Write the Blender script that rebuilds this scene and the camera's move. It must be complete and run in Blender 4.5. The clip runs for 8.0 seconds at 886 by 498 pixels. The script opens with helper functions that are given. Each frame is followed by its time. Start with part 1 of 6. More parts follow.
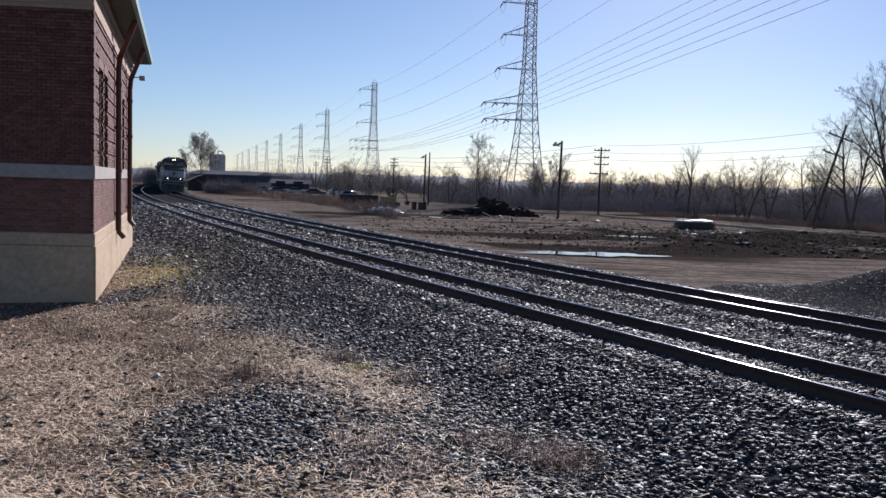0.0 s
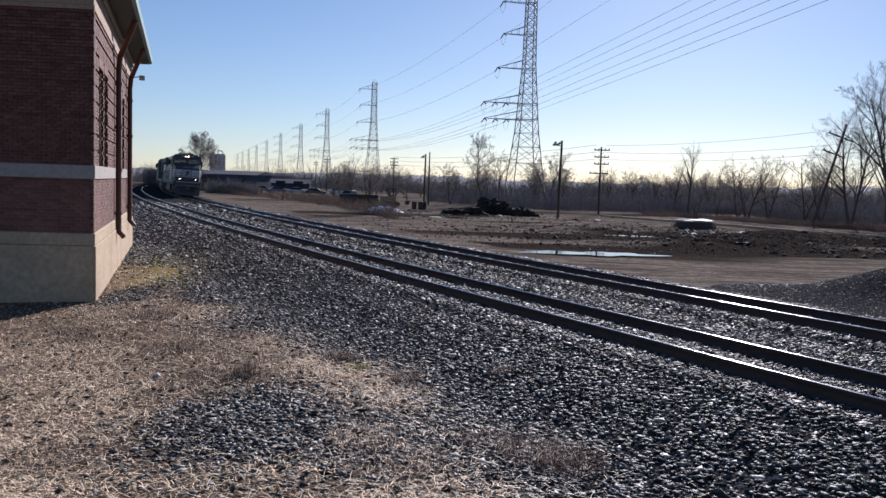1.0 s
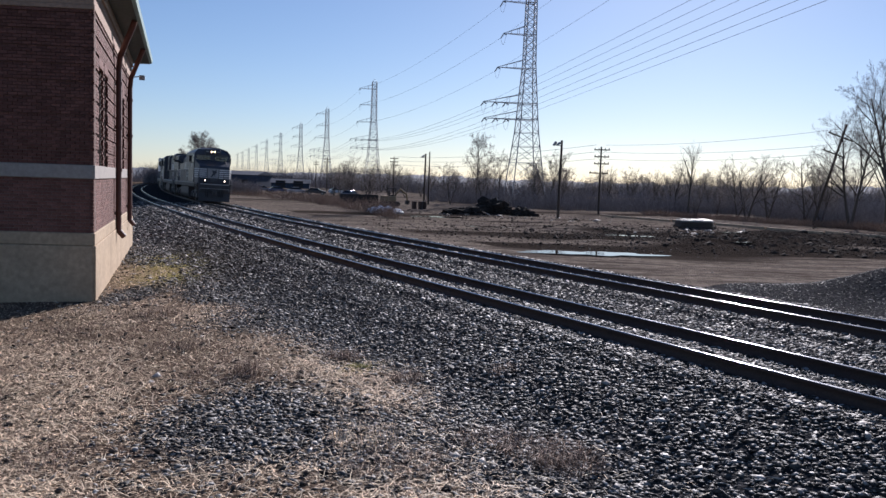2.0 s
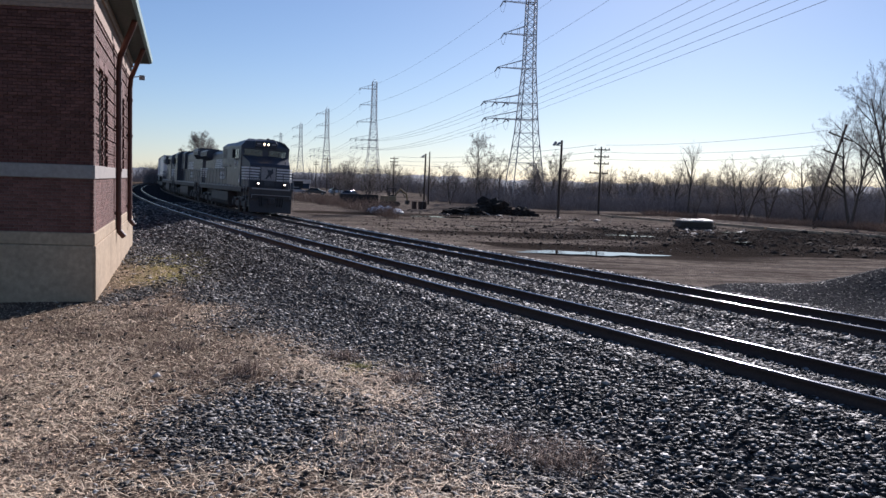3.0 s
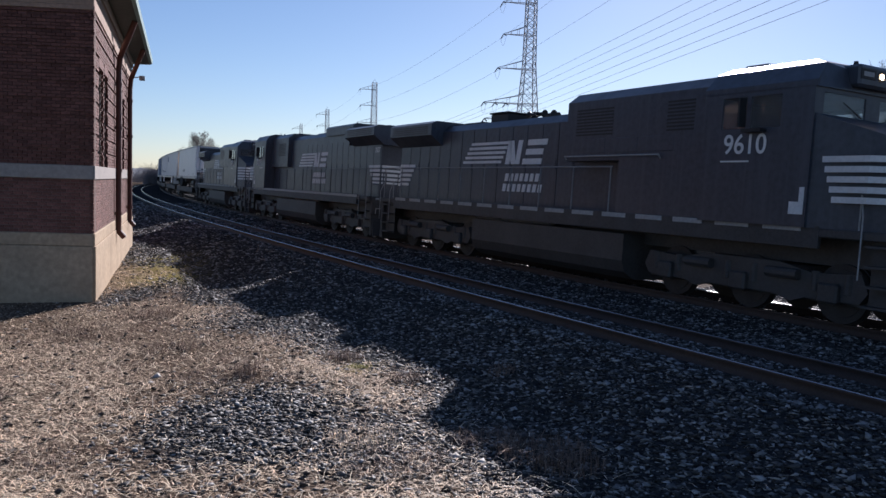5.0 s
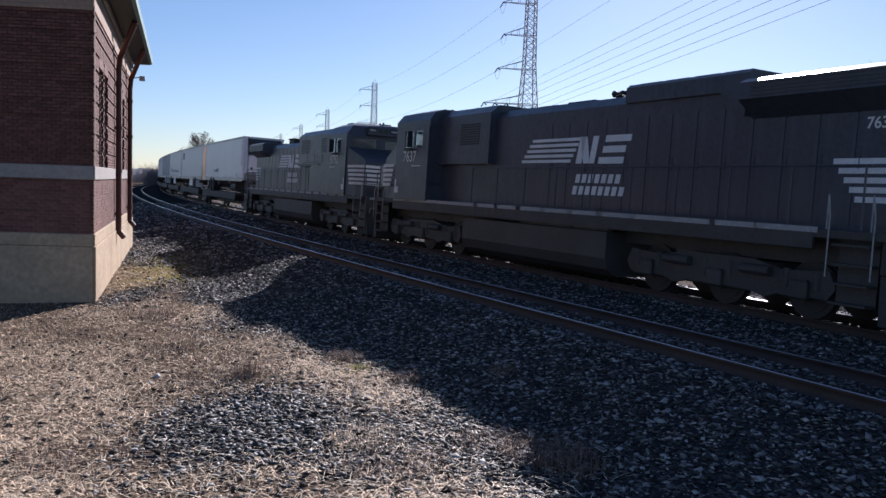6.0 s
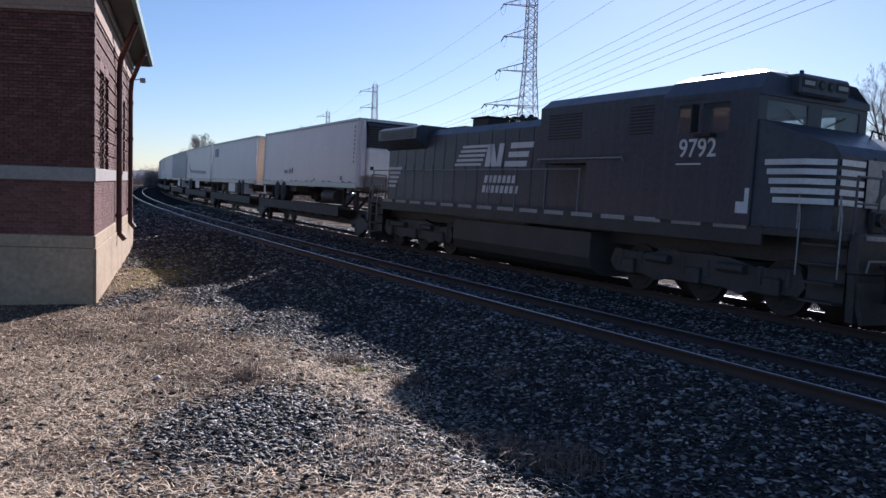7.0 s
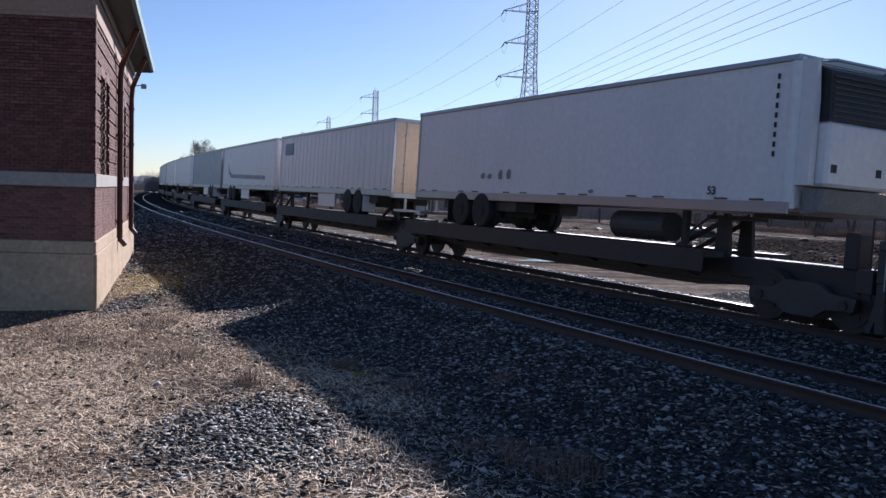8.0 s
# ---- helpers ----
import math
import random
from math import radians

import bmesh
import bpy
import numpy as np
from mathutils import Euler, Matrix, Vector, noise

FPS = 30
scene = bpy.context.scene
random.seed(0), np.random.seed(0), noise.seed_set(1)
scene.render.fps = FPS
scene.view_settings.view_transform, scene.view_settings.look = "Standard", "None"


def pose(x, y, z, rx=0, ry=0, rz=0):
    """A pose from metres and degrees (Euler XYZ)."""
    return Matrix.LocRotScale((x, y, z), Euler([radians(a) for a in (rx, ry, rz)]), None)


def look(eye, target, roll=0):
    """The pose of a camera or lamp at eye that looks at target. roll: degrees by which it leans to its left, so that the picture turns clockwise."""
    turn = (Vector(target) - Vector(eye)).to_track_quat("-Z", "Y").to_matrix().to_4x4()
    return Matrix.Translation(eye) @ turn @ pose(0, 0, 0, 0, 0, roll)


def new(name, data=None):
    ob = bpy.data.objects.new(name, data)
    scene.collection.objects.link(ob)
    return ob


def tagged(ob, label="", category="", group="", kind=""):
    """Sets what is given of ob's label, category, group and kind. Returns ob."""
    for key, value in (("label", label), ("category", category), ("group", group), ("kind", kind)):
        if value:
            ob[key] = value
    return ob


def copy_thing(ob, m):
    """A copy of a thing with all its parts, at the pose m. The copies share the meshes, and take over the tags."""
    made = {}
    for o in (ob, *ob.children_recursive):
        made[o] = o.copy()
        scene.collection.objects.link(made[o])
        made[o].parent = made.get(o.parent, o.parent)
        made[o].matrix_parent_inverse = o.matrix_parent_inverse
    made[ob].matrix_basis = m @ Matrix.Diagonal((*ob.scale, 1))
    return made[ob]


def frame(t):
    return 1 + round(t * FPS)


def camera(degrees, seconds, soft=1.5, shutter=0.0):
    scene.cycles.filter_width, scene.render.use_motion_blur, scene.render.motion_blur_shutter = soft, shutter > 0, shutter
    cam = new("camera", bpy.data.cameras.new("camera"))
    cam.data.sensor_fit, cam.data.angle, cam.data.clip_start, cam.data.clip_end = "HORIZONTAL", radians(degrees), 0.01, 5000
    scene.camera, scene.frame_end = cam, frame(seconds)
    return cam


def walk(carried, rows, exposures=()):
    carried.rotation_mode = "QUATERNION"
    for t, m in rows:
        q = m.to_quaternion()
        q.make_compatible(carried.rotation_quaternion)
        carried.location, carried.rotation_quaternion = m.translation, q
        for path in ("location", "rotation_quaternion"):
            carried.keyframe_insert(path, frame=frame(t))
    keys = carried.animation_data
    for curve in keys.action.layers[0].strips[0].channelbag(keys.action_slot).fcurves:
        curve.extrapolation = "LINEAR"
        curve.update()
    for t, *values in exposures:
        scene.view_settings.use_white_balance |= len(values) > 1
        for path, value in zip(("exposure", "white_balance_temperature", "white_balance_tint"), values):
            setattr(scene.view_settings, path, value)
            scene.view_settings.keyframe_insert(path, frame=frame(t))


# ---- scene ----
# camera: stands on the grass beside the line, 2.24 m above the rail heads (z = 0), tilting up a little at the end
EYE_Z = 2.244
cam = camera(56.12, 8.0, soft=1.5)
PITCH, ROLL, PX = 4.396, 1.895, 1470.86


def view(down, side=0.0):
    """The camera's pose after its picture has moved down and sideways by so many parts of the lens."""
    p = radians(PITCH) - down / PX
    t = side / PX
    return look((0, 0, EYE_Z), (-math.sin(t) * math.cos(p), math.cos(t) * math.cos(p), EYE_Z - math.sin(p)), ROLL)


walk(cam, [(0.0, view(0)), (1.0, view(-0.6)), (2.0, view(-1)), (3.0, view(-1)), (3.6, view(-0.6)), (4.0, view(0)), (5.0, view(0)), (5.8, view(0.4)),
           (6.2, view(0.8, 0.3)), (6.5, view(1.6, 0.6)), (7.0, view(3.6, 1.0)), (7.5, view(8.2, 1.6)), (7.8, view(11.6, 2)), (8.0, view(13.8, 2.2))],
     exposures=[(0.0, 0.66, 5750, 19), (4.0, 0.66, 5750, 19), (5.8, 0.86, 5700, 20), (7.0, 0.9, 5600, 20), (8.0, 0.92, 5550, 20)])

# daylight: low winter sun beyond the tracks, clear sky
SUN_AZ, SUN_EL = 16.2, 23.4
world = bpy.data.worlds.new("sky")
scene.world = world
world.use_nodes = True
wn = world.node_tree.nodes
sky = wn.new("ShaderNodeTexSky")
sky.sky_type = "NISHITA"
sky.sun_disc = False
sky.sun_elevation, sky.sun_rotation = radians(SUN_EL), radians(SUN_AZ)
sky.air_density, sky.dust_density, sky.ozone_density = 0.93, 0.16, 2.75
wn["Background"].inputs["Strength"].default_value = 0.051
world.node_tree.links.new(sky.outputs[0], wn["Background"].inputs[0])
sun_data = bpy.data.lights.new("sun", "SUN")
sun_data.energy, sun_data.angle, sun_data.color = 5.0, radians(0.53), (1.0, 0.92, 0.81)
sun = new("sun", sun_data)
sun.matrix_world = look((30, 80, 60), (30 - math.sin(radians(SUN_AZ)) * math.cos(radians(SUN_EL)),
                                       80 - math.cos(radians(SUN_AZ)) * math.cos(radians(SUN_EL)), 60 - math.sin(radians(SUN_EL))))


# ---- materials ----
def material(name, base, rough=0.6, metal=0.0, scale=6.0, vary=0.25, stain=0.6, bump=0.15, bump_scale=40.0, spec=0.5, tint=None,
             island=0.0, per_object=0.0, coords="Object", stretch=(1, 1, 1), streak=0.0):
    """A surface with grain and blotches: base colour, varied at two scales, with fine relief."""
    m = bpy.data.materials.new(name)
    m.use_nodes = True
    nt = m.node_tree
    N, L = nt.nodes, nt.links
    bsdf = N["Principled BSDF"]
    co = N.new("ShaderNodeTexCoord").outputs[coords]
    mp = N.new("ShaderNodeMapping")
    mp.inputs["Scale"].default_value = stretch
    L.new(co, mp.inputs["Vector"])
    co = mp.outputs[0]

    def noise_node(sc, detail=5.0):
        n = N.new("ShaderNodeTexNoise")
        n.inputs["Scale"].default_value, n.inputs["Detail"].default_value = sc, detail
        L.new(co, n.inputs["Vector"])
        return n.outputs["Fac"]

    def value_math(op, a, b):
        n = N.new("ShaderNodeMath")
        n.operation = op
        for i, v in enumerate((a, b)):
            if isinstance(v, (int, float)):
                n.inputs[i].default_value = v
            else:
                L.new(v, n.inputs[i])
        return n.outputs[0]

    def blend(fac, a, b):
        n = N.new("ShaderNodeMix")
        n.data_type = "RGBA"
        for i, v in ((0, fac), (6, a), (7, b)):
            if isinstance(v, (int, float)):
                n.inputs[i].default_value = v
            elif isinstance(v, tuple):
                n.inputs[i].default_value = (*v, 1)
            else:
                L.new(v, n.inputs[i])
        return n.outputs[2]

    def ramp(fac, lo, hi):
        n = N.new("ShaderNodeMapRange")
        n.inputs["From Min"].default_value, n.inputs["From Max"].default_value = lo, hi
        L.new(fac, n.inputs["Value"])
        return n.outputs[0]

    dark = tuple(c * (1 - vary) for c in base)
    light = tuple(min(1, c * (1 + vary)) for c in base)
    col = blend(ramp(noise_node(scale * 6), 0.3, 0.7), dark, light)
    other = tint or tuple(c * (1 - stain * 0.7) for c in base)
    col = blend(value_math("MULTIPLY", ramp(noise_node(scale * 0.35), 0.45, 0.75), stain), col, other)
    if streak:
        sm = N.new("ShaderNodeMapping")
        sm.inputs["Scale"].default_value = (3.0, 3.0, 0.15)
        L.new(N.new("ShaderNodeTexCoord").outputs[coords], sm.inputs["Vector"])
        sn = N.new("ShaderNodeTexNoise")
        sn.inputs["Scale"].default_value, sn.inputs["Detail"].default_value = 2.5, 6.0
        L.new(sm.outputs[0], sn.inputs["Vector"])
        col = blend(value_math("MULTIPLY", ramp(sn.outputs["Fac"], 0.48, 0.75), streak), col, other)
    if island:
        g = N.new("ShaderNodeNewGeometry").outputs["Random Per Island"]
        hs = N.new("ShaderNodeHueSaturation")
        if island < 0:
            # mostly dark pieces, a few pale ones
            L.new(value_math("ADD", value_math("MULTIPLY", value_math("POWER", g, 3.5), 4.6), 0.42), hs.inputs["Value"])
        else:
            L.new(value_math("ADD", value_math("MULTIPLY", g, 2 * island), 1 - island), hs.inputs["Value"])
        L.new(col, hs.inputs["Color"])
        col = hs.outputs[0]
    if per_object:
        g = N.new("ShaderNodeObjectInfo").outputs["Random"]
        hs = N.new("ShaderNodeHueSaturation")
        L.new(value_math("ADD", value_math("MULTIPLY", g, 2 * per_object), 1 - per_object), hs.inputs["Value"])
        L.new(col, hs.inputs["Color"])
        col = hs.outputs[0]
    L.new(col, bsdf.inputs["Base Color"])
    L.new(value_math("ADD", value_math("MULTIPLY", noise_node(scale * 1.7), 0.25), rough - 0.125), bsdf.inputs["Roughness"])
    bsdf.inputs["Metallic"].default_value = metal
    bsdf.inputs["Specular IOR Level"].default_value = spec
    if bump:
        b = N.new("ShaderNodeBump")
        b.inputs["Strength"].default_value, b.inputs["Distance"].default_value = bump, 0.02
        L.new(noise_node(bump_scale), b.inputs["Height"])
        L.new(b.outputs[0], bsdf.inputs["Normal"])
    return m


def glow(name, colour, strength):
    m = bpy.data.materials.new(name)
    m.use_nodes = True
    b = m.node_tree.nodes["Principled BSDF"]
    b.inputs["Base Color"].default_value = (*colour, 1)
    b.inputs["Emission Color"].default_value = (*colour, 1)
    b.inputs["Emission Strength"].default_value = strength
    return m


def glass_material(name, tint, rough=0.03, transmit=0.0):
    m = bpy.data.materials.new(name)
    m.use_nodes = True
    b = m.node_tree.nodes["Principled BSDF"]
    b.inputs["Base Color"].default_value = (*tint, 1)
    b.inputs["Roughness"].default_value = rough
    b.inputs["Transmission Weight"].default_value = transmit
    b.inputs["IOR"].default_value = 1.45
    return m


M_BRICK = material("dark red brick", (0.172, 0.082, 0.066), 0.85, scale=3, vary=0.25, stain=0.5, bump=0.3, bump_scale=90, island=0.25, per_object=0.25, spec=0.2)
M_MORTAR = material("grimy mortar", (0.21, 0.165, 0.14), 0.9, scale=4, bump=0.3, spec=0.2)
M_CONCRETE = material("weathered concrete plinth", (0.44, 0.335, 0.225), 0.9, scale=1.6, vary=0.18, stain=0.6, bump=0.4, bump_scale=30, spec=0.2)
M_STONE = material("grey limestone belt", (0.33, 0.30, 0.27), 0.85, scale=2, vary=0.12, stain=0.5, bump=0.2, spec=0.2)
M_FRIEZE = material("tan brick frieze", (0.34, 0.24, 0.18), 0.85, scale=2, vary=0.15, stain=0.4, bump=0.2, spec=0.2)
M_PIPE = material("rusty brown iron downpipe", (0.13, 0.05, 0.035), 0.55, scale=5, stain=0.5, bump=0.2)
M_SOFFIT = material("dark green painted soffit", (0.06, 0.085, 0.075), 0.6, scale=4, bump=0.1)
M_FASCIA = material("verdigris copper gutter", (0.30, 0.42, 0.38), 0.5, scale=4, stain=0.4, bump=0.1)
M_ROOF = material("grey slate roof", (0.10, 0.10, 0.11), 0.7, scale=3, island=0.2, bump=0.2)
M_DARKGLASS = glass_material("dark window glass", (0.015, 0.018, 0.02))
M_WINFRAME = material("dark painted window wood", (0.07, 0.045, 0.04), 0.5, scale=6)
M_RAILTOP = material("polished rail steel", (0.40, 0.40, 0.41), 0.145, 1.0, scale=1.2, vary=0.10, stain=0.35, bump=0.0)
M_RAIL = material("rusted rail steel", (0.075, 0.05, 0.04), 0.75, 0.2, scale=6, stain=0.5)
M_TIE = material("creosoted timber sleeper", (0.075, 0.06, 0.05), 0.85, scale=5, stain=0.5, per_object=0.3, stretch=(1, 6, 6))
M_LOCO = material("black locomotive paint, dusty", (0.043, 0.049, 0.063), 0.40, scale=1.5, vary=0.25, stain=0.5, bump=0.03, tint=(0.066, 0.074, 0.090), streak=0.8, spec=0.45)
M_LOCODIRT = material("sooty underframe steel", (0.045, 0.043, 0.042), 0.6, scale=3, stain=0.6, tint=(0.075, 0.073, 0.071))
M_WHITE = material("white lettering paint", (0.66, 0.67, 0.66), 0.5, scale=3, vary=0.1, stain=0.45, bump=0.03)
M_WHITEDIM = material("grimy white paint", (0.34, 0.34, 0.33), 0.6, scale=2.5, vary=0.2, stain=0.7, bump=0.03)
M_TRAILER = material("white trailer panel, road-worn", (0.72, 0.71, 0.71), 0.38, scale=1.2, vary=0.06, stain=0.35, bump=0.05, streak=0.2, tint=(0.56, 0.55, 0.54))
M_TRAILBLUE = material("blue-grey trailer panel", (0.20, 0.26, 0.36), 0.4, scale=1.2, vary=0.10, stain=0.4, bump=0.05, streak=0.5)
M_GRAPHIC = material("faded navy graphic paint", (0.07, 0.11, 0.21), 0.45, scale=2, vary=0.15, stain=0.4, bump=0.03, tint=(0.3, 0.33, 0.38))
M_ALU = material("dull aluminium rail", (0.36, 0.37, 0.39), 0.42, 0.85, scale=6, vary=0.08, stain=0.3, bump=0.05)
M_DOOR = material("tan trailer door", (0.72, 0.52, 0.34), 0.45, scale=1.5, vary=0.06, stain=0.35, bump=0.05, streak=0.3)
M_STEEL = material("dark brown flatcar steel", (0.045, 0.036, 0.033), 0.65, scale=3, stain=0.5, bump=0.15)
M_TYRE = material("black tyre rubber", (0.02, 0.02, 0.02), 0.75, scale=8, bump=0.15)
M_WHEEL = material("worn wheel steel", (0.05, 0.046, 0.044), 0.6, 0.4, scale=6)
M_GALV = material("galvanised lattice steel", (0.38, 0.39, 0.41), 0.7, 0.1, scale=3, stain=0.3)
M_WIRE = material("weathered aluminium conductor", (0.20, 0.21, 0.22), 0.95, 0.0, scale=3, bump=0, spec=0.0)
M_WOODPOLE = material("weathered pole timber", (0.085, 0.065, 0.05), 0.85, scale=4, stretch=(4, 4, 0.4))
M_BARK = material("grey-brown winter bark", (0.10, 0.085, 0.072), 0.9, scale=6, stretch=(3, 3, 0.6), bump=0.3)
M_TWIG = material("dull brown bare twigs", (0.24, 0.205, 0.185), 0.95, scale=2, island=0.25, bump=0, spec=0.1)
# undergrowth colour is lightened and greyed to stand in for distance haze
M_BRUSH_HAZED = material("bare winter undergrowth, paled for haze", (0.21, 0.195, 0.20), 0.95, scale=0.6, vary=0.3, island=0.4, bump=0, spec=0.1)
M_STONES = material("crushed grey ballast stone", (0.087, 0.084, 0.080), 0.64, scale=4, vary=0.35, stain=0.3, island=-1, bump=0.05, tint=(0.11, 0.088, 0.068), spec=0.165)
M_STRAW = material("dead straw grass", (0.82, 0.64, 0.45), 0.7, scale=1.6, vary=0.2, stain=0.7, island=0.95, bump=0, tint=(0.30, 0.19, 0.12), spec=0.2)
M_STEM = material("bleached grass stems", (0.82, 0.68, 0.48), 0.7, scale=1.0, vary=0.1, stain=0.2, island=0.25, bump=0, spec=0.3)
M_REED = material("russet dry weeds", (0.235, 0.165, 0.125), 0.85, scale=1.0, vary=0.25, island=0.4, bump=0, spec=0.2)
M_MOSS = material("yellow-green spring grass", (0.34, 0.31, 0.10), 0.85, scale=1.0, vary=0.25, island=0.4, bump=0, spec=0.1)
M_BLACK = material("black rubber and hose", (0.015, 0.015, 0.016), 0.6, bump=0.05)
M_CABGLASS = glass_material("cab window glass", (0.5, 0.55, 0.58), 0.02, 0.9)
M_LAMP = glow("lit headlamp", (1.0, 0.74, 0.42), 7.0)
M_DITCH = glow("lit ditch lamp", (1.0, 0.82, 0.6), 4.5)


# ---- mesh helpers ----
def part(name, bm, mat, parent=None, label="", smooth=False, at=None):
    """Links a bmesh as one mesh object, under a thing or a part if one is given."""
    me = bpy.data.meshes.new(name)
    bm.to_mesh(me)
    bm.free()
    for m in (mat if isinstance(mat, (list, tuple)) else [mat]):
        me.materials.append(m)
    if smooth:
        me.polygons.foreach_set("use_smooth", [True] * len(me.polygons))
    ob = new(name, me)
    if parent:
        ob.parent = parent
    if at is not None:
        ob.matrix_basis = at
    if label:
        tagged(ob, label)
    return ob


def arrays(name, verts, faces, mat, parent=None, label="", smooth=False):
    me = bpy.data.meshes.new(name)
    me.from_pydata([tuple(v) for v in verts], [], [tuple(f) for f in faces])
    me.materials.append(mat)
    if smooth:
        me.polygons.foreach_set("use_smooth", [True] * len(me.polygons))
    ob = new(name, me)
    if parent:
        ob.parent = parent
    if label:
        tagged(ob, label)
    return ob


def tri_arrays(name, V, F, mat, parent=None, smooth=False):
    """A mesh from large numpy arrays of corners and equal-sided faces."""
    me = bpy.data.meshes.new(name)
    k = F.shape[1]
    me.vertices.add(len(V))
    me.vertices.foreach_set("co", np.ascontiguousarray(V, dtype=np.float32).ravel())
    me.loops.add(F.size)
    me.loops.foreach_set("vertex_index", np.ascontiguousarray(F, dtype=np.int32).ravel())
    me.polygons.add(len(F))
    me.polygons.foreach_set("loop_start", np.arange(0, F.size, k, dtype=np.int32))
    me.polygons.foreach_set("loop_total", np.full(len(F), k, dtype=np.int32))
    if smooth:
        me.polygons.foreach_set("use_smooth", np.ones(len(F), dtype=bool))
    me.update(calc_edges=True)
    me.materials.append(mat)
    ob = new(name, me)
    if parent:
        ob.parent = parent
    return ob


def box(bm, x0, x1, y0, y1, z0, z1, bevel=0.0, m=None):
    r = bmesh.ops.create_cube(bm, size=1.0, matrix=Matrix.Translation(((x0 + x1) / 2, (y0 + y1) / 2, (z0 + z1) / 2)) @ Matrix.Diagonal((x1 - x0, y1 - y0, z1 - z0, 1)))
    vs = r["verts"]
    if bevel:
        es = list({e for v in vs for e in v.link_edges})
        vs = bmesh.ops.bevel(bm, geom=es, offset=bevel, segments=1, affect="EDGES", profile=0.5)["verts"]
    if m is not None:
        bmesh.ops.transform(bm, matrix=m, verts=vs)
    return vs


def boxes(*specs, bevel=0.0):
    bm = bmesh.new()
    for s in specs:
        box(bm, *s, bevel=bevel)
    return bm


def prism(bm, pts, lo, hi, axis="y"):
    """A solid from an outline in two axes, drawn out along the third."""
    def put(a, b, c):
        return {"y": (a, c, b), "x": (c, a, b), "z": (a, b, c)}[axis]
    n = len(pts)
    a = [bm.verts.new(put(p, q, lo)) for p, q in pts]
    b = [bm.verts.new(put(p, q, hi)) for p, q in pts]
    fs = [bm.faces.new(a), bm.faces.new(b[::-1])]
    for i in range(n):
        fs.append(bm.faces.new((a[i], b[i], b[(i + 1) % n], a[(i + 1) % n])))
    bmesh.ops.recalc_face_normals(bm, faces=fs)
    return a + b


def rod(bm, a, b, r, r2=None, seg=8):
    a, b = Vector(a), Vector(b)
    d = b - a
    m = Matrix.Translation((a + b) / 2) @ d.to_track_quat("Z", "Y").to_matrix().to_4x4()
    return bmesh.ops.create_cone(bm, cap_ends=True, segments=seg, radius1=r, radius2=r if r2 is None else r2, depth=d.length, matrix=m)["verts"]


def rods(pairs, r, seg=8):
    bm = bmesh.new()
    for a, b in pairs:
        rod(bm, a, b, r, seg=seg)
    return bm


def pipe(bm, pts, r, seg=8):
    for a, b in zip(pts, pts[1:]):
        rod(bm, a, b, r, seg=seg)
    for p_ in pts[1:-1]:
        bmesh.ops.create_uvsphere(bm, u_segments=seg, v_segments=5, radius=r, matrix=Matrix.Translation(p_))


def thing(name, label, category, m=None, group="", kind=""):
    ob = new(name)
    ob.empty_display_size = 0.3
    if m is not None:
        ob.matrix_basis = m
    return tagged(ob, label, category, group, kind)


# ---- the line of the railway: two curved tracks ----
GAUGE, SPACING, CANT = 1.505, 4.545, 0.056
D0, TH0, K0, K1 = 19.935, 0.4848, 0.0013806, -4.3612e-6
S_MIN, S_STEP = -110.0, 0.25
S_ALL = np.arange(S_MIN, 460.0, S_STEP)


def heading(s):
    s = np.asarray(s, float)
    k = K0 * s + K1 * s * s / 2
    s2 = 330.0
    far = K0 * s2 + K1 * s2 * s2 / 2
    return TH0 - np.where(s < s2, k, far)


_h = heading(S_ALL)
_i0 = int(round(-S_MIN / S_STEP))
_cx = np.cumsum(-np.sin(_h)) * S_STEP
_cy = np.cumsum(np.cos(_h)) * S_STEP
CX, CY = _cx - _cx[_i0], _cy - _cy[_i0] + D0
NX, NY = np.cos(_h), np.sin(_h)


def on_track(s, lat=0.0):
    """Ground position at s metres along the line and lat metres towards the far side, and the heading."""
    x, y, nx, ny = (np.interp(s, S_ALL, a) for a in (CX, CY, NX, NY))
    return x + nx * lat, y + ny * lat, float(heading(s)) if np.isscalar(s) else heading(s)


def rail_z(s):
    return 0.000224 * np.asarray(s, float)


def line_coords(x, y):
    """s and lat of ground positions."""
    x, y = np.atleast_1d(x).astype(float), np.atleast_1d(y).astype(float)
    st = 8
    gx, gy, gs = CX[::st], CY[::st], S_ALL[::st]
    s_out, l_out = np.empty(len(x)), np.empty(len(x))
    for i in range(0, len(x), 4000):
        xs, ys = x[i:i + 4000, None], y[i:i + 4000, None]
        j = ((xs - gx) ** 2 + (ys - gy) ** 2).argmin(1)
        dx, dy = x[i:i + 4000] - gx[j], y[i:i + 4000] - gy[j]
        h = heading(gs[j])
        s_out[i:i + 4000] = gs[j] + dx * -np.sin(h) + dy * np.cos(h)
        l_out[i:i + 4000] = dx * np.cos(h) + dy * np.sin(h)
    return s_out, l_out


def smooth_step(a, b, x):
    t = np.clip((x - a) / (b - a), 0, 1)
    return t * t * (3 - 2 * t)


def bumps(x, y, seed=0):
    v = np.zeros(np.shape(x))
    rs = np.random.RandomState(seed)
    for k in range(10):
        a, w, ph = rs.uniform(0, 6.28), rs.uniform(0.15, 1.6), rs.uniform(0, 6.28)
        v = v + np.sin((x * math.cos(a) + y * math.sin(a)) * w + ph) / (1 + 2 * w)
    return v / 3


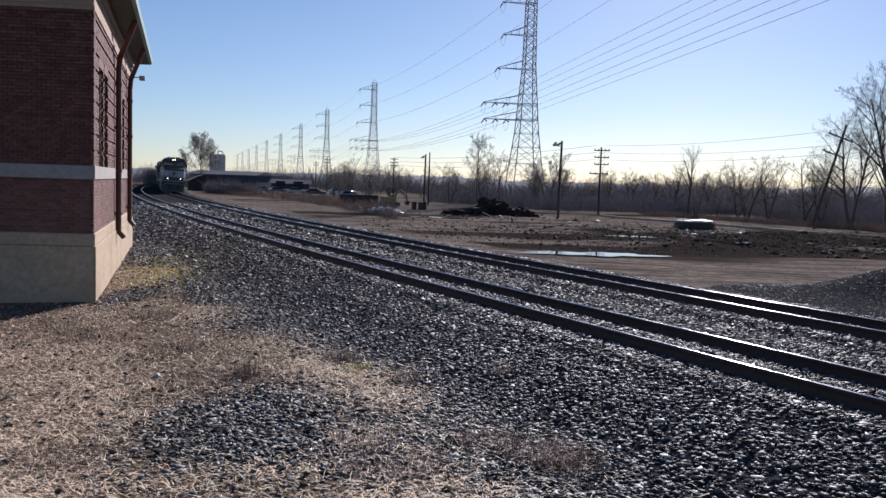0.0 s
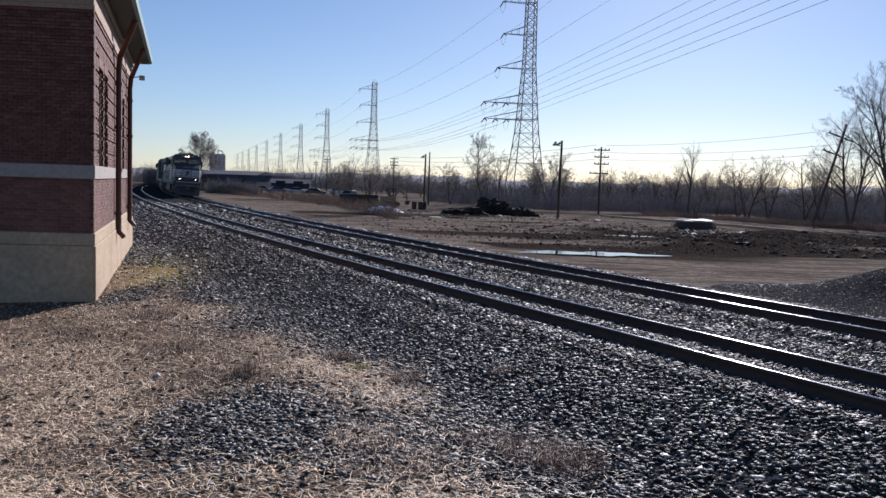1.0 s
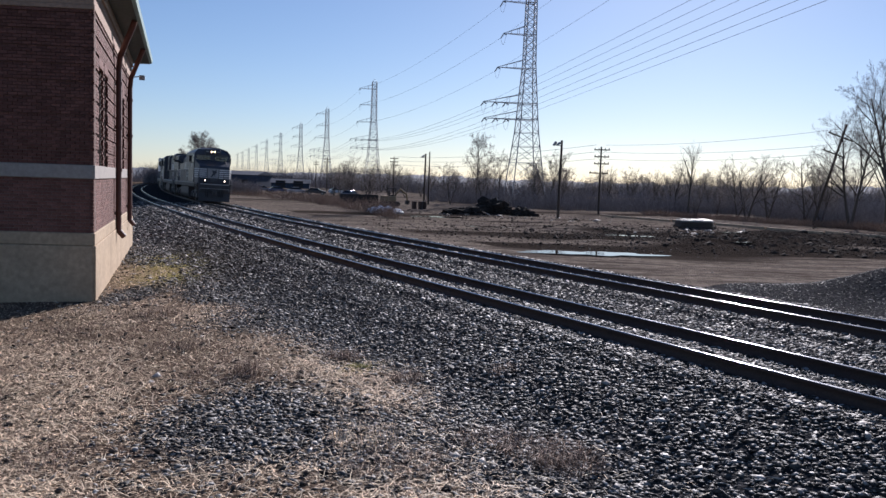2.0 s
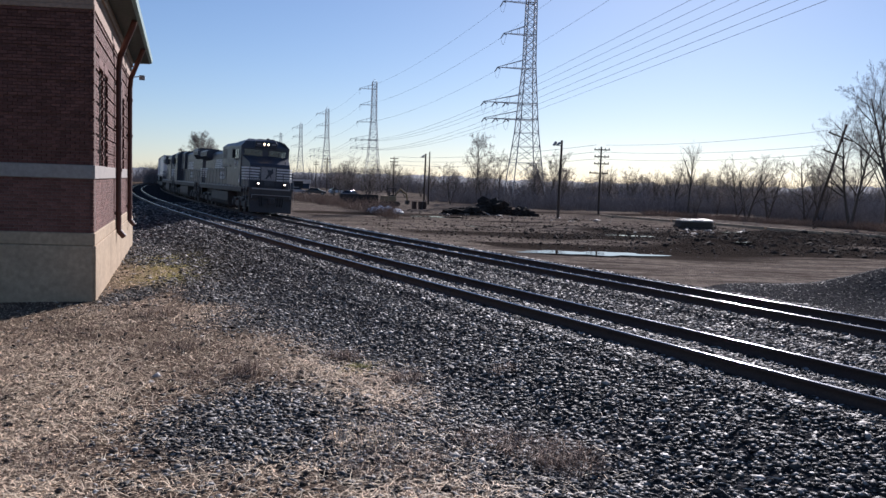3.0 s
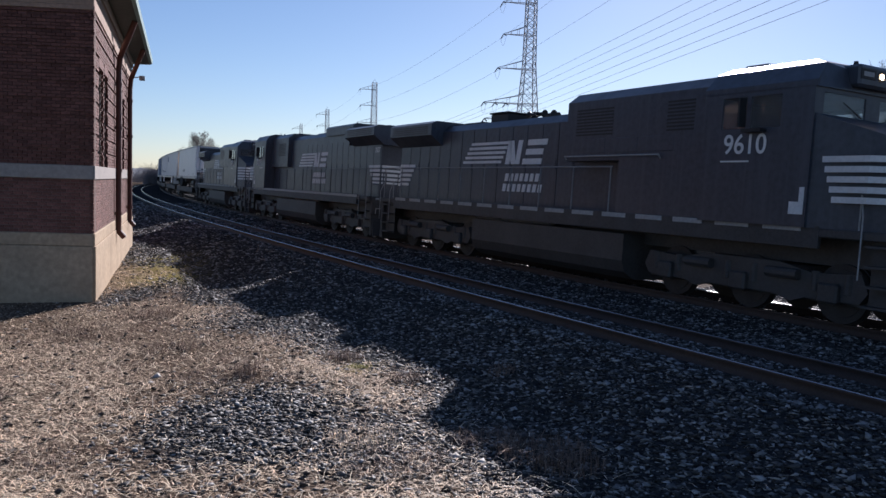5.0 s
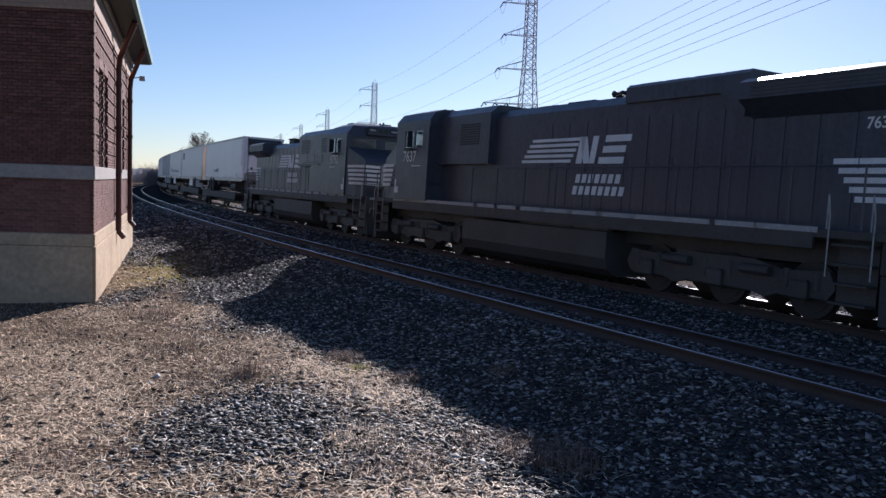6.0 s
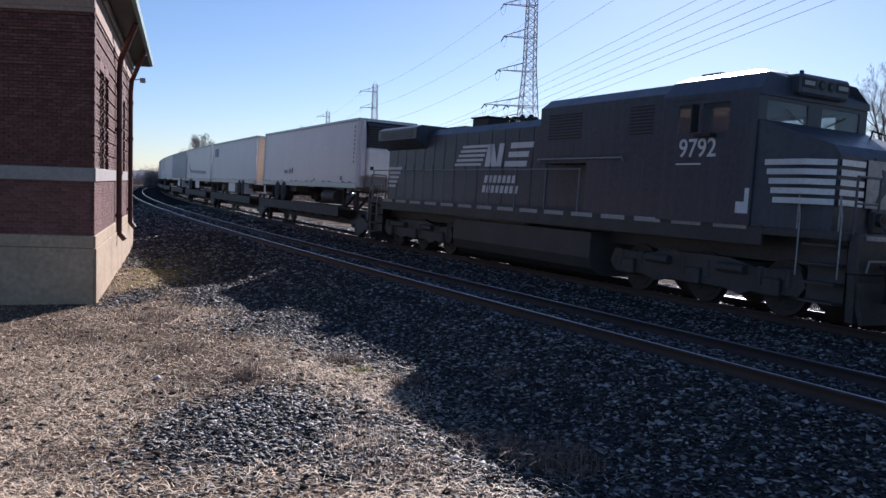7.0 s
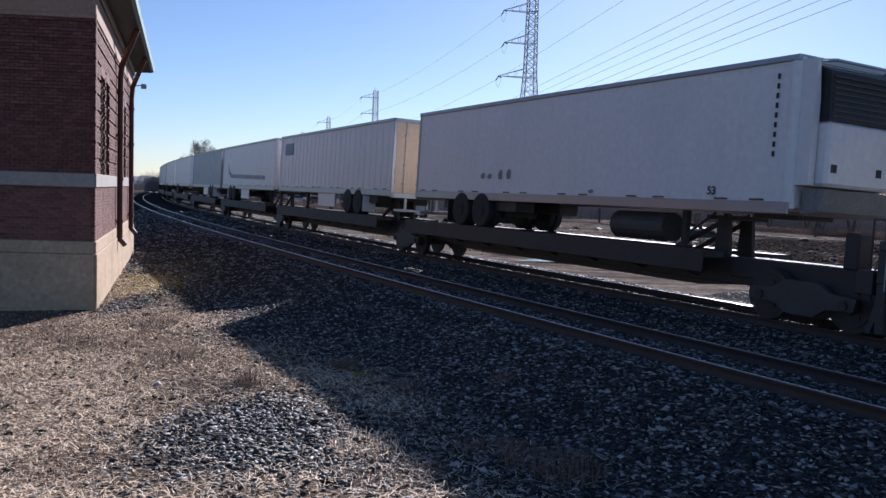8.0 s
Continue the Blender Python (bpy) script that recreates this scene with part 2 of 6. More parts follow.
def ground_z(x, y):
    """Height of the ground: ballast beds, their shoulders, the grass bank and the dirt lot beyond."""
    shape = np.shape(x)
    xf, yf = np.ravel(x), np.ravel(y)
    s, lat = line_coords(xf, yf)
    near = -0.195 - 0.43 * smooth_step(1.5, 4.4, -lat) - 0.17 * smooth_step(4.4, 10.0, -lat)
    lf = lat - SPACING
    for off_ in (lat, lf):
        near = near + np.where(np.abs(off_) < 2.0, 0.025 - CANT / GAUGE * np.clip(off_, -1.4, 1.4), 0) * (1 - smooth_step(1.45, 1.95, np.abs(off_)))
    far = -0.60 * smooth_step(1.9, 4.0, lf) - 0.05 * smooth_step(4, 20, lf)
    z = near + far
    off = np.maximum(np.maximum(-lat - 2.2, lf - 3.0), 0)
    z = z + bumps(xf, yf) * 0.05 * np.clip(off / 3, 0, 1)
    lot = smooth_step(14, 40, lf)
    z = z + bumps(xf * 0.35, yf * 0.35, 3) * 0.12 * lot
    # loose gravel bank beside the far track
    d = ((xf - 15.6) / 4.2) ** 2 + ((yf - 25.6) / 2.4) ** 2
    z = z + 1.2 * np.exp(-d * 1.4) * smooth_step(2.4, 4.5, lf)
    # churned spoil beyond the puddle
    for px, py, rx, ry, h in ((15, 50, 8, 5, 0.35), (24, 56, 8, 6, 0.4), (10, 62, 5, 4, 0.3), (30, 62, 9, 6, 0.45), (18, 72, 7, 4, 0.3)):
        d = ((xf - px) / rx) ** 2 + ((yf - py) / ry) ** 2
        z = z + h * np.exp(-d * 1.5) * (0.6 + 0.8 * bumps(xf * 2.2, yf * 2.2, 7))
    churn = np.exp(-(((xf - 22) / 14) ** 2 + ((yf - 57) / 12) ** 2) * 1.2) * (lf > 10)
    z = z + churn * 0.10 * np.abs(bumps(xf * 5.0, yf * 7.0, 17)) + churn * 0.16 * bumps(xf * 1.1, yf * 2.6, 19)
    # the puddle lies in a shallow dip
    d = ((xf - 7.2) / 4.2) ** 2 + ((yf - 39.8) / 2.2) ** 2
    z = np.where(d < 4, z * (1 - np.exp(-d * d)) + (-0.90) * np.exp(-d * d), z)
    return z.reshape(shape)


def ballast_mask(x, y):
    """How much of the ground is broken stone, 0 to 1."""
    s, lat = line_coords(x, y)
    lf = lat - SPACING
    wob = bumps(x * 1.3, y * 1.3, 11)
    m = smooth_step(-6.2, -3.7, lat + wob * 1.5) * (1 - smooth_step(3.2, 5.0, lf + wob * 1.2))
    patch = np.exp(-(((x + 2.2) / 1.35) ** 2 + ((y - 9.9) / 1.7) ** 2) * 1.2) * 1.3
    patch = np.maximum(patch, np.exp(-(((x + 0.7) / 1.5) ** 2 + ((y - 9.3) / 1.6) ** 2)) * 0.8)
    edge = np.exp(-(((x + 7.6) / 0.8) ** 2 + ((y - 20.5) / 2.2) ** 2)) * 0.9
    m = np.maximum(m, np.maximum(patch, edge) * (lat < -3))
    d = ((x - 15.6) / 6.6) ** 2 + ((y - 24.8) / 4.3) ** 2
    return np.clip(np.maximum(m, (d < 1.0 + wob * 0.6) * (lf > 2)), 0, 1)


def ground_at(x, y):
    return float(ground_z(np.array([x]), np.array([y]))[0])


# ---- ground ----
def graded(lo, hi, c, fine, grow):
    out, step, v = [c], fine, c
    while v < hi:
        step *= grow
        v += step
        out.append(v)
    left, step, v = [], fine, c
    while v > lo:
        step *= grow
        v -= step
        left.append(v)
    return np.array(left[::-1] + out)


def build_ground():
    gx = np.unique(np.concatenate([np.arange(-30, 36, 0.22), graded(-2600, -30, -30, 0.3, 1.06), graded(36, 2600, 36, 0.3, 1.06)]))
    gy = np.unique(np.concatenate([np.arange(1, 76, 0.2), graded(-300, 1, 1, 0.3, 1.08), graded(76, 3800, 76, 0.3, 1.05)]))
    X, Y = np.meshgrid(gx, gy)
    Z = ground_z(X, Y)
    nx, ny = len(gx), len(gy)
    i = np.arange(nx * ny).reshape(ny, nx)
    F = np.stack([i[:-1, :-1], i[:-1, 1:], i[1:, 1:], i[1:, :-1]], -1).reshape(-1, 4)
    ob = tri_arrays("ground", np.stack([X, Y, Z], -1).reshape(-1, 3), F, ground_material(), smooth=True)
    s, lat = line_coords(X.ravel(), Y.ravel())
    lf = lat - SPACING
    wob = bumps(X.ravel() * 1.3, Y.ravel() * 1.3, 11)
    ballast = ballast_mask(X.ravel(), Y.ravel())
    spoil = smooth_step(0.15, 0.55, bumps(X.ravel() * 0.35 + 3, Y.ravel() * 0.8, 5) + 0.85 * np.exp(-(((X.ravel() - 22) / 16) ** 2 + ((Y.ravel() - 55) / 13) ** 2)))
    moss = sum(np.exp(-(((X.ravel() - a) / r) ** 2 + ((Y.ravel() - b) / (1.6 * r)) ** 2)) for a, b, r in ((-7.9, 23.6, 0.9), (-8.7, 26.4, 0.9), (-9.7, 29.0, 0.8), (-1.25, 12.65, 0.25)))
    brush = smooth_step(90, 130, lf + 10 * wob)
    for nm, v in (("ballast", ballast), ("spoil", spoil * (lf > 8)), ("beyond", smooth_step(1.0, 4.0, lf)), ("brush", brush), ("moss", moss)):
        at_ = ob.data.attributes.new(nm, "FLOAT", "POINT")
        at_.data.foreach_set("value", np.clip(v, 0, 1).astype(np.float32))
    return tagged(ob, "dead straw grass, grey ballast and churned bare earth", "ground", kind="structure")


def ground_material():
    m = bpy.data.materials.new("straw, ballast and bare earth")
    m.use_nodes = True
    N, L = m.node_tree.nodes, m.node_tree.links
    bsdf = N["Principled BSDF"]
    co = N.new("ShaderNodeTexCoord").outputs["Object"]

    def tex(kind, sc, out, detail=6.0):
        n = N.new(kind)
        n.inputs["Scale"].default_value = sc
        if kind == "ShaderNodeTexNoise":
            n.inputs["Detail"].default_value = detail
        L.new(co, n.inputs["Vector"])
        return n.outputs[out]

    def mixed(fac, a, b):
        n = N.new("ShaderNodeMix")
        n.data_type = "RGBA"
        for i, v in ((0, fac), (6, a), (7, b)):
            if isinstance(v, (int, float)):
                n.inputs[i].default_value = v
            elif isinstance(v, tuple):
                n.inputs[i].default_value = (*v, 1)
            else:
                L.new(v, n.inputs[i])
        return n.outputs[2]

    def ramp(fac, lo, hi):
        n = N.new("ShaderNodeMapRange")
        n.inputs["From Min"].default_value, n.inputs["From Max"].default_value = lo, hi
        L.new(fac, n.inputs["Value"])
        return n.outputs[0]

    def attr(nm):
        n = N.new("ShaderNodeAttribute")
        n.attribute_name = nm
        return n.outputs["Fac"]

    n_big, n_mid, n_fine = tex("ShaderNodeTexNoise", 0.35, "Fac"), tex("ShaderNodeTexNoise", 2.2, "Fac"), tex("ShaderNodeTexNoise", 26, "Fac", 10)
    straw = mixed(ramp(n_fine, 0.35, 0.65), (0.03, 0.023, 0.018), (0.26, 0.195, 0.14))
    straw = mixed(ramp(n_mid, 0.5, 0.7), straw, (0.12, 0.085, 0.065))
    earth = mixed(ramp(n_mid, 0.35, 0.65), (0.17, 0.14, 0.115), (0.33, 0.28, 0.23))
    wet = mixed(ramp(n_fine, 0.4, 0.62), (0.02, 0.017, 0.015), (0.06, 0.048, 0.04))
    vor = N.new("ShaderNodeTexVoronoi")
    vor.inputs["Scale"].default_value = 17.0
    L.new(co, vor.inputs["Vector"])
    stone = mixed(vor.outputs["Color"], (0.016, 0.016, 0.017), (0.075, 0.075, 0.077))
    tr = N.new("ShaderNodeMapping")
    tr.inputs["Scale"].default_value, tr.inputs["Rotation"].default_value = (0.16, 1.5, 1.0), (0, 0, 0.25)
    L.new(co, tr.inputs["Vector"])
    trk = N.new("ShaderNodeTexNoise")
    trk.inputs["Scale"].default_value, trk.inputs["Detail"].default_value, trk.inputs["Distortion"].default_value = 0.9, 8.0, 1.2
    L.new(tr.outputs[0], trk.inputs["Vector"])
    earth = mixed(ramp(trk.outputs["Fac"], 0.42, 0.62), earth, (0.085, 0.07, 0.06))
    earth = mixed(ramp(n_fine, 0.5, 0.66), earth, (0.06, 0.05, 0.043))
    beyond = mixed(attr("spoil"), earth, wet)
    beyond = mixed(attr("brush"), beyond, (0.085, 0.068, 0.05))
    col = mixed(attr("beyond"), straw, beyond)
    col = mixed(ramp(attr("ballast"), 0.3, 0.7), col, stone)
    mm = N.new("ShaderNodeMath")
    mm.operation = "MULTIPLY"
    L.new(attr("moss"), mm.inputs[0])
    L.new(ramp(n_fine, 0.38, 0.6), mm.inputs[1])
    col = mixed(mm.outputs[0], col, (0.36, 0.31, 0.09))
    L.new(col, bsdf.inputs["Base Color"])
    rough = N.new("ShaderNodeMapRange")
    rough.inputs["To Min"].default_value, rough.inputs["To Max"].default_value = 0.95, 0.7
    L.new(attr("spoil"), rough.inputs["Value"])
    L.new(rough.outputs[0], bsdf.inputs["Roughness"])
    bsdf.inputs["Specular IOR Level"].default_value = 0.0
    b = N.new("ShaderNodeBump")
    b.inputs["Strength"].default_value, b.inputs["Distance"].default_value = 0.8, 0.05
    add = N.new("ShaderNodeMath")
    L.new(n_fine, add.inputs[0])
    L.new(vor.outputs["Distance"], add.inputs[1])
    L.new(add.outputs[0], b.inputs["Height"])
    L.new(b.outputs[0], bsdf.inputs["Normal"])
    return m


build_ground()


# ---- tracks ----
def sweep(name, profile, lat, mat, parent, s0=-55.0, s1=330.0, step=1.0, lift=0.0, smooth=False):
    s = np.arange(s0, s1 + 0.01, step)
    x, y, h = on_track(s, lat)
    z = rail_z(s) + lift
    nx, ny = np.cos(h), np.sin(h)
    P = np.array(profile)
    V = np.stack([x[:, None] + nx[:, None] * P[None, :, 0], y[:, None] + ny[:, None] * P[None, :, 0], z[:, None] + P[None, :, 1]], -1)
    k, n = len(P), len(s)
    i = np.arange(n * k).reshape(n, k)
    F = np.stack([i[:-1], np.roll(i, -1, 1)[:-1], np.roll(i, -1, 1)[1:], i[1:]], -1).reshape(-1, 4)
    return tri_arrays(name, V.reshape(-1, 3), F, mat, parent, smooth)


def build_track(lat, label):
    t = thing("railway_track", label, "railway track", group="railway tracks", kind="structure")
    for side in (-1, 1):
        lift = -side * CANT / 2
        body = [(-0.07, -0.178), (0.07, -0.178), (0.07, -0.165), (0.012, -0.14), (0.012, -0.05), (0.036, -0.035), (0.036, -0.004),
                (-0.036, -0.004), (-0.036, -0.035), (-0.012, -0.05), (-0.012, -0.14), (-0.07, -0.165)]
        rail = sweep("rail", body, lat + side * GAUGE / 2, M_RAIL, t, lift=lift)
        head = [(-0.03, -0.0045), (0.03, -0.0045)] + [(0.03 - 0.005 * k, 0.006 - 11.0 * (0.03 - 0.005 * k) ** 2) for k in range(13)]
        sweep("rail_head", head, lat + side * GAUGE / 2, M_RAILTOP, rail, lift=lift - 0.003, smooth=True)
        tagged(rail, "rusted rail with a polished running surface")
    bm = boxes((-1.3, 1.3, -0.115, 0.115, -0.17, 0), bevel=0.012)
    me = bpy.data.meshes.new("sleeper")
    bm.to_mesh(me)
    bm.free()
    me.materials.append(M_TIE)
    for i in range(150):
        s = -22 + i * 0.56
        x, y, h = on_track(s, lat)
        o = new("sleeper", me)
        o.parent = t
        o.matrix_basis = Matrix.Translation((x, y, float(rail_z(s)) - 0.179)) @ Euler((0, CANT / GAUGE, h + random.uniform(-0.01, 0.01))).to_matrix().to_4x4()
    return t


build_track(0.0, "curved main line with rusted rails on ballast")
build_track(SPACING, "second curved main line with rusted rails on ballast")


# ---- brick railway building ----
B0 = Vector((-8.06, 19.1, 0.0))
SIDE = Vector((-0.302, 0.953, 0.0))      # along the wall that faces the tracks
FRONT = Vector((-0.995, -0.09, 0.0))     # along the end wall
Z_GROUND, Z_BASE, Z_BELT0, Z_BELT1, Z_FRIEZE, Z_TOP = -1.3, 0.86, 2.10, 2.42, 5.92, 6.78
SIDE_LEN, FRONT_LEN = 15.3, 11.0
SIDE_OUT = Vector((SIDE.y, -SIDE.x, 0))
FRONT_OUT = Vector((-FRONT.y, FRONT.x, 0))


def wall_frame(along, out):
    """A pose whose x runs along a wall, y outwards and z up, at the building's corner."""
    return Matrix(((along.x, out.x, 0, B0.x), (along.y, out.y, 0, B0.y), (0, 0, 1, 0), (0, 0, 0, 1)))


SIDE_M, FRONT_M = wall_frame(SIDE, SIDE_OUT), wall_frame(FRONT, FRONT_OUT)
WINDOWS = [(1.55, 2.55), (3.05, 3.95), (7.75, 8.75), (10.0, 10.9), (13.4, 14.3)]
WZ0, WZ1 = 2.42, 4.84
CUBE_F = [(0, 3, 2, 1), (4, 5, 6, 7), (0, 1, 5, 4), (1, 2, 6, 5), (2, 3, 7, 6), (3, 0, 4, 7)]


def brick_layout(length, openings):
    """Places of bricks (x0, x1, z0, recess) on one wall: plain below the belt, every fifth course set back above it."""
    out = []
    for lo, hi, rustic in ((Z_BASE, Z_BELT0, False), (Z_BELT1, Z_FRIEZE, True)):
        n = int(round((hi - lo) / 0.0755))
        h = (hi - lo) / n
        for c in range(n):
            z = lo + c * h
            x = 0.0 if c % 2 == 0 else -0.105
            rec = 0.035 if rustic and c % 5 == 4 else 0.0
            while x < length:
                x0, x1 = max(x, 0.0), min(x + 0.2, length)
                x += 0.21
                if x1 - x0 < 0.04 or (rustic and any(a - 0.02 < x1 and x0 < b + 0.02 and WZ0 - 0.05 < z < WZ1 for a, b in openings)):
                    continue
                out.append((x0, x1, z, h - 0.010, rec))
    return out


def build_building():
    t = thing("station_building", "red brick railway building with concrete plinth and overhanging eaves", "building")
    for nm, M, length, openings in (("side_wall", SIDE_M, SIDE_LEN, WINDOWS), ("end_wall", FRONT_M, FRONT_LEN, [])):
        bm = bmesh.new()
        st = 0.35 if openings else 0.1
        box(bm, st, length, -0.45, -0.03, Z_GROUND, Z_BASE)
        box(bm, st, length, -0.45, -0.026, Z_BASE, Z_BELT1)
        x = st
        for a, b in openings:
            box(bm, x, a, -0.45, -0.085, Z_BELT1, WZ1)
            x = b
        box(bm, x, length, -0.45, -0.085, Z_BELT1, WZ1)
        box(bm, st, length, -0.45, -0.085, WZ1, Z_TOP)
        wall = part(nm, bm, M_MORTAR, t, at=M)
        # plinth, water table, belt and frieze
        part("plinth", boxes((0.0, length, -0.03, 0.05, Z_GROUND, 0.56), bevel=0.012), M_CONCRETE, wall, "weathered concrete plinth")
        part("water_table", boxes((0.0, length, -0.03, 0.03, 0.564, Z_BASE - 0.004), bevel=0.02), M_CONCRETE, wall)
        part("belt_course", boxes((0.0, length, -0.1, 0.03, Z_BELT0 + 0.003, Z_BELT1 - 0.003), bevel=0.012), M_STONE, wall, "pale stone belt course")
        bm = boxes((0.0, length, -0.1, 0.02, Z_FRIEZE, 6.02), (0.0, length, -0.1, 0.0, 6.02, 6.5), (0.0, length, -0.1, 0.05, 6.5, Z_TOP), bevel=0.01)
        part("frieze", bm, M_FRIEZE, wall, "tan moulded frieze under the eaves")
        # bricks: those by the corner below the belt as pieces, the rest joined
        V, F, kept = [], [], 0
        meshes = {}
        for x0, x1, z, h, rec in brick_layout(length, openings):
            y1 = -0.012 - rec
            if z < Z_BELT0 and x0 < 1.9 and kept < 150:
                kept += 1
                key = round(x1 - x0, 3)
                if key not in meshes:
                    bm = boxes((0, x1 - x0, -0.06, 0, 0, h), bevel=0.004)
                    meshes[key] = bpy.data.meshes.new("brick")
                    bm.to_mesh(meshes[key])
                    bm.free()
                    meshes[key].materials.append(M_BRICK)
                o = new("brick", meshes[key])
                o.parent, o.matrix_basis = wall, pose(x0, y1 + random.uniform(-0.003, 0.003), z + 0.005)
                continue
            n = len(V)
            dy = random.uniform(-0.003, 0.003)
            V += [(a, b + dy, c) for c in (z + 0.005, z + 0.005 + h) for a, b in ((x0, y1 - 0.06), (x1, y1 - 0.06), (x1, y1), (x0, y1))]
            F += [tuple(i + n for i in f) for f in CUBE_F]
        ob = arrays("brickwork", V, F, M_BRICK, wall)
        tagged(ob, "dark red brick courses, grooved above the belt", kind="stuff")
        for k, (a, b) in enumerate(openings):
            w = part("window", boxes((a, b, -0.36, -0.34, WZ0, WZ1)), M_DARKGLASS, wall, "tall dark sash window")
            bm = bmesh.new()
            for x0, x1 in ((a, a + 0.07), ((a + b) / 2 - 0.025, (a + b) / 2 + 0.025), (b - 0.07, b)):
                box(bm, x0, x1, -0.335, -0.26, WZ0, WZ1)
            for z0 in (WZ0, (WZ0 + WZ1) / 2 - 0.04, WZ1 - 0.08):
                box(bm, a + 0.07, b - 0.07, -0.335, -0.27, z0, z0 + 0.08)
            part("window_frame", bm, M_WINFRAME, w)
            part("window_sill", boxes((a - 0.06, b + 0.06, -0.3, 0.01, WZ0 - 0.1, WZ0 - 0.004), bevel=0.01), M_BRICK, w)
            part("lintel", boxes((a - 0.1, b + 0.1, -0.1, -0.008, WZ1 + 0.0, WZ1 + 0.24), bevel=0.008), M_BRICK, w)
    # plain walls that close the building
    far = B0 + SIDE * SIDE_LEN
    back = B0 + FRONT * FRONT_LEN
    bm = boxes((0.4, SIDE_LEN, -0.4, 0.0, Z_GROUND, Z_TOP))
    part("back_wall", bm, M_BRICK, t, at=Matrix.Translation(FRONT * FRONT_LEN) @ SIDE_M)
    bm = boxes((0.4, FRONT_LEN, -0.4, 0.0, Z_GROUND, Z_TOP))
    part("far_wall", bm, M_BRICK, t, at=Matrix.Translation(SIDE * SIDE_LEN) @ FRONT_M)
    # eaves and hipped roof
    ov = 0.64
    c = [B0 + SIDE_OUT * ov + SIDE * -0.7, B0 + SIDE_OUT * ov + SIDE * (SIDE_LEN + 0.7), far + FRONT * FRONT_LEN - SIDE_OUT * ov + SIDE * 0.7, back - SIDE_OUT * ov - SIDE * 0.7]
    bm = bmesh.new()
    prism(bm, [(p.x, p.y) for p in c], Z_TOP + 0.002, Z_TOP + 0.05, "z")
    part("soffit", bm, M_SOFFIT, t, "dark painted soffit boards")
    for i in range(4):
        a, b = c[i], c[(i + 1) % 4]
        d = (b - a).normalized()
        nrm = Vector((d.y, -d.x, 0))
        mid = (c[0] + c[1] + c[2] + c[3]) / 4
        if (a - mid).dot(nrm) < 0:
            nrm = -nrm
        bm = bmesh.new()
        prof = [(0.0, Z_TOP - 0.02), (0.10, Z_TOP + 0.02), (0.13, Z_TOP + 0.15), (0.0, Z_TOP + 0.15)]
        va = [bm.verts.new((a + nrm * p + Vector((0, 0, z))).to_tuple()) for p, z in prof]
        vb = [bm.verts.new((b + nrm * p + Vector((0, 0, z))).to_tuple()) for p, z in prof]
        for k in range(4):
            bm.faces.new((va[k], vb[k], vb[(k + 1) % 4], va[(k + 1) % 4]))
        bm.faces.new(va[::-1]), bm.faces.new(vb)
        part("gutter", bm, M_FASCIA, t, "pale green metal gutter")
    ridge = [(c[0] + c[3]) / 2 + (c[1] - c[0]) * 0.3, (c[1] + c[2]) / 2 - (c[1] - c[0]) * 0.3]
    zr = Z_TOP + 2.9
    v = [p + Vector((0, 0, Z_TOP + 0.05)) for p in c] + [p + Vector((0, 0, zr)) for p in ridge]
    arrays("roof", v, [(0, 1, 5, 4), (1, 2, 5), (2, 3, 4, 5), (3, 0, 4), (0, 3, 2, 1)], M_ROOF, t, "grey slate hipped roof")
    # rainwater pipes with a kinked head and a shoe
    for u, zb in ((6.55, 0.52), (12.3, 0.56)):
        bm = bmesh.new()
        pipe(bm, [(u - 0.6, 0.58, Z_TOP - 0.02), (u - 0.1, 0.14, 5.75), (u, 0.10, 5.4), (u, 0.10, zb), (u + 0.05, 0.26, zb - 0.2)], 0.085, 12)
        for z in (1.0, 2.3, 3.6, 4.9):
            rod(bm, (u, 0.10, z), (u, 0.10, z + 0.1), 0.105, seg=12)
        p_ = part("downpipe", bm, M_PIPE, t, "rust-brown iron downpipe", at=SIDE_M)
        for z in (1.05, 3.65):
            part("pipe_bracket", boxes((u - 0.14, u + 0.14, -0.12, 0.02, z - 0.02, z + 0.02)), M_PIPE, p_)
        part("conduit", rods([((u + 0.5, -0.05, -0.9), (u + 0.5, -0.05, 0.4))], 0.02), M_PIPE, t, at=SIDE_M)
    # small wall lamp by the far corner
    bm = bmesh.new()
    rod(bm, (SIDE_LEN - 0.1, -0.02, 6.1), (SIDE_LEN - 0.1, 0.3, 6.15), 0.02, seg=6)
    box(bm, SIDE_LEN - 0.2, SIDE_LEN, 0.28, 0.5, 6.02, 6.2, 0.02)
    part("wall_lamp", bm, M_ALU, t, "small metal wall lamp", at=SIDE_M)
    for ob in t.children:
        right_handed(ob)
    return t


def right_handed(ob):
    """Turns parts built in the mirrored frame of the side wall into unmirrored ones in the same place."""
    if ob.matrix_basis.determinant() > 0:
        return
    flip = Matrix.Diagonal((-1, 1, 1, 1))
    done = set()

    def turn_mesh(o):
        if o.data.name not in done:
            done.add(o.data.name)
            o.data.transform(flip)
            o.data.flip_normals()

    ob.matrix_basis = ob.matrix_basis @ flip
    turn_mesh(ob)
    for o in ob.children_recursive:
        o.matrix_basis = flip @ o.matrix_basis @ flip
        turn_mesh(o)


build_building()


# ---- the train ----
V_TRAIN, S_FRONT, PITCH_L = 21.678, 98.587, 22.294
MOVERS, SPINNERS = [], []


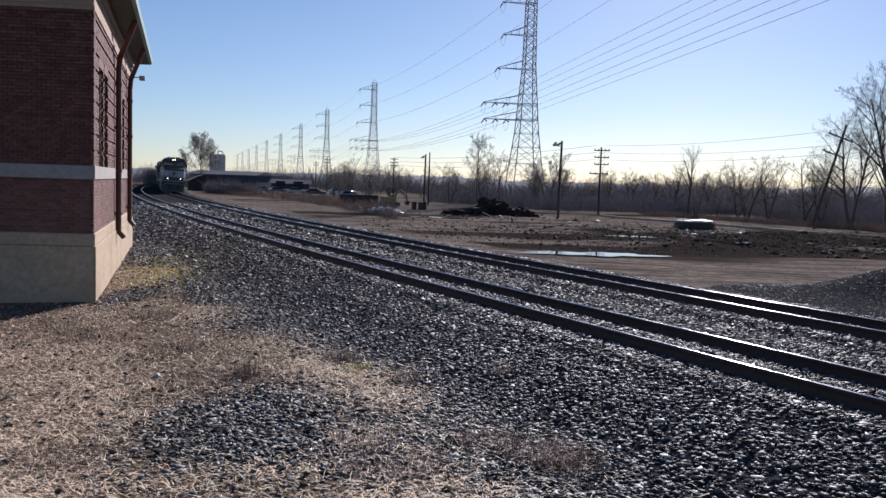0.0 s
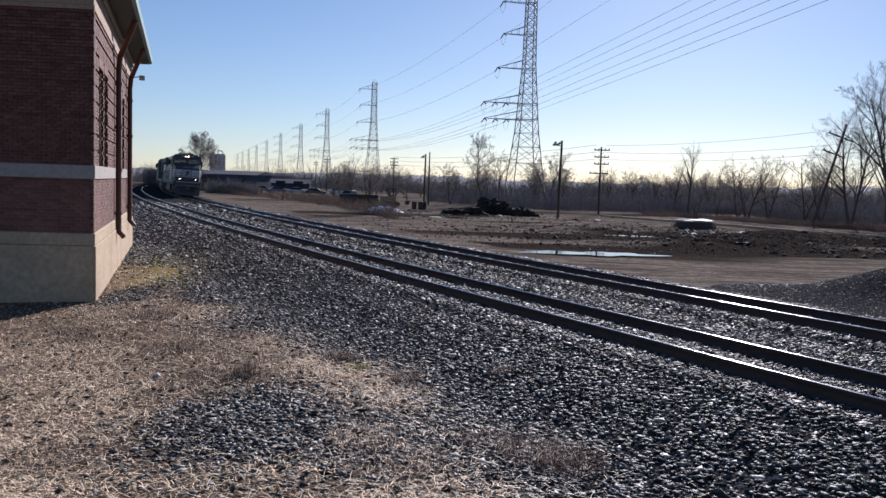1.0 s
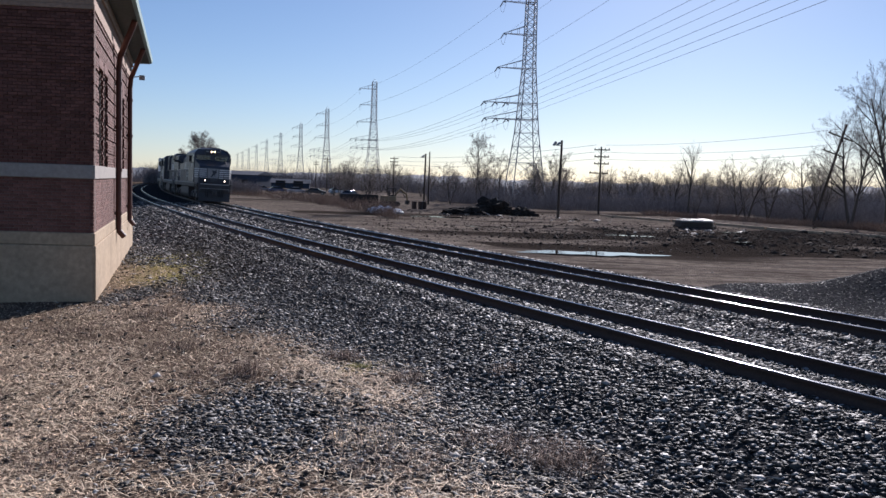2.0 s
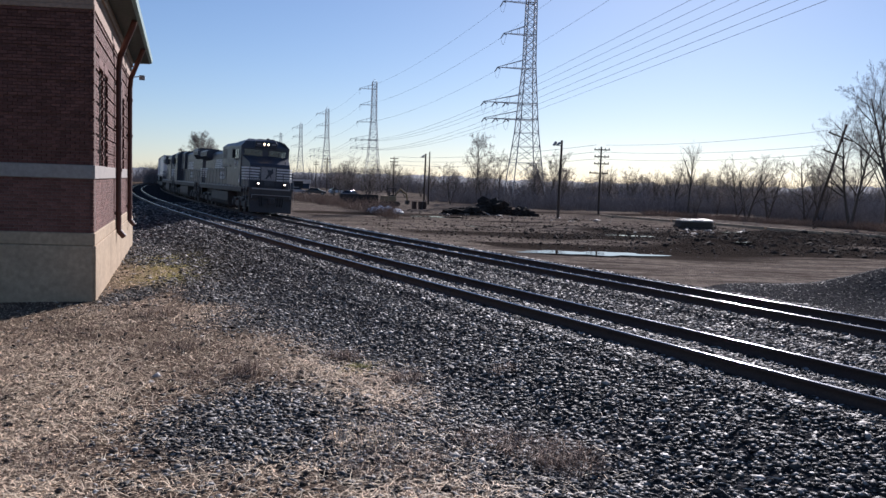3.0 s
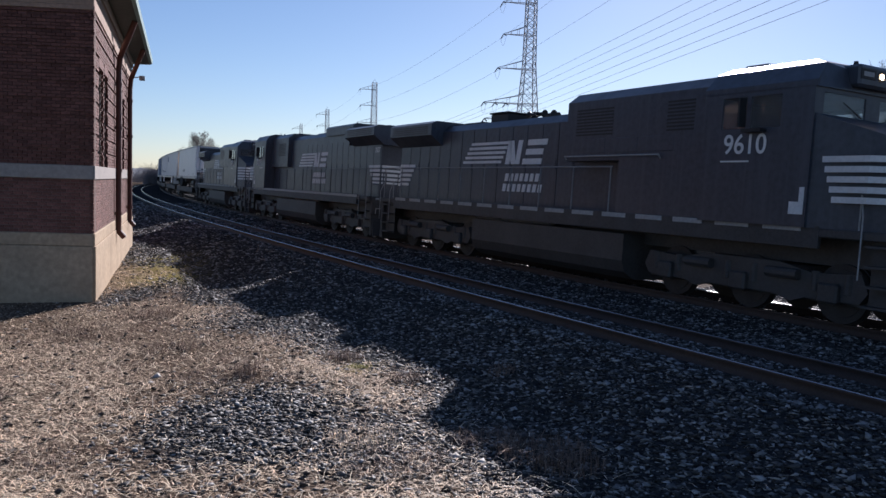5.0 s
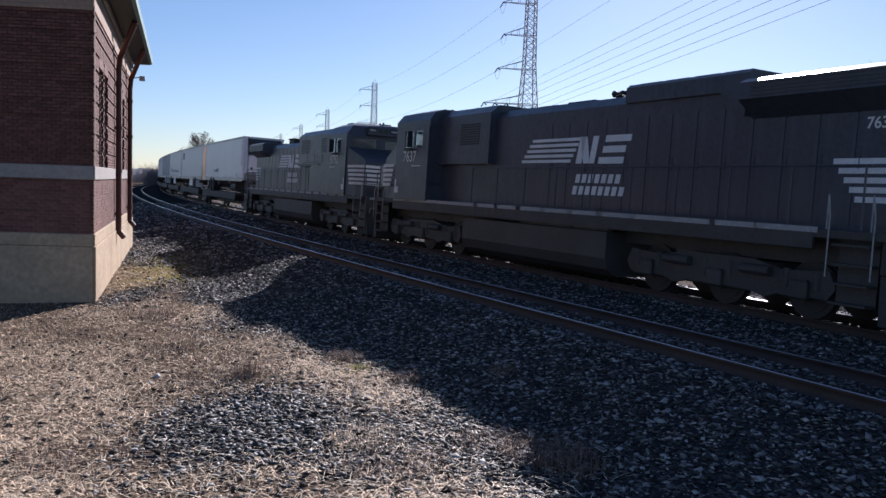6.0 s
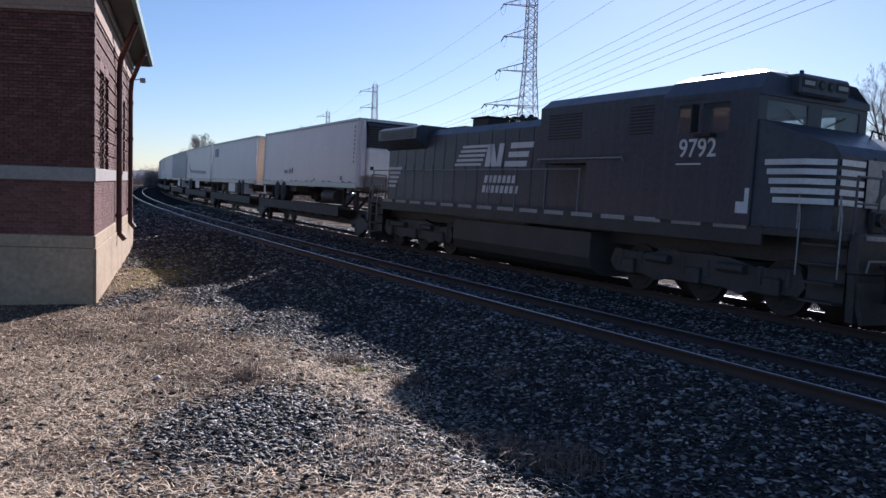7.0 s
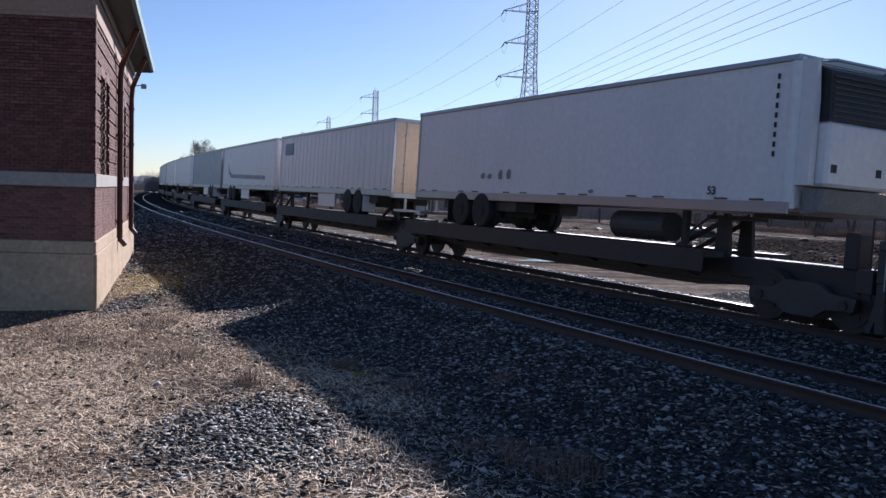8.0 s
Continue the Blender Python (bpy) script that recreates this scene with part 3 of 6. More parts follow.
def text_mesh(body, height, mat, parent, m, name="number", bold=0.005):
    cu = bpy.data.curves.new(name, "FONT")
    cu.body, cu.size, cu.extrude, cu.offset = body, height * 1.38, 0.003, bold
    cu.align_x, cu.align_y = "CENTER", "CENTER"
    tmp = new(name, cu)
    me = bpy.data.meshes.new_from_object(tmp.evaluated_get(bpy.context.evaluated_depsgraph_get()))
    bpy.data.objects.remove(tmp)
    me.materials.clear()
    me.materials.append(mat)
    ob = new(name, me)
    ob.parent, ob.matrix_basis = parent, m
    return ob


def side_text(x, y, z, sgn):
    """A pose for writing on a side wall; sgn -1: the right-hand side of a vehicle that faces +x."""
    return pose(x, y, z, 90, 0, 0 if sgn < 0 else 180)


def slanted(bm, x0, x1, z0, z1, lean, y0, y1):
    return prism(bm, [(x0, z0), (x1, z0), (x1 + lean, z1), (x0 + lean, z1)], y0, y1, "y")


def wheelset(parent, x, r, speed, track=1.505):
    bm = bmesh.new()
    rod(bm, (0, -1.1, 0), (0, 1.1, 0), 0.09, seg=10)
    for sd in (-1, 1):
        yc = sd * track / 2
        rod(bm, (0, yc - 0.06, 0), (0, yc + 0.06, 0), r, seg=32)
        rod(bm, (0, yc - sd * 0.06, 0), (0, yc - sd * 0.09, 0), r + 0.026, seg=32)
        rod(bm, (0, yc, 0), (0, yc + sd * 0.075, 0), r * 0.82, r * 0.80, seg=24)
        rod(bm, (0, yc, 0), (0, yc + sd * 0.16, 0), 0.17, 0.14, seg=16)
        for k in range(3):
            a = k * 2.094
            rod(bm, (r * 0.5 * math.cos(a), yc, r * 0.5 * math.sin(a)), (r * 0.5 * math.cos(a), yc + sd * 0.095, r * 0.5 * math.sin(a)), 0.05, seg=8)
    ob = part("wheelset", bm, M_WHEEL, parent, "worn steel wheels on an axle", at=pose(x, 0, r))
    SPINNERS.append((ob, x, r, speed))
    return ob


def loco_truck(parent, xc, speed):
    tr = thing_part("truck", parent, pose(xc, 0, 0))
    bm = bmesh.new()
    out = [(-2.75, 0.62), (-2.6, 0.42), (-1.5, 0.40), (-1.2, 0.30), (-0.8, 0.40), (0.8, 0.40), (1.2, 0.30), (1.5, 0.40), (2.6, 0.42), (2.75, 0.62),
           (2.6, 0.92), (1.6, 0.86), (0.9, 1.0), (-0.9, 1.0), (-1.6, 0.86), (-2.6, 0.92)]
    for sd in (-1, 1):
        prism(bm, out, sd * 1.06 - 0.07, sd * 1.06 + 0.07)
        for ax in (-2.03, 0, 2.03):
            box(bm, ax - 0.2, ax + 0.2, sd * 1.14 - 0.11, sd * 1.14 + 0.11, 0.36, 0.72, 0.04)
            for k in (-0.33, 0.33):
                rod(bm, (ax + k, sd * 1.1, 0.55), (ax + k, sd * 1.1, 0.9), 0.085, seg=10)
        rod(bm, (-1.4, sd * 1.2, 0.8), (-0.7, sd * 1.2, 0.8), 0.1, seg=10)
        rod(bm, (0.7, sd * 1.2, 0.8), (1.4, sd * 1.2, 0.8), 0.1, seg=10)
    box(bm, -1.2, 1.2, -1.0, 1.0, 0.6, 0.95)
    for sd in (-1, 1):
        box(bm, -2.75, 2.75, sd * 0.9 - 0.05, sd * 0.9 + 0.05, 0.34, 0.5, 0.02)
    part("truck_frame", bm, M_LOCODIRT, tr)
    for ax in (-2.03, 0, 2.03):
        wheelset(tr, ax, 0.533, speed)
    return tr


def thing_part(name, parent, m):
    """A part that carries sub-parts: a small hidden-away block at its pivot."""
    bm = boxes((-0.3, 0.3, -0.3, 0.3, 0.75, 1.2), bevel=0.03)
    return part(name, bm, M_LOCODIRT, parent, at=m)


def pierced(bm, u0, u1, z0, z1, holes, w0, w1, axis="y"):
    """One solid upright panel, w0 to w1 thick, with openings (ua, ub, za, zb) cut through it."""
    us = sorted({u0, u1, *(h[0] for h in holes), *(h[1] for h in holes)})
    zs = sorted({z0, z1, *(h[2] for h in holes), *(h[3] for h in holes)})
    cells = {(i, j) for i in range(len(us) - 1) for j in range(len(zs) - 1)
             if not any(h[0] <= us[i] < h[1] and h[2] <= zs[j] < h[3] for h in holes)}
    made = {}

    def vert(i, j, k):
        if (i, j, k) not in made:
            w = (w0, w1)[k]
            made[i, j, k] = bm.verts.new((us[i], w, zs[j]) if axis == "y" else (w, us[i], zs[j]))
        return made[i, j, k]

    fs = []
    for i, j in cells:
        for k in (0, 1):
            fs.append(bm.faces.new([vert(i, j, k), vert(i + 1, j, k), vert(i + 1, j + 1, k), vert(i, j + 1, k)]))
        for di, dj, a, b in ((-1, 0, (i, j), (i, j + 1)), (1, 0, (i + 1, j), (i + 1, j + 1)), (0, -1, (i, j), (i + 1, j)), (0, 1, (i, j + 1), (i + 1, j + 1))):
            if (i + di, j + dj) not in cells:
                fs.append(bm.faces.new([vert(*a, 0), vert(*b, 0), vert(*b, 1), vert(*a, 1)]))
    bmesh.ops.recalc_face_normals(bm, faces=fs)


def build_loco(style, speed, label):
    es = style == "b"
    t = thing("locomotive", label, "locomotive", group="locomotives")
    # underframe, deck and ends
    bm = bmesh.new()
    box(bm, -10.55, 10.45, -1.46, 1.46, 1.50, 1.66, 0.02)
    box(bm, -9.8, 9.8, -0.75, 0.75, 1.0, 1.5)
    for sd in (-1, 1):
        part("side_sill", boxes((-9.2, 8.7, sd * 1.43 - 0.045, sd * 1.43 + 0.045, 1.30, 1.70), bevel=0.01), M_LOCODIRT, t)
    part("underframe", bm, M_LOCODIRT, t)
    # white dashes along the sill
    dash = boxes((-0.42 if not es else -0.7, 0.42 if not es else 0.7, -0.006, 0.006, -0.05, 0.05))
    me = bpy.data.meshes.new("sill_stripe")
    dash.to_mesh(me)
    dash.free()
    me.materials.append(M_WHITEDIM)
    for sd in (-1, 1):
        for i in range(15):
            o = new("sill_stripe", me)
            o.parent, o.matrix_basis = t, pose(-8.6 + i * 1.18, sd * 1.480, 1.64)
    for e in (-1, 1):
        bm = bmesh.new()
        box(bm, e * 10.52 - 0.11, e * 10.52 + 0.11, -1.34, 1.34, 0.95, 1.66, 0.03)
        prism(bm, [(-1.3, 0.14), (1.3, 0.14), (1.34, 0.95), (-1.34, 0.95)], e * 10.45, e * 10.6, "x")
        prism(bm, [(10.58 * e, 0.9), (10.78 * e, 0.14), (10.7 * e, 0.12), (10.5 * e, 0.7)], -1.28, 1.28, "y")
        part("snow_plow", bm, M_LOCODIRT, t)
        bm = bmesh.new()
        box(bm, e * 10.75 if e > 0 else e * 11.12, e * 11.12 if e > 0 else e * 10.75, -0.16, 0.16, 0.75, 1.0, 0.04)
        box(bm, e * 11.02 - 0.09, e * 11.02 + 0.09, -0.2, 0.14, 0.66, 1.05, 0.04)
        part("coupler", bm, M_LOCODIRT, t)
        for yy in (-0.75, -0.6, 0.6, 0.75, 0.42):
            bm = bmesh.new()
            pipe(bm, [(e * 10.62, yy, 1.12), (e * 10.74, yy, 1.06), (e * 10.78, yy * 0.96, 0.72), (e * 10.72, yy * 0.9, 0.5)], 0.028, 6)
            part("air_hose", bm, M_BLACK, t)
        bm = bmesh.new()
        pipe(bm, [(e * 10.7, -1.2, 1.0), (e * 10.74, -1.2, 1.2), (e * 10.74, 1.2, 1.2), (e * 10.7, 1.2, 1.0)], 0.02, 6)
        part("cut_lever", bm, M_WHITEDIM, t)
        for sd in (-1, 1):
            well = part("step_well", boxes((e * 9.95 - 0.375, e * 9.95 + 0.375, sd * 1.2 - 0.015, sd * 1.2 + 0.015, 0.38, 1.6)), M_LOCODIRT, t)
            for k in range(4):
                z = 0.42 + k * 0.33
                part("step", boxes((e * 9.95 - 0.36, e * 9.95 + 0.36, sd * 1.34 - 0.13, sd * 1.34 + 0.13, z - 0.02, z + 0.02)), M_LOCODIRT, well)
            for k in (-0.42, 0.42):
                bm = bmesh.new()
                pipe(bm, [(e * 9.95 + k, sd * 1.49, 0.85), (e * 9.95 + k, sd * 1.49, 1.9), (e * 9.95 + k - 0.12 * e, sd * 1.4, 2.25), (e * 9.95 + k - 0.12 * e, sd * 1.4, 1.66)], 0.014, 6)
                part("grab_rail", bm, M_WHITEDIM, t, "pale painted grab rail")
        for a in (-1, 1):
            bm = bmesh.new()
            for yy in (a * 0.75, a * 1.35):
                rod(bm, (e * 10.5, yy, 1.62), (e * 10.5, yy, 2.6), 0.022, seg=6)
            rod(bm, (e * 10.5, a * 0.75, 2.6), (e * 10.5, a * 1.35, 2.6), 0.022, seg=6)
            rod(bm, (e * 10.5, a * 0.75, 2.15), (e * 10.5, a * 1.35, 2.15), 0.018, seg=6)
            part("end_railing", bm, M_LOCO, t)
        bm = boxes((e * 10.645 - 0.01, e * 10.645 + 0.01, -1.2, 1.2, 1.54, 1.62))
        part("end_stripe", bm, M_WHITEDIM, t, "white stripe across the end")
    # fuel tank, reservoirs, trucks
    bm = bmesh.new()
    prism(bm, [(-1.38, 0.6), (-1.28, 0.34), (-1.0, 0.17), (1.0, 0.17), (1.28, 0.34), (1.38, 0.6), (1.38, 1.22), (-1.38, 1.22)], -3.5, 3.5, "x")
    part("fuel_tank", bm, M_LOCODIRT, t)
    for sd in (-1, 1):
        for xa, xb in ((-3.4, -2.1), (-1.9, 0.4)):
            bm = bmesh.new()
            rod(bm, (xa, sd * 1.2, 1.4), (xb, sd * 1.2, 1.4), 0.17, seg=14)
            part("air_reservoir", bm, material_grey(), t, "dusty grey air reservoir", smooth=False)
    loco_truck(t, -6.75, speed)
    loco_truck(t, 6.75, speed)
    # long hood
    top = 4.2 if not es else 4.5
    bm = bmesh.new()
    hx0 = -9.85 if not es else -10.35
    prism(bm, [(-0.95, 1.66), (0.95, 1.66), (0.95, top - 0.22), (0.72, top), (-0.72, top), (-0.95, top - 0.22)], hx0, 5.9, "x")
    hood = part("long_hood", bm, M_LOCO, t)
    door = boxes((-0.36, 0.36, -0.008, 0.008, -1.1, 1.1), (0.29, 0.31, -0.02, 0.02, -0.12, 0.12), bevel=0)
    me = bpy.data.meshes.new("hood_door")
    door.to_mesh(me)
    door.free()
    me.materials.append(M_LOCO)
    for sd in (-1, 1):
        for i in range(14):
            o = new("hood_door", me)
            o.parent, o.matrix_basis = hood, pose(hx0 + 0.45 + i * 0.76, sd * 0.955, 2.85)
    # wide equipment box behind the cab
    bm = bmesh.new()
    bx0, bx1, up = (1.1, 5.9, 0.0) if not es else (2.6, 5.9, 0.1)
    bw = 1.45 if not es else 1.16
    prism(bm, [(-bw, 2.9), (bw, 2.9), (bw, 4.34 + up), (bw - 0.3, 4.58 + up), (0.3 - bw, 4.58 + up), (-bw, 4.34 + up)], bx0, bx1, "x")
    if not es:
        prism(bm, [(-1.45, 1.66), (1.45, 1.66), (1.45, 2.9), (-1.45, 2.9)], 3.2, bx1, "x")
    bxo = part("equipment_box", bm, M_LOCO, t)
    for sd in (-1, 1):
        for xa, xb in ((1.5, 2.9), (4.7, 5.5)) if not es else ((3.2, 4.4),):
            bm = bmesh.new()
            for k in range(9):
                z = 3.5 + k * 0.075
                box(bm, xa, xb, sd * bw - 0.007, sd * bw + 0.017, z, z + 0.04)
            part("louvre", bm, M_BLACK, bxo)
    if not es:
        for sd in (-1, 1):
            bm = bmesh.new()
            pipe(bm, [(1.2, sd * 1.47, 2.92), (1.2, sd * 1.53, 3.0), (4.6, sd * 1.53, 3.0), (4.6, sd * 1.47, 2.92)], 0.018, 6)
            part("box_grab_rail", bm, M_WHITEDIM, bxo, "pale painted grab rail")
            for xa in (2.15, 3.3, 4.45):
                part("box_door", boxes((xa - 0.5, xa + 0.5, sd * bw - 0.01, sd * bw + 0.012, 3.08, 3.42), bevel=0.008), M_LOCO, bxo)
    # radiator wings at the tail
    bm = bmesh.new()
    ra, rb = (-9.95, -6.6) if not es else (-10.6, -7.2)
    rt = 4.34 if not es else 4.46
    zz = 3.86 if not es else 4.04
    rw = 1.42
    prism(bm, [(-0.95, zz - 0.34), (0.95, zz - 0.34), (rw, zz), (rw, rt - 0.10), (rw - 0.2, rt), (0.2 - rw, rt), (-rw, rt - 0.10), (-rw, zz)], ra, rb, "x")
    rad = part("radiator_housing", bm, M_LOCO, t)
    for sd in (-1, 1):
        bm = bmesh.new()
        for k in range(4):
            z = zz + 0.05 + k * 0.07
            box(bm, ra + 0.3, rb - 0.3, sd * rw - 0.012, sd * rw + 0.012, z, z + 0.035)
        part("radiator_grille", bm, M_LOCODIRT, rad)
    if es:
        bm = bmesh.new()
        prism(bm, [(-7.19, 3.75), (-6.3, 4.4), (-7.19, 4.5)], -1.2, 1.2, "y")
        part("wing_fairing", bm, M_LOCO, rad)
        # raised brake-grid housing along the roof
        bm = bmesh.new()
        prism(bm, [(-1.04, 4.28), (1.04, 4.28), (1.04, 4.63), (0.94, 4.71), (-0.94, 4.71), (-1.04, 4.63)], -7.1, -3.4, "x")
        grid = part("brake_grid_housing", bm, M_LOCO, t)
        for k in range(4):
            part("roof_grille", boxes((-6.95 + 0.88 * k, -6.2 + 0.88 * k, -0.8, 0.8, 4.708, 4.75), bevel=0.012), M_LOCODIRT, grid)
    else:
        for k in range(3):
            part("roof_grille", boxes((-6.5 + 0.66 * k, -5.9 + 0.66 * k, -0.6, 0.6, top - 0.01, top + 0.07), bevel=0.012), M_LOCODIRT, rad)
    # things on the hood roof
    bm = bmesh.new()
    if es:
        box(bm, -1.4, -0.2, -0.42, 0.42, top - 0.02, top + 0.1, 0.03)
    else:
        box(bm, -4.3, -3.3, -0.5, 0.5, top - 0.02, top + 0.28, 0.02)
        box(bm, -4.35, -3.25, -0.55, 0.55, top + 0.28, top + 0.33, 0.015)
    part("exhaust_outlet", bm, M_BLACK, t)
    bm = bmesh.new()
    hz = top + 0.2
    hx = -2.1 if not es else -2.35
    for yy, ln, out in ((-0.26, 0.42, 0.10), (0.0, 0.5, 0.12), (0.26, 0.36, 0.09)):
        for way in (-1, 1):
            rod(bm, (hx + way * 0.04, yy, hz), (hx + way * ln * 0.7, yy, hz), 0.03, 0.045, seg=10)
            rod(bm, (hx + way * ln * 0.7, yy, hz), (hx + way * ln, yy, hz), 0.045, out, seg=12)
    box(bm, hx - 0.08, hx + 0.08, -0.34, 0.34, hz - 0.05, hz + 0.05, 0.015)
    rod(bm, (hx, 0, top - 0.02), (hx, 0, hz), 0.05, seg=8)
    part("air_horn", bm, M_BLACK, t)
    for xa in (-0.2, 1.6, 2.6, 3.8) if not es else (0.6, 1.7, 3.4, 4.6):
        bm = boxes((xa - 0.45, xa + 0.45, -0.5, 0.5, (4.58 + up if xa > bx0 else top) - 0.01, (4.58 + up if xa > bx0 else top) + 0.06), bevel=0.02)
        part("roof_hatch", bm, M_LOCODIRT, t)
    # cab
    bm = bmesh.new()
    cx0, cx1, hw = 5.9, 8.45, 1.52
    win = [(6.35, 6.95, 3.45, 4.04), (7.05, 7.75, 3.45, 4.04)]
    box(bm, cx0, cx1 - 0.06, -hw + 0.03, hw - 0.03, 2.2, 2.26)
    cab = part("cab", bm, M_LOCO, t)
    for sd in (-1, 1):
        bm = bmesh.new()
        pierced(bm, cx0, cx1, 1.66, 4.14, win, sd * hw - 0.03, sd * hw + 0.03)
        part("cab_side", bm, M_LOCO, cab)
    part("cab_back", boxes((cx0, cx0 + 0.06, -hw + 0.03, hw - 0.03, 1.66, 4.14)), M_LOCO, cab)
    bm = bmesh.new()
    pierced(bm, -hw + 0.03, hw - 0.03, 1.66, 4.14, [(-1.32, -0.2, 3.66, 4.04), (0.2, 1.32, 3.66, 4.04)], cx1 - 0.06, cx1, "x")
    part("cab_front", bm, M_LOCO, cab)
    bm = bmesh.new()
    ox = 0.04
    prof = [(-1.55, 4.12), (1.55, 4.12), (1.55, 4.24), (1.25, 4.58), (0.85, 4.74), (-0.85, 4.74), (-1.25, 4.58), (-1.55, 4.24)]
    if es:
        prof = [(-1.55, 4.12), (1.55, 4.12), (1.55, 4.36), (1.36, 4.64), (1.05, 4.74), (-1.05, 4.74), (-1.36, 4.64), (-1.55, 4.36)]
    vs = prism(bm, prof, cx0 - 0.05, cx1 + ox, "x")
    for v in vs:
        if v.co.x > cx1 and v.co.z > 4.4:
            v.co.x -= 0.12 + 0.5 * (v.co.z > 4.65)
    part("cab_roof", bm, M_LOCO, cab)
    for sd in (-1, 1):
        for xa, xb, za, zb in win:
            bm = boxes((xa, xb, sd * hw - 0.008, sd * hw + 0.008, za, zb))
            part("side_window", bm, M_CABGLASS, cab).visible_shadow = False
        bm = boxes((cx1 - 0.04, cx1 - 0.02, 0.2 if sd > 0 else -1.32, 1.32 if sd > 0 else -0.2, 3.66, 4.04))
        part("windscreen", bm, M_CABGLASS, cab).visible_shadow = False
        bm = bmesh.new()
        rod(bm, (cx1 + 0.02, sd * 0.3, 3.66), (cx1 + 0.03, sd * 0.85, 3.9), 0.012, seg=5)
        part("wiper", bm, M_BLACK, cab)
        bm = boxes((6.98, 7.02, sd * 1.72 - 0.1, sd * 1.72 + 0.1, 3.45, 4.0), bevel=0.01)
        part("cab_mirror", bm, M_BLACK, cab)
        bm = bmesh.new()
        prism(bm, [(7.0, 3.36), (7.45, 3.36), (7.45, 3.42), (7.0, 3.42)], sd * 1.55, sd * 1.72, "y")
        part("arm_rest", bm, M_BLACK, cab)
    for yy in (-0.9, 0.0, 0.95):
        bm = boxes((6.5 + yy * 0.5, 7.1 + yy * 0.5, yy * 0.6 - 0.2, yy * 0.6 + 0.2, 4.73, 4.82), bevel=0.03)
        part("roof_unit", bm, M_LOCODIRT, cab)
    for xx in (7.0, 7.7, 8.1):
        bm = bmesh.new()
        rod(bm, (xx - 0.3, 0.3, 4.73), (xx - 0.3, 0.3, 4.86), 0.06, 0.04, seg=8)
        part("antenna", bm, M_BLACK, cab)
    # short nose with sloping top
    bm = bmesh.new()
    prof = [(cx1, 1.66), (10.0, 1.66), (10.06, 2.98), (9.92, 3.16), (cx1, 3.66)]
    vs = prism(bm, prof, -1.5, 1.5, "y")
    for v in vs:
        if v.co.x > 9.6:
            v.co.y *= 0.84
    nose = part("nose", bm, M_LOCO, t)
    bm = bmesh.new()
    box(bm, 10.05, 10.09, -0.35, 0.25, 1.75, 3.0, 0.01)
    part("nose_door", bm, M_LOCO, nose)
    bm = bmesh.new()
    pipe(bm, [(8.95, 1.0, 3.46), (9.0, 1.0, 3.64), (9.75, 1.0, 3.40), (9.8, 1.0, 3.16)], 0.018, 6)
    part("nose_grab_rail", bm, M_BLACK, nose)
    # painted bands over the nose: five stripes each side and across the front, and a pale emblem panel
    for k in range(5):
        z = 2.16 + k * 0.172
        w = 0.052
        for sd in (-1, 1):
            bm = bmesh.new()
            x0 = 8.92 - 0.06 * k
            ln = 9.58
            box(bm, x0, ln, sd * 1.508 - 0.01, sd * 1.508 + 0.01, z - w, z + w)
            # wrap on the tapered cheek
            b0, b1 = Vector((9.58, sd * 1.512, 0)), Vector((10.02, sd * 1.275, 0))
            fr = [bm.verts.new((p.x, p.y, zz2)) for p in (b0, b1) for zz2 in (z - w, z + w)]
            bm.faces.new((fr[0], fr[2], fr[3], fr[1]))
            part("nose_stripe", bm, M_WHITE, nose, "white painted stripe")
            bm = boxes((10.088, 10.098, -1.24 if sd < 0 else 0.42, -0.62 if sd < 0 else 1.24, z - w, z + w))
            part("front_stripe", bm, M_WHITE, nose, "white painted stripe")
    bm = boxes((10.094, 10.104, -0.56, 0.36, 2.1, 2.94))
    part("emblem_panel", bm, M_WHITEDIM, nose, "pale emblem panel")
    bm = bmesh.new()
    prism(bm, [(-0.3, 2.2), (-0.12, 2.55), (-0.2, 2.8), (0.05, 2.75), (0.16, 2.9), (0.2, 2.6), (0.06, 2.45), (0.1, 2.2), (-0.02, 2.4), (-0.2, 2.2)], 10.106, 10.112, "x")
    part("emblem", bm, M_LOCO, nose)
    # stripes on the tail end of the hood
    for k in range(5):
        z = 2.2 + k * 0.165
        for sd in (-1, 1):
            bm = boxes((hx0 + 0.02, hx0 + 1.25 - 0.12 * (4 - k), sd * 0.968 - 0.006, sd * 0.968 + 0.006, z - 0.05, z + 0.05))
            part("tail_stripe", bm, M_WHITE, hood, "white painted stripe")
        bm = boxes((hx0 - 0.012, hx0 - 0.002, -0.9, 0.9, z - 0.05, z + 0.05))
        part("tail_stripe", bm, M_WHITE, hood, "white painted stripe")
    # white block emblem and two lines of unreadable lettering on the hood
    xl = -1.45 if not es else -2.6
    for sd in (-1, 1):
        f = 1 if sd < 0 else -1
        big = 1.25 if style == "a" else 1.0
        y0, y1 = sd * 0.972 - 0.008, sd * 0.972 + 0.008
        for k in range(5):
            z = 2.95 + k * 0.14
            bm = bmesh.new()
            x0, x1 = xl - f * ((3.6 if big == 1 else 3.0) - 0.12 * k), xl - f * (1.3 - 0.1 * k)
            box(bm, min(x0, x1), max(x0, x1), y0, y1, z - 0.04, z + 0.04)
            part("logo_stripe", bm, M_WHITE, hood, "white painted logo bar")
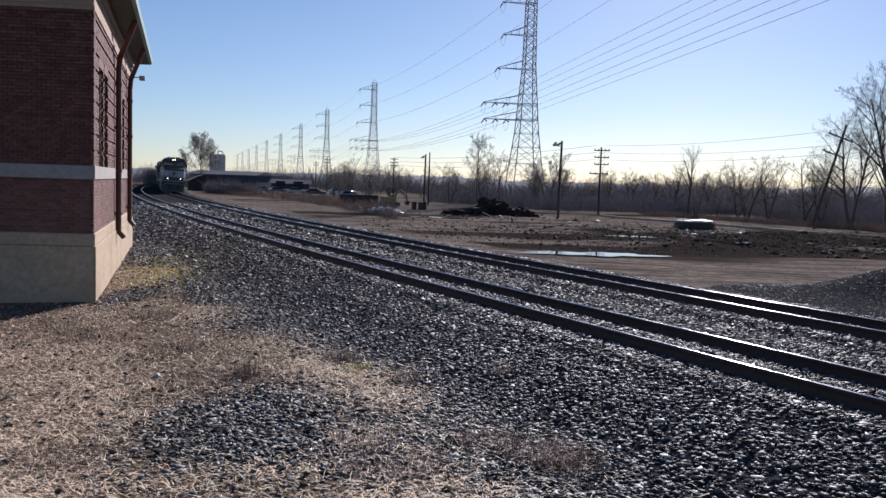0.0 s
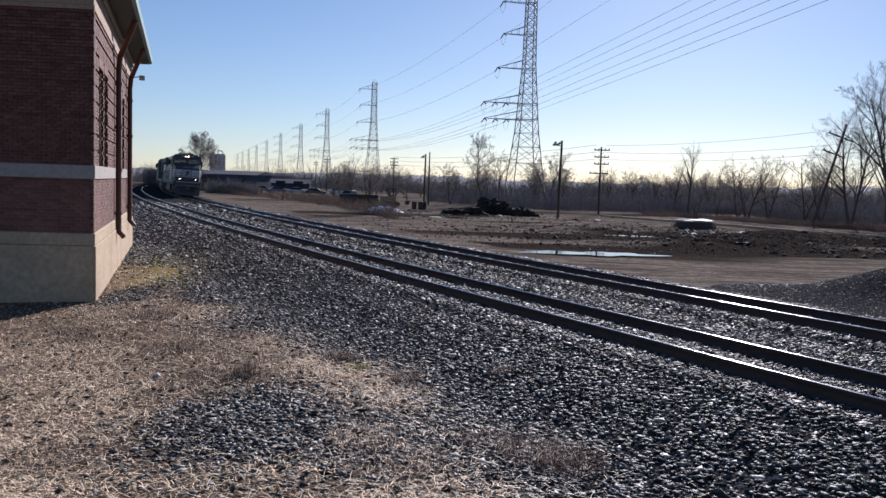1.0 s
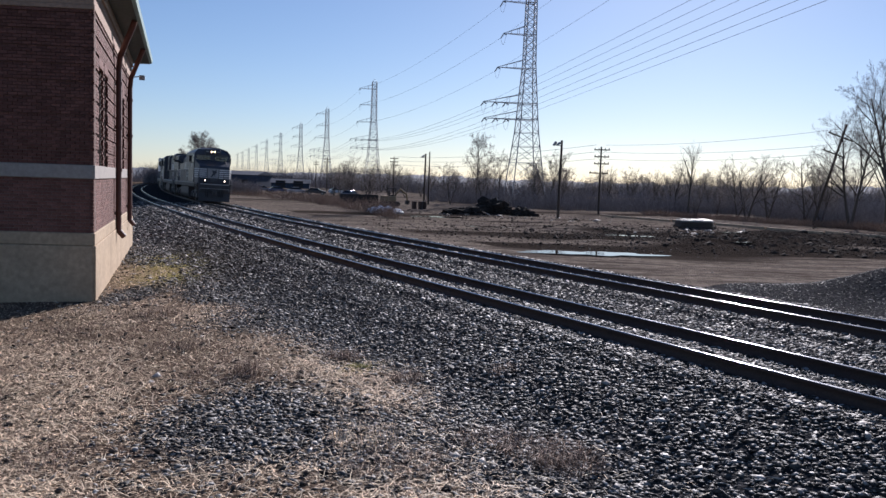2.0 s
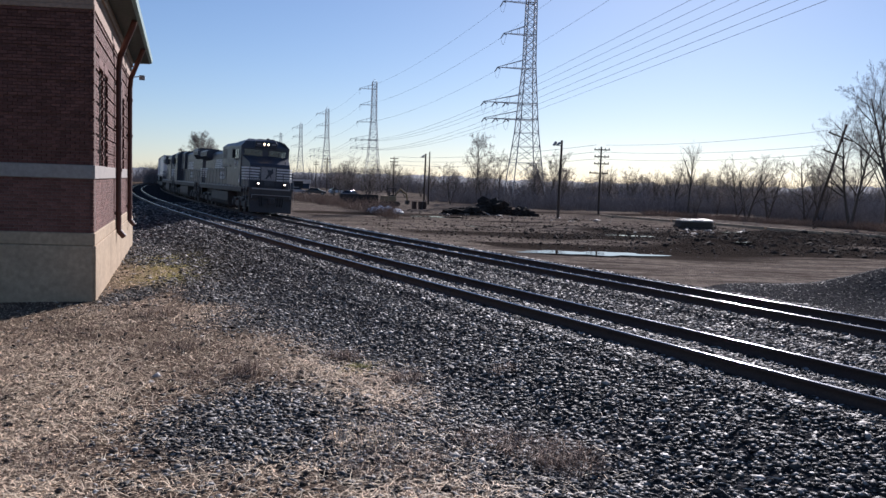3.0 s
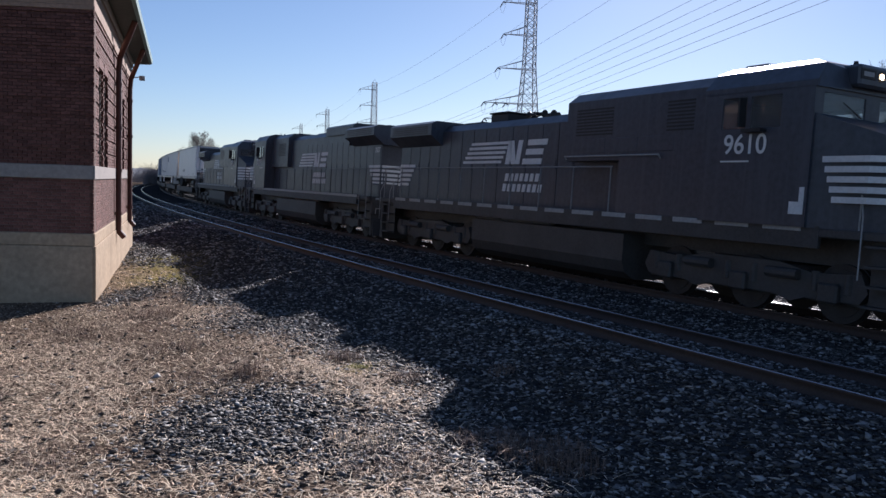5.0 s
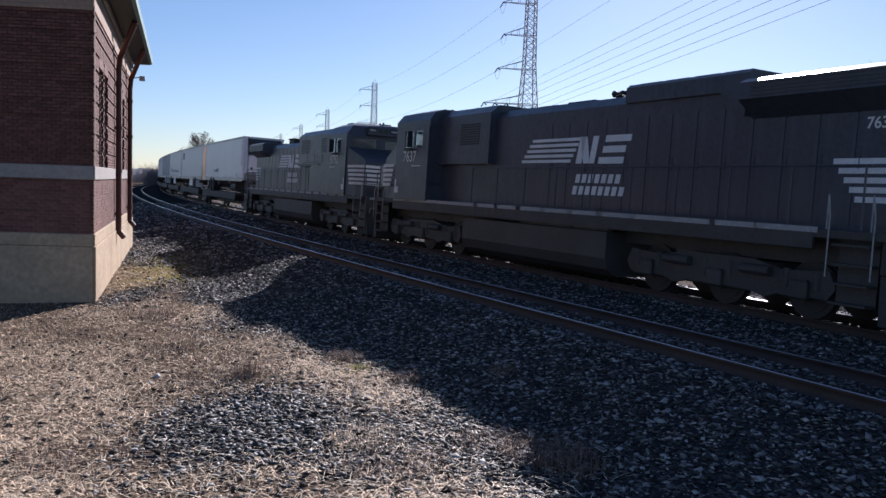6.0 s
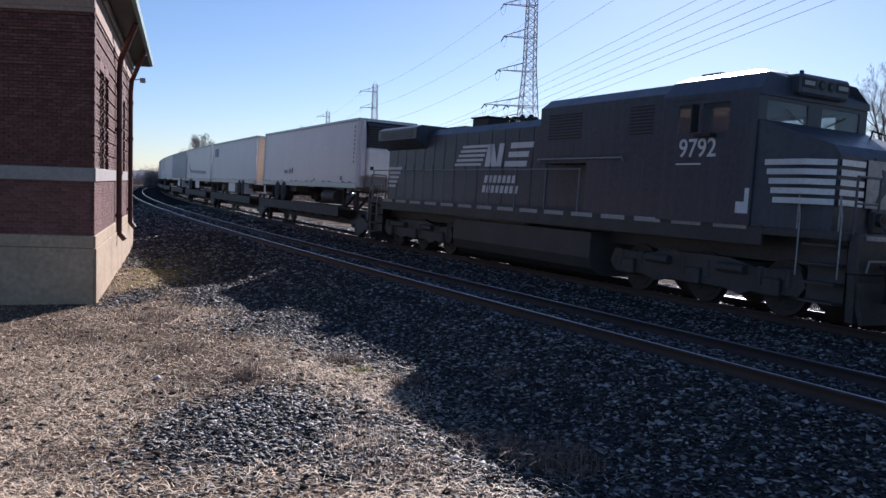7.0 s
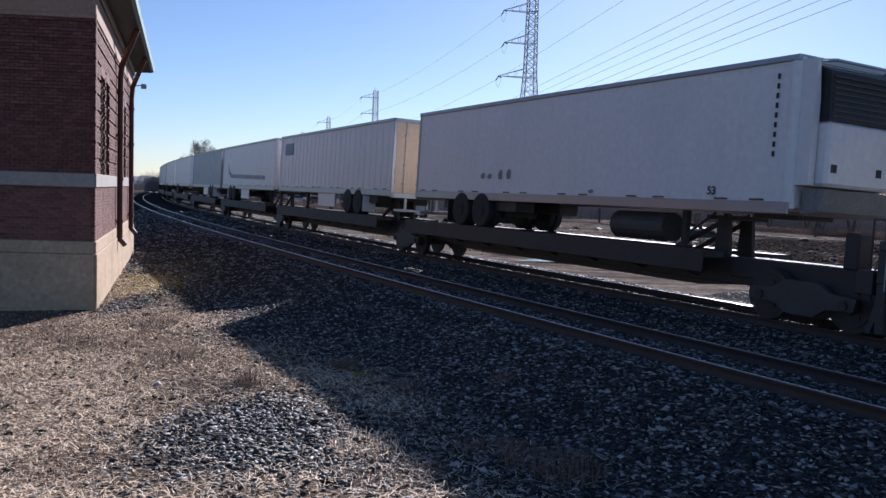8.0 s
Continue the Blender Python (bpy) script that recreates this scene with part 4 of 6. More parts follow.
        for dx, ww, ln in ((-0.95, 0.24, 0.0), (-0.62, 0.26, -0.3), (-0.42, 0.22, 0.0)):
            bm = bmesh.new()
            dx, ww = -1.1 + (dx + 1.1) * big, ww * big
            slanted(bm, xl + f * dx - ww / 2, xl + f * dx + ww / 2, 2.88, 3.56, f * (0.14 + ln * big), y0, y1)
            part("logo_block", bm, M_WHITE, hood, "white painted logo shape")
        for zs, xs, ww in ((3.48, 0.55, 0.95), (3.22, 0.42, 0.85), (2.95, 0.32, 0.95)):
            bm = bmesh.new()
            xs, ww = -1.1 + (xs + 1.1) * big, ww * big
            slanted(bm, xl + f * xs - ww / 2, xl + f * xs + ww / 2, zs - 0.08, zs + 0.08, f * 0.03, y0, y1)
            part("logo_block", bm, M_WHITE, hood, "white painted logo shape")
        for zr, n in ((2.5, 7), (2.2, 8)):
            for k in range(n):
                xk = xl + f * (-0.95 + k * 0.262 + (0 if n == 7 else -0.1))
                bm = bmesh.new()
                slanted(bm, xk - 0.085, xk + 0.085, zr - 0.11, zr + 0.11, f * 0.05, y0, y1)
                part("lettering_bar", bm, M_WHITE, hood, "white lettering bar")
    # cab-side plates
    for sd in (-1, 1):
        bm = boxes((8.3, 8.4, sd * 1.556 - 0.006, sd * 1.556 + 0.006, 1.88, 2.36), (8.1, 8.3, sd * 1.556 - 0.006, sd * 1.556 + 0.006, 1.88, 2.1))
        part("side_panel_mark", bm, M_WHITE, cab)
        bm = boxes((6.4, 7.1, sd * 1.556 - 0.005, sd * 1.556 + 0.005, 2.81, 2.84))
        part("builder_plate", bm, M_WHITE, cab)
    # walkway handrails
    for sd in (-1, 1):
        bm = bmesh.new()
        rod(bm, (-10.2, sd * 1.45, 2.75), (3.0, sd * 1.45, 2.75), 0.019, seg=6)
        for i in range(10):
            x = -10.1 + i * 1.45
            rod(bm, (x, sd * 1.45, 1.66), (x, sd * 1.45, 2.75), 0.019, seg=6)
        part("handrail", bm, M_LOCO if es else material_grey(), t, "thin pale handrail")
    # lamps
    for yy in (-0.13, 0.13):
        bm = bmesh.new()
        rod(bm, (cx1 + 0.1, yy, 4.42), (cx1 + 0.21, yy, 4.42), 0.1, seg=16)
        hl = part("headlight", bm, M_BLACK, cab)
        bm = bmesh.new()
        rod(bm, (cx1 + 0.211, yy, 4.42), (cx1 + 0.225, yy, 4.42), 0.052, seg=16)
        part("headlight_lens", bm, M_LAMP if speed > 0 and style == "lead" else M_DARKGLASS, hl)
    bm = boxes((cx1 - 0.5, cx1 + 0.2, -0.7, 0.7, 4.2, 4.6), bevel=0.05)
    brow = part("headlight_brow", bm, M_LOCO, cab)
    for yy in (-0.48, 0.48):
        nb = part("number_board", boxes((cx1 + 0.195, cx1 + 0.212, yy - 0.2, yy + 0.2, 4.34, 4.52), bevel=0.006), M_BLACK, brow)
        part("number_bar", boxes((cx1 + 0.2125, cx1 + 0.216, yy - 0.14, yy + 0.14, 4.39, 4.47)), M_WHITEDIM, nb)
    for yy in (-0.82, 0.82):
        bm = bmesh.new()
        rod(bm, (10.5, yy, 1.9), (10.66, yy, 1.9), 0.11, seg=14)
        box(bm, 10.45, 10.58, yy - 0.13, yy + 0.13, 1.66, 2.03, 0.02)
        dl = part("ditch_light", bm, M_BLACK, t)
        bm = bmesh.new()
        rod(bm, (10.661, yy, 1.9), (10.672, yy, 1.9), 0.05, seg=14)
        part("ditch_light_lens", bm, M_DITCH if style == "lead" else M_DARKGLASS, dl)
    return t


_grey = []


def material_grey():
    if not _grey:
        _grey.append(material("dusty grey steel", (0.22, 0.22, 0.22), 0.6, scale=4, stain=0.5))
    return _grey[0]


def number_loco(t, digits, tail=False):
    for sd in (-1, 1):
        text_mesh(digits, 0.38, M_WHITE, t, side_text(6.97 if not tail else 7.3, sd * 1.558, 3.13, sd), "road_number")
        if tail:
            text_mesh(digits, 0.2, M_WHITE, t, side_text(-9.95, sd * 0.962, 3.5, sd), "road_number")


def shuttle(t, off, turned):
    MOVERS.append((t, off, turned))


lead = build_loco("lead", 1, "black wide-cab diesel freight locomotive, headlights lit, white nose stripes")
shuttle(lead, 10.55, False)
second = build_loco("b", -1, "black diesel freight locomotive running cab backwards with flared radiators")
shuttle(second, 10.55 + PITCH_L, True)
third = build_loco("a", 1, "black wide-cab diesel freight locomotive, lamps off, white nose stripes")
shuttle(third, 10.55 + 2 * PITCH_L, False)
number_loco(lead, "9610")
number_loco(second, "7637", True)
number_loco(third, "9792")


# ---- trailers on spine cars ----
def tyre_pair(parent, x, sd, z=1.72, r=0.51):
    bm = bmesh.new()
    for yo in (0.98, 1.24):
        rod(bm, (0, sd * (yo - 0.11), 0), (0, sd * (yo + 0.11), 0), r, seg=28)
    rod(bm, (0, sd * 0.7, 0), (0, sd * 1.37, 0), 0.2, seg=16)
    bmesh.ops.bevel(bm, geom=[e for e in bm.edges if e.calc_length() > 0 and all(len(f.verts) in (4, 28) for f in e.link_faces) and any(len(f.verts) == 28 for f in e.link_faces)],
                    offset=0.03, segments=1, affect="EDGES")
    return part("wheel", bm, M_TYRE, parent, "black twin truck tyres", at=pose(x, 0, z))


def build_trailer(length, mat, label, reefer=False, door_mat=None, marks="", skirt=False):
    """A road trailer; its nose looks to +x, its floor stands 2.05 m over the rails."""
    h = length / 2
    t = thing("semi_trailer", label, "semi-trailer", group="trailers on the train")
    z0, z1, w = 2.02, 4.93, 1.29
    bm = bmesh.new()
    box(bm, -h + 0.05, h - 0.05, -w + 0.02, w - 0.02, z0 + 0.12, z1 - 0.06, 0.03)
    body = part("body", bm, mat, t)
    post = boxes((-0.02, 0.02, -0.007, 0.007, -(z1 - z0) / 2 + 0.2, (z1 - z0) / 2 - 0.14))
    me = bpy.data.meshes.new("side_post")
    post.to_mesh(me)
    post.free()
    me.materials.append(mat)
    n = int((length - 0.8) / 0.62)
    for sd in (-1, 1):
        for i in range(0 if reefer else n):
            o = new("side_post", me)
            o.parent, o.matrix_basis = body, pose(-h + 0.5 + i * 0.62, sd * (w - 0.016), (z0 + z1) / 2 + 0.02)
    bm = bmesh.new()
    for sd in (-1, 1):
        box(bm, -h, h, sd * w - 0.025, sd * w + 0.025, z0, z0 + 0.22, 0.008)
    part("bottom_rail", bm, M_ALU, t, "dull aluminium bottom rail")
    bm = bmesh.new()
    for sd in (-1, 1):
        box(bm, -h, h, sd * w - 0.03, sd * w + 0.03, z1 - 0.11, z1, 0.01)
    box(bm, h - 0.03, h + 0.01, -w, w, z1 - 0.11, z1, 0.01)
    part("top_rail", bm, M_ALU, t, "dull aluminium top rail")
    # reflective dashes along the bottom rail
    for sd in (-1, 1):
        bm = bmesh.new()
        for i in range(int(length / 0.9)):
            if i % 3 != 2:
                box(bm, -h + 0.4 + i * 0.9, -h + 0.75 + i * 0.9, sd * (w + 0.027) - 0.003, sd * (w + 0.027) + 0.003, z0 + 0.235, z0 + 0.27)
        part("reflector_strip", bm, M_PIPE, t)
    # nose corner posts and rear frame with doors
    for sd in (-1, 1):
        bm = bmesh.new()
        rod(bm, (h - 0.1, sd * (w - 0.1), z0 + 0.1), (h - 0.1, sd * (w - 0.1), z1 - 0.05), 0.125, seg=16)
        part("corner_post", bm, mat, t)
    bm = bmesh.new()
    box(bm, -h - 0.03, -h + 0.06, -w, -w + 0.12, z0 - 0.05, z1, 0.01)
    box(bm, -h - 0.03, -h + 0.06, w - 0.12, w, z0 - 0.05, z1, 0.01)
    box(bm, -h - 0.03, -h + 0.06, -w, w, z1 - 0.14, z1, 0.01)
    box(bm, -h - 0.03, -h + 0.06, -w, w, z0 - 0.06, z0 + 0.12, 0.01)
    part("rear_frame", bm, M_ALU, t)
    for sd in (-1, 1):
        bm = boxes((-h - 0.02, -h + 0.02, 0.01 if sd > 0 else -w + 0.12, w - 0.12 if sd > 0 else -0.01, z0 + 0.12, z1 - 0.14), bevel=0.008)
        d = part("rear_door", bm, door_mat or mat, t)
        for yy in (0.25, 0.8):
            bm = bmesh.new()
            rod(bm, (-h - 0.05, sd * yy, z0 + 0.1), (-h - 0.05, sd * yy, z1 - 0.12), 0.016, seg=6)
            for zz in (2.5, 3.2, 4.3):
                box(bm, -h - 0.07, -h - 0.02, sd * yy - 0.05, sd * yy + 0.05, zz - 0.03, zz + 0.03)
            part("lock_rod", bm, M_ALU, d)
    bm = boxes((-h - 0.02, -h + 0.06, -1.1, 1.1, 1.45, 1.55), (-h, -h + 0.06, -0.7, -0.6, 1.45, 2.0), (-h, -h + 0.06, 0.6, 0.7, 1.45, 2.0), bevel=0.01)
    part("bumper_bar", bm, M_ALU, t)
    # running gear
    xa = -h + 4.0
    bm = bmesh.new()
    box(bm, xa - 2.2, xa + 2.2, -1.1, -0.45, 1.72, 2.02, 0.02)
    box(bm, xa - 2.2, xa + 2.2, 0.45, 1.1, 1.72, 2.02, 0.02)
    for k in (-0.62, 0.62):
        rod(bm, (xa + k, -1.2, 1.72), (xa + k, 1.2, 1.72), 0.07, seg=10)
        box(bm, xa + k - 0.2, xa + k + 0.2, -0.6, 0.6, 1.55, 1.85, 0.03)
    part("axle_bogie", bm, M_LOCODIRT, t)
    for k in (-0.62, 0.62):
        for sd in (-1, 1):
            tyre_pair(t, xa + k, sd)
    for sd in (-1, 1):
        bm = boxes((xa - 1.38, xa - 1.36, sd * 1.1 - 0.28, sd * 1.1 + 0.28, 1.35, 1.98))
        part("mud_flap", bm, M_BLACK if not skirt else M_WHITE, t)
    bm = bmesh.new()
    for sd in (-1, 1):
        box(bm, h - 3.3, h - 3.16, sd * 0.62 - 0.07, sd * 0.62 + 0.07, 1.28, 2.02, 0.01)
        box(bm, h - 3.36, h - 3.10, sd * 0.62 - 0.13, sd * 0.62 + 0.13, 1.22, 1.28)
        rod(bm, (h - 3.2, sd * 0.62, 1.5), (h - 2.5, sd * 0.5, 2.0), 0.03, seg=6)
    rod(bm, (h - 3.23, -0.6, 1.75), (h - 3.23, 0.6, 1.45), 0.025, seg=6)
    part("landing_gear", bm, M_LOCODIRT, t)
    bm = boxes((h - 1.5, h - 0.4, -0.5, 0.5, 1.93, 2.02), bevel=0.01)
    part("kingpin_plate", bm, M_LOCODIRT, t)
    if skirt:
        bm = bmesh.new()
        box(bm, -h + 6.6, -h + 9.0, -1.22, -1.19, 1.42, 2.02)
        box(bm, -h + 6.6, -h + 9.0, 1.19, 1.22, 1.42, 2.02)
        part("side_skirt", bm, M_TRAILER, t, "white side skirt panel")
    if reefer:
        bm = bmesh.new()
        box(bm, h, h + 0.52, -1.02, 1.02, 2.55, 3.72, 0.06)
        ru = part("cooling_unit", bm, M_TRAILER, t, "white cooling unit housing")
        bm = bmesh.new()
        prism(bm, [(h + 0.01, 3.72), (h + 0.5, 3.72), (h + 0.46, 4.62), (h + 0.01, 4.8)], -1.02, 1.02, "y")
        part("cooling_grille", bm, M_BLACK, ru, "black cooling grille")
        for sd in (-1, 1):
            bm = bmesh.new()
            vs = prism(bm, [(sd * 1.04, 2.56), (sd * 1.2, 2.56), (sd * 1.2, 4.84), (sd * 1.12, 4.84), (sd * 1.04, 4.1)], h + 0.01, h + 0.3, "x")
            part("unit_surround", bm, M_TRAILER, ru, "white surround panel")
        for k in range(8):
            part("grille_bar", boxes((h + 0.47, h + 0.505, -0.95, 0.95, 3.8 + 0.1 * k, 3.83 + 0.1 * k)), M_LOCODIRT, ru)
        bm = bmesh.new()
        pipe(bm, [(h + 0.05, -1.0, 4.84), (h + 0.55, -1.0, 4.78), (h + 0.55, 1.0, 4.78), (h + 0.05, 1.0, 4.84)], 0.03, 6)
        part("top_guard", bm, M_ALU, ru)
        bm = bmesh.new()
        prism(bm, [(h + 0.02, 2.02), (h + 0.36, 2.1), (h + 0.5, 2.5), (h + 0.02, 2.5)], -0.98, 0.98, "y")
        part("unit_cowl", bm, material_grey(), ru)
        for yy in (-0.95, 0.3):
            bm = boxes((h + 0.515, h + 0.53, yy + 0.05, yy + 0.2, 2.8, 2.95))
            part("unit_latch", bm, M_BLACK, ru)
        bm = bmesh.new()
        rod(bm, (h - 5.3, -0.75, 1.62), (h - 3.5, -0.75, 1.62), 0.33, seg=20)
        part("fuel_tank", bm, M_LOCODIRT, t)
        text_mesh("53", 0.17, M_BLACK, t, side_text(h - 1.9, -w - 0.012, 2.42, -1), "length_mark", 0.004)
        for i in range(9):
            bm = boxes((h - 0.47, h - 0.42, -w - 0.012, -w + 0.002, 4.52 - i * 0.18, 4.62 - i * 0.18))
            part("fleet_code_bar", bm, M_BLACK, t)
        for k, (xx, zz, hh) in enumerate(((-3.9, 2.75, 0.1), (-3.5, 2.74, 0.08), (-2.9, 2.78, 0.15), (-2.45, 2.8, 0.15), (1.4, 2.36, 0.05))):
            bm = bmesh.new()
            prism(bm, [(xx + 0.48, zz), (xx + 0.55, zz - hh), (xx + 0.68, zz - hh * 0.8), (xx + 0.7, zz + hh * 0.6), (xx + 0.6, zz + hh)], -w - 0.006, -w + 0.002, "y")
            part("scuff", bm, material_grey(), t)
    if marks == "swoosh":
        for sd in (-1, 1):
            bm = bmesh.new()
            pts = [(-6.0, 3.7), (-5.6, 3.05), (-4.8, 2.75), (5.5, 2.62), (5.5, 2.85), (-4.6, 3.0), (-5.4, 3.2)]
            prism(bm, pts if sd < 0 else [(-a, b) for a, b in pts], sd * w - 0.004 if sd > 0 else -w - 0.01, sd * w + 0.01 if sd > 0 else -w + 0.004, "y")
            part("side_graphic", bm, M_GRAPHIC, t, "faded blue swept graphic")
    if marks == "panel":
        for sd in (-1, 1):
            bm = boxes((h - 2.4, h - 0.9, sd * (w + 0.004) - 0.004, sd * (w + 0.004) + 0.004, 3.9, 4.5))
            part("side_graphic", bm, M_GRAPHIC, t, "small faded blue sign panel")
    return t


def build_spine_car(length, first=False):
    """One unit of an articulated spine car, with a truck under its leading end."""
    h = length / 2
    t = thing("spine_car", "dark brown steel spine car carrying a road trailer", "flatcar", group="spine cars")
    bm = bmesh.new()
    box(bm, -h + 0.1, h - 0.1, -0.42, 0.42, 0.54, 1.1, 0.02)
    prism(bm, [(-h + 1.8, 0.55), (h - 1.8, 0.55), (h - 3.2, 0.42), (-h + 3.2, 0.42)], -0.36, 0.36, "y")
    spine = part("centre_sill", bm, M_STEEL, t)
    for sd in (-1, 1):
        bm = bmesh.new()
        box(bm, -h + 0.35, h - 2.2, sd * 1.02 - 0.3, sd * 1.02 + 0.3, 1.06, 1.19, 0.015)
        box(bm, -h + 0.35, h - 2.2, sd * 1.3 - 0.03, sd * 1.3 + 0.03, 0.76, 1.22, 0.01)
        part("wheel_deck", bm, M_STEEL, t)
    for i in range(8):
        x = -h + 1.2 + i * (length - 4.4) / 7
        bm = bmesh.new()
        prism(bm, [(-1.26, 0.92), (-0.42, 0.6), (0.42, 0.6), (1.26, 0.92), (1.26, 1.06), (-1.26, 1.06)], x - 0.06, x + 0.06, "x")
        part("cross_beam", bm, M_STEEL, t)
    # trailer hitch
    hx = h - 2.6
    bm = bmesh.new()
    for sd in (-1, 1):
        prism(bm, [(hx - 0.22, 1.08), (hx + 0.22, 1.08), (hx + 0.14, 1.9), (hx - 0.14, 1.9)], sd * 0.34 - 0.05, sd * 0.34 + 0.05, "y")
        rod(bm, (hx - 1.6, sd * 0.34, 1.1), (hx - 0.1, sd * 0.34, 1.8), 0.06, seg=8)
    box(bm, hx - 0.4, hx + 0.4, -0.5, 0.5, 1.86, 1.95, 0.02)
    part("trailer_hitch", bm, M_STEEL, t)
    # truck
    tr = part("truck", boxes((h - 0.4, h + 0.4, -1.0, 1.0, 0.5, 0.72), bevel=0.03), M_LOCODIRT, t)
    bm = bmesh.new()
    for sd in (-1, 1):
        prism(bm, [(h - 1.15, 0.62), (h - 1.1, 0.4), (h - 0.55, 0.36), (h - 0.3, 0.2), (h + 0.3, 0.2), (h + 0.55, 0.36), (h + 1.1, 0.4), (h + 1.15, 0.62), (h + 0.6, 0.66), (h + 0.35, 0.82),
                   (h - 0.35, 0.82), (h - 0.6, 0.66)], sd * 1.0 - 0.06, sd * 1.0 + 0.06, "y")
        for k in (-0.15, 0.0, 0.15):
            rod(bm, (h + k, sd * 1.0, 0.3), (h + k, sd * 1.0, 0.6), 0.06, seg=8)
    part("side_frame", bm, M_LOCODIRT, tr)
    for k in (-0.9, 0.9):
        wheelset(tr, h + k, 0.483, 1)
    if first:
        # the leading end has a platform, steps and a brake stand
        bm = bmesh.new()
        box(bm, h - 2.2, h + 1.6, -0.5, 0.5, 0.7, 1.1, 0.02)
        box(bm, h + 1.3, h + 1.6, -1.35, 1.35, 0.75, 1.15, 0.02)
        part("end_platform", bm, M_STEEL, t)
        bm = bmesh.new()
        pipe(bm, [(h + 1.45, -1.2, 1.15), (h + 1.45, -1.2, 2.0), (h + 1.45, -0.6, 2.0), (h + 1.45, -0.6, 1.15)], 0.02, 6)
        part("end_railing", bm, M_STEEL, t)
        bm = bmesh.new()
        pipe(bm, [(h + 1.45, 1.2, 1.15), (h + 1.45, 1.2, 2.0), (h + 1.45, 0.6, 2.0), (h + 1.45, 0.6, 1.15)], 0.02, 6)
        part("end_railing", bm, M_STEEL, t)
        bm = bmesh.new()
        box(bm, h + 0.7, h + 1.0, -0.9, -0.55, 1.1, 1.75, 0.03)
        bmesh.ops.create_circle(bm, cap_ends=False, segments=20, radius=0.28, matrix=pose(h + 1.08, -0.72, 1.6, 0, 90, 0))
        part("brake_stand", bm, M_STEEL, t)
        bm = boxes((h + 1.6, h + 2.0, -0.15, 0.15, 0.72, 0.98), bevel=0.04)
        part("coupler", bm, M_STEEL, t)
    return t


TRAILERS = [(67.75, 83.45, False), (85.8, 101.6, True), (102.75, 118.75, False), (119.85, 135.7, True), (138.2, 154.2, False), (156.6, 172.6, False)]
while len(TRAILERS) < 13:
    a = TRAILERS[-1][0] + 17.6
    TRAILERS.append((a, a + 16.0, len(TRAILERS) % 3 == 0))
kinds = {}
for i, (a, b, back) in enumerate(TRAILERS):
    if i == 0:
        t = build_trailer(b - a, M_TRAILER, "white refrigerated road trailer with scuffed side and nose cooling unit", reefer=True)
    elif i == 1:
        t = build_trailer(b - a, M_TRAILER, "white road trailer with tan rear doors and side skirt", door_mat=M_DOOR, skirt=True, marks="panel")
    elif i == 2:
        t = build_trailer(b - a, M_TRAILER, "white road trailer with a faded blue swept graphic", skirt=True, marks="swoosh")
    elif i == 3:
        t = build_trailer(b - a, M_TRAILBLUE, "blue-grey ribbed road trailer with white flaps", skirt=True)
    elif i == 4:
        t = plain = build_trailer(b - a, M_TRAILER, "plain white road trailer, ribbed sides")
    else:
        t = copy_thing(plain, Matrix())
    shuttle(t, (a + b) / 2, back)
CARS = [(67.4, 84.6), (84.6, 102.15), (102.15, 119.3), (119.3, 136.9), (136.9, 155.4), (155.4, 173.4)]
while len(CARS) < 13:
    CARS.append((CARS[-1][1], CARS[-1][1] + 17.6))
for i, (a, b) in enumerate(CARS):
    t = build_spine_car(b - a - 0.25, i == 0)
    shuttle(t, (a + b) / 2, False)


# ---- power line ----
def cylinder_arrays(segs, sides=3):
    """Tapered tubes: segs is an array of (ax ay az bx by bz ra rb)."""
    segs = np.asarray(segs, float)
    a, b, ra, rb = segs[:, :3], segs[:, 3:6], segs[:, 6], segs[:, 7]
    d = b - a
    d = d / (np.linalg.norm(d, axis=1, keepdims=True) + 1e-9)
    ref = np.where(np.abs(d[:, 2:3]) < 0.9, np.array([[0, 0, 1.0]]), np.array([[1.0, 0, 0]]))
    u = np.cross(d, ref)
    u /= np.linalg.norm(u, axis=1, keepdims=True) + 1e-9
    v = np.cross(d, u)
    n = len(segs)
    V = np.empty((n, 2 * sides, 3))
    for k in range(sides):
        ang = 2 * math.pi * k / sides
        w = u * math.cos(ang) + v * math.sin(ang)
        V[:, k] = a + w * ra[:, None]
        V[:, sides + k] = b + w * rb[:, None]
    base = np.arange(n)[:, None, None] * 2 * sides
    f = np.array([[k, (k + 1) % sides, sides + (k + 1) % sides, sides + k] for k in range(sides)])[None]
    return V.reshape(-1, 3), (base + f).reshape(-1, 4)


def tubes(name, segs, mat, parent=None, sides=3, label=""):
    V, F = cylinder_arrays(segs, sides)
    ob = tri_arrays(name, V, F, mat, parent)
    if label:
        tagged(ob, label)
    return ob


ARMS = ((37.2, 4.6, 1), (31.4, 4.2, 1), (25.2, 5.0, 1), (18.8, 7.0, 3), (15.8, 6.6, 3))
TOWER_TOP = 39.8


def tower_half(z):
    """Half width of the lattice body at a height."""
    return np.interp(z, [0, 14, 26, 40], [3.3, 1.75, 1.0, 0.8])


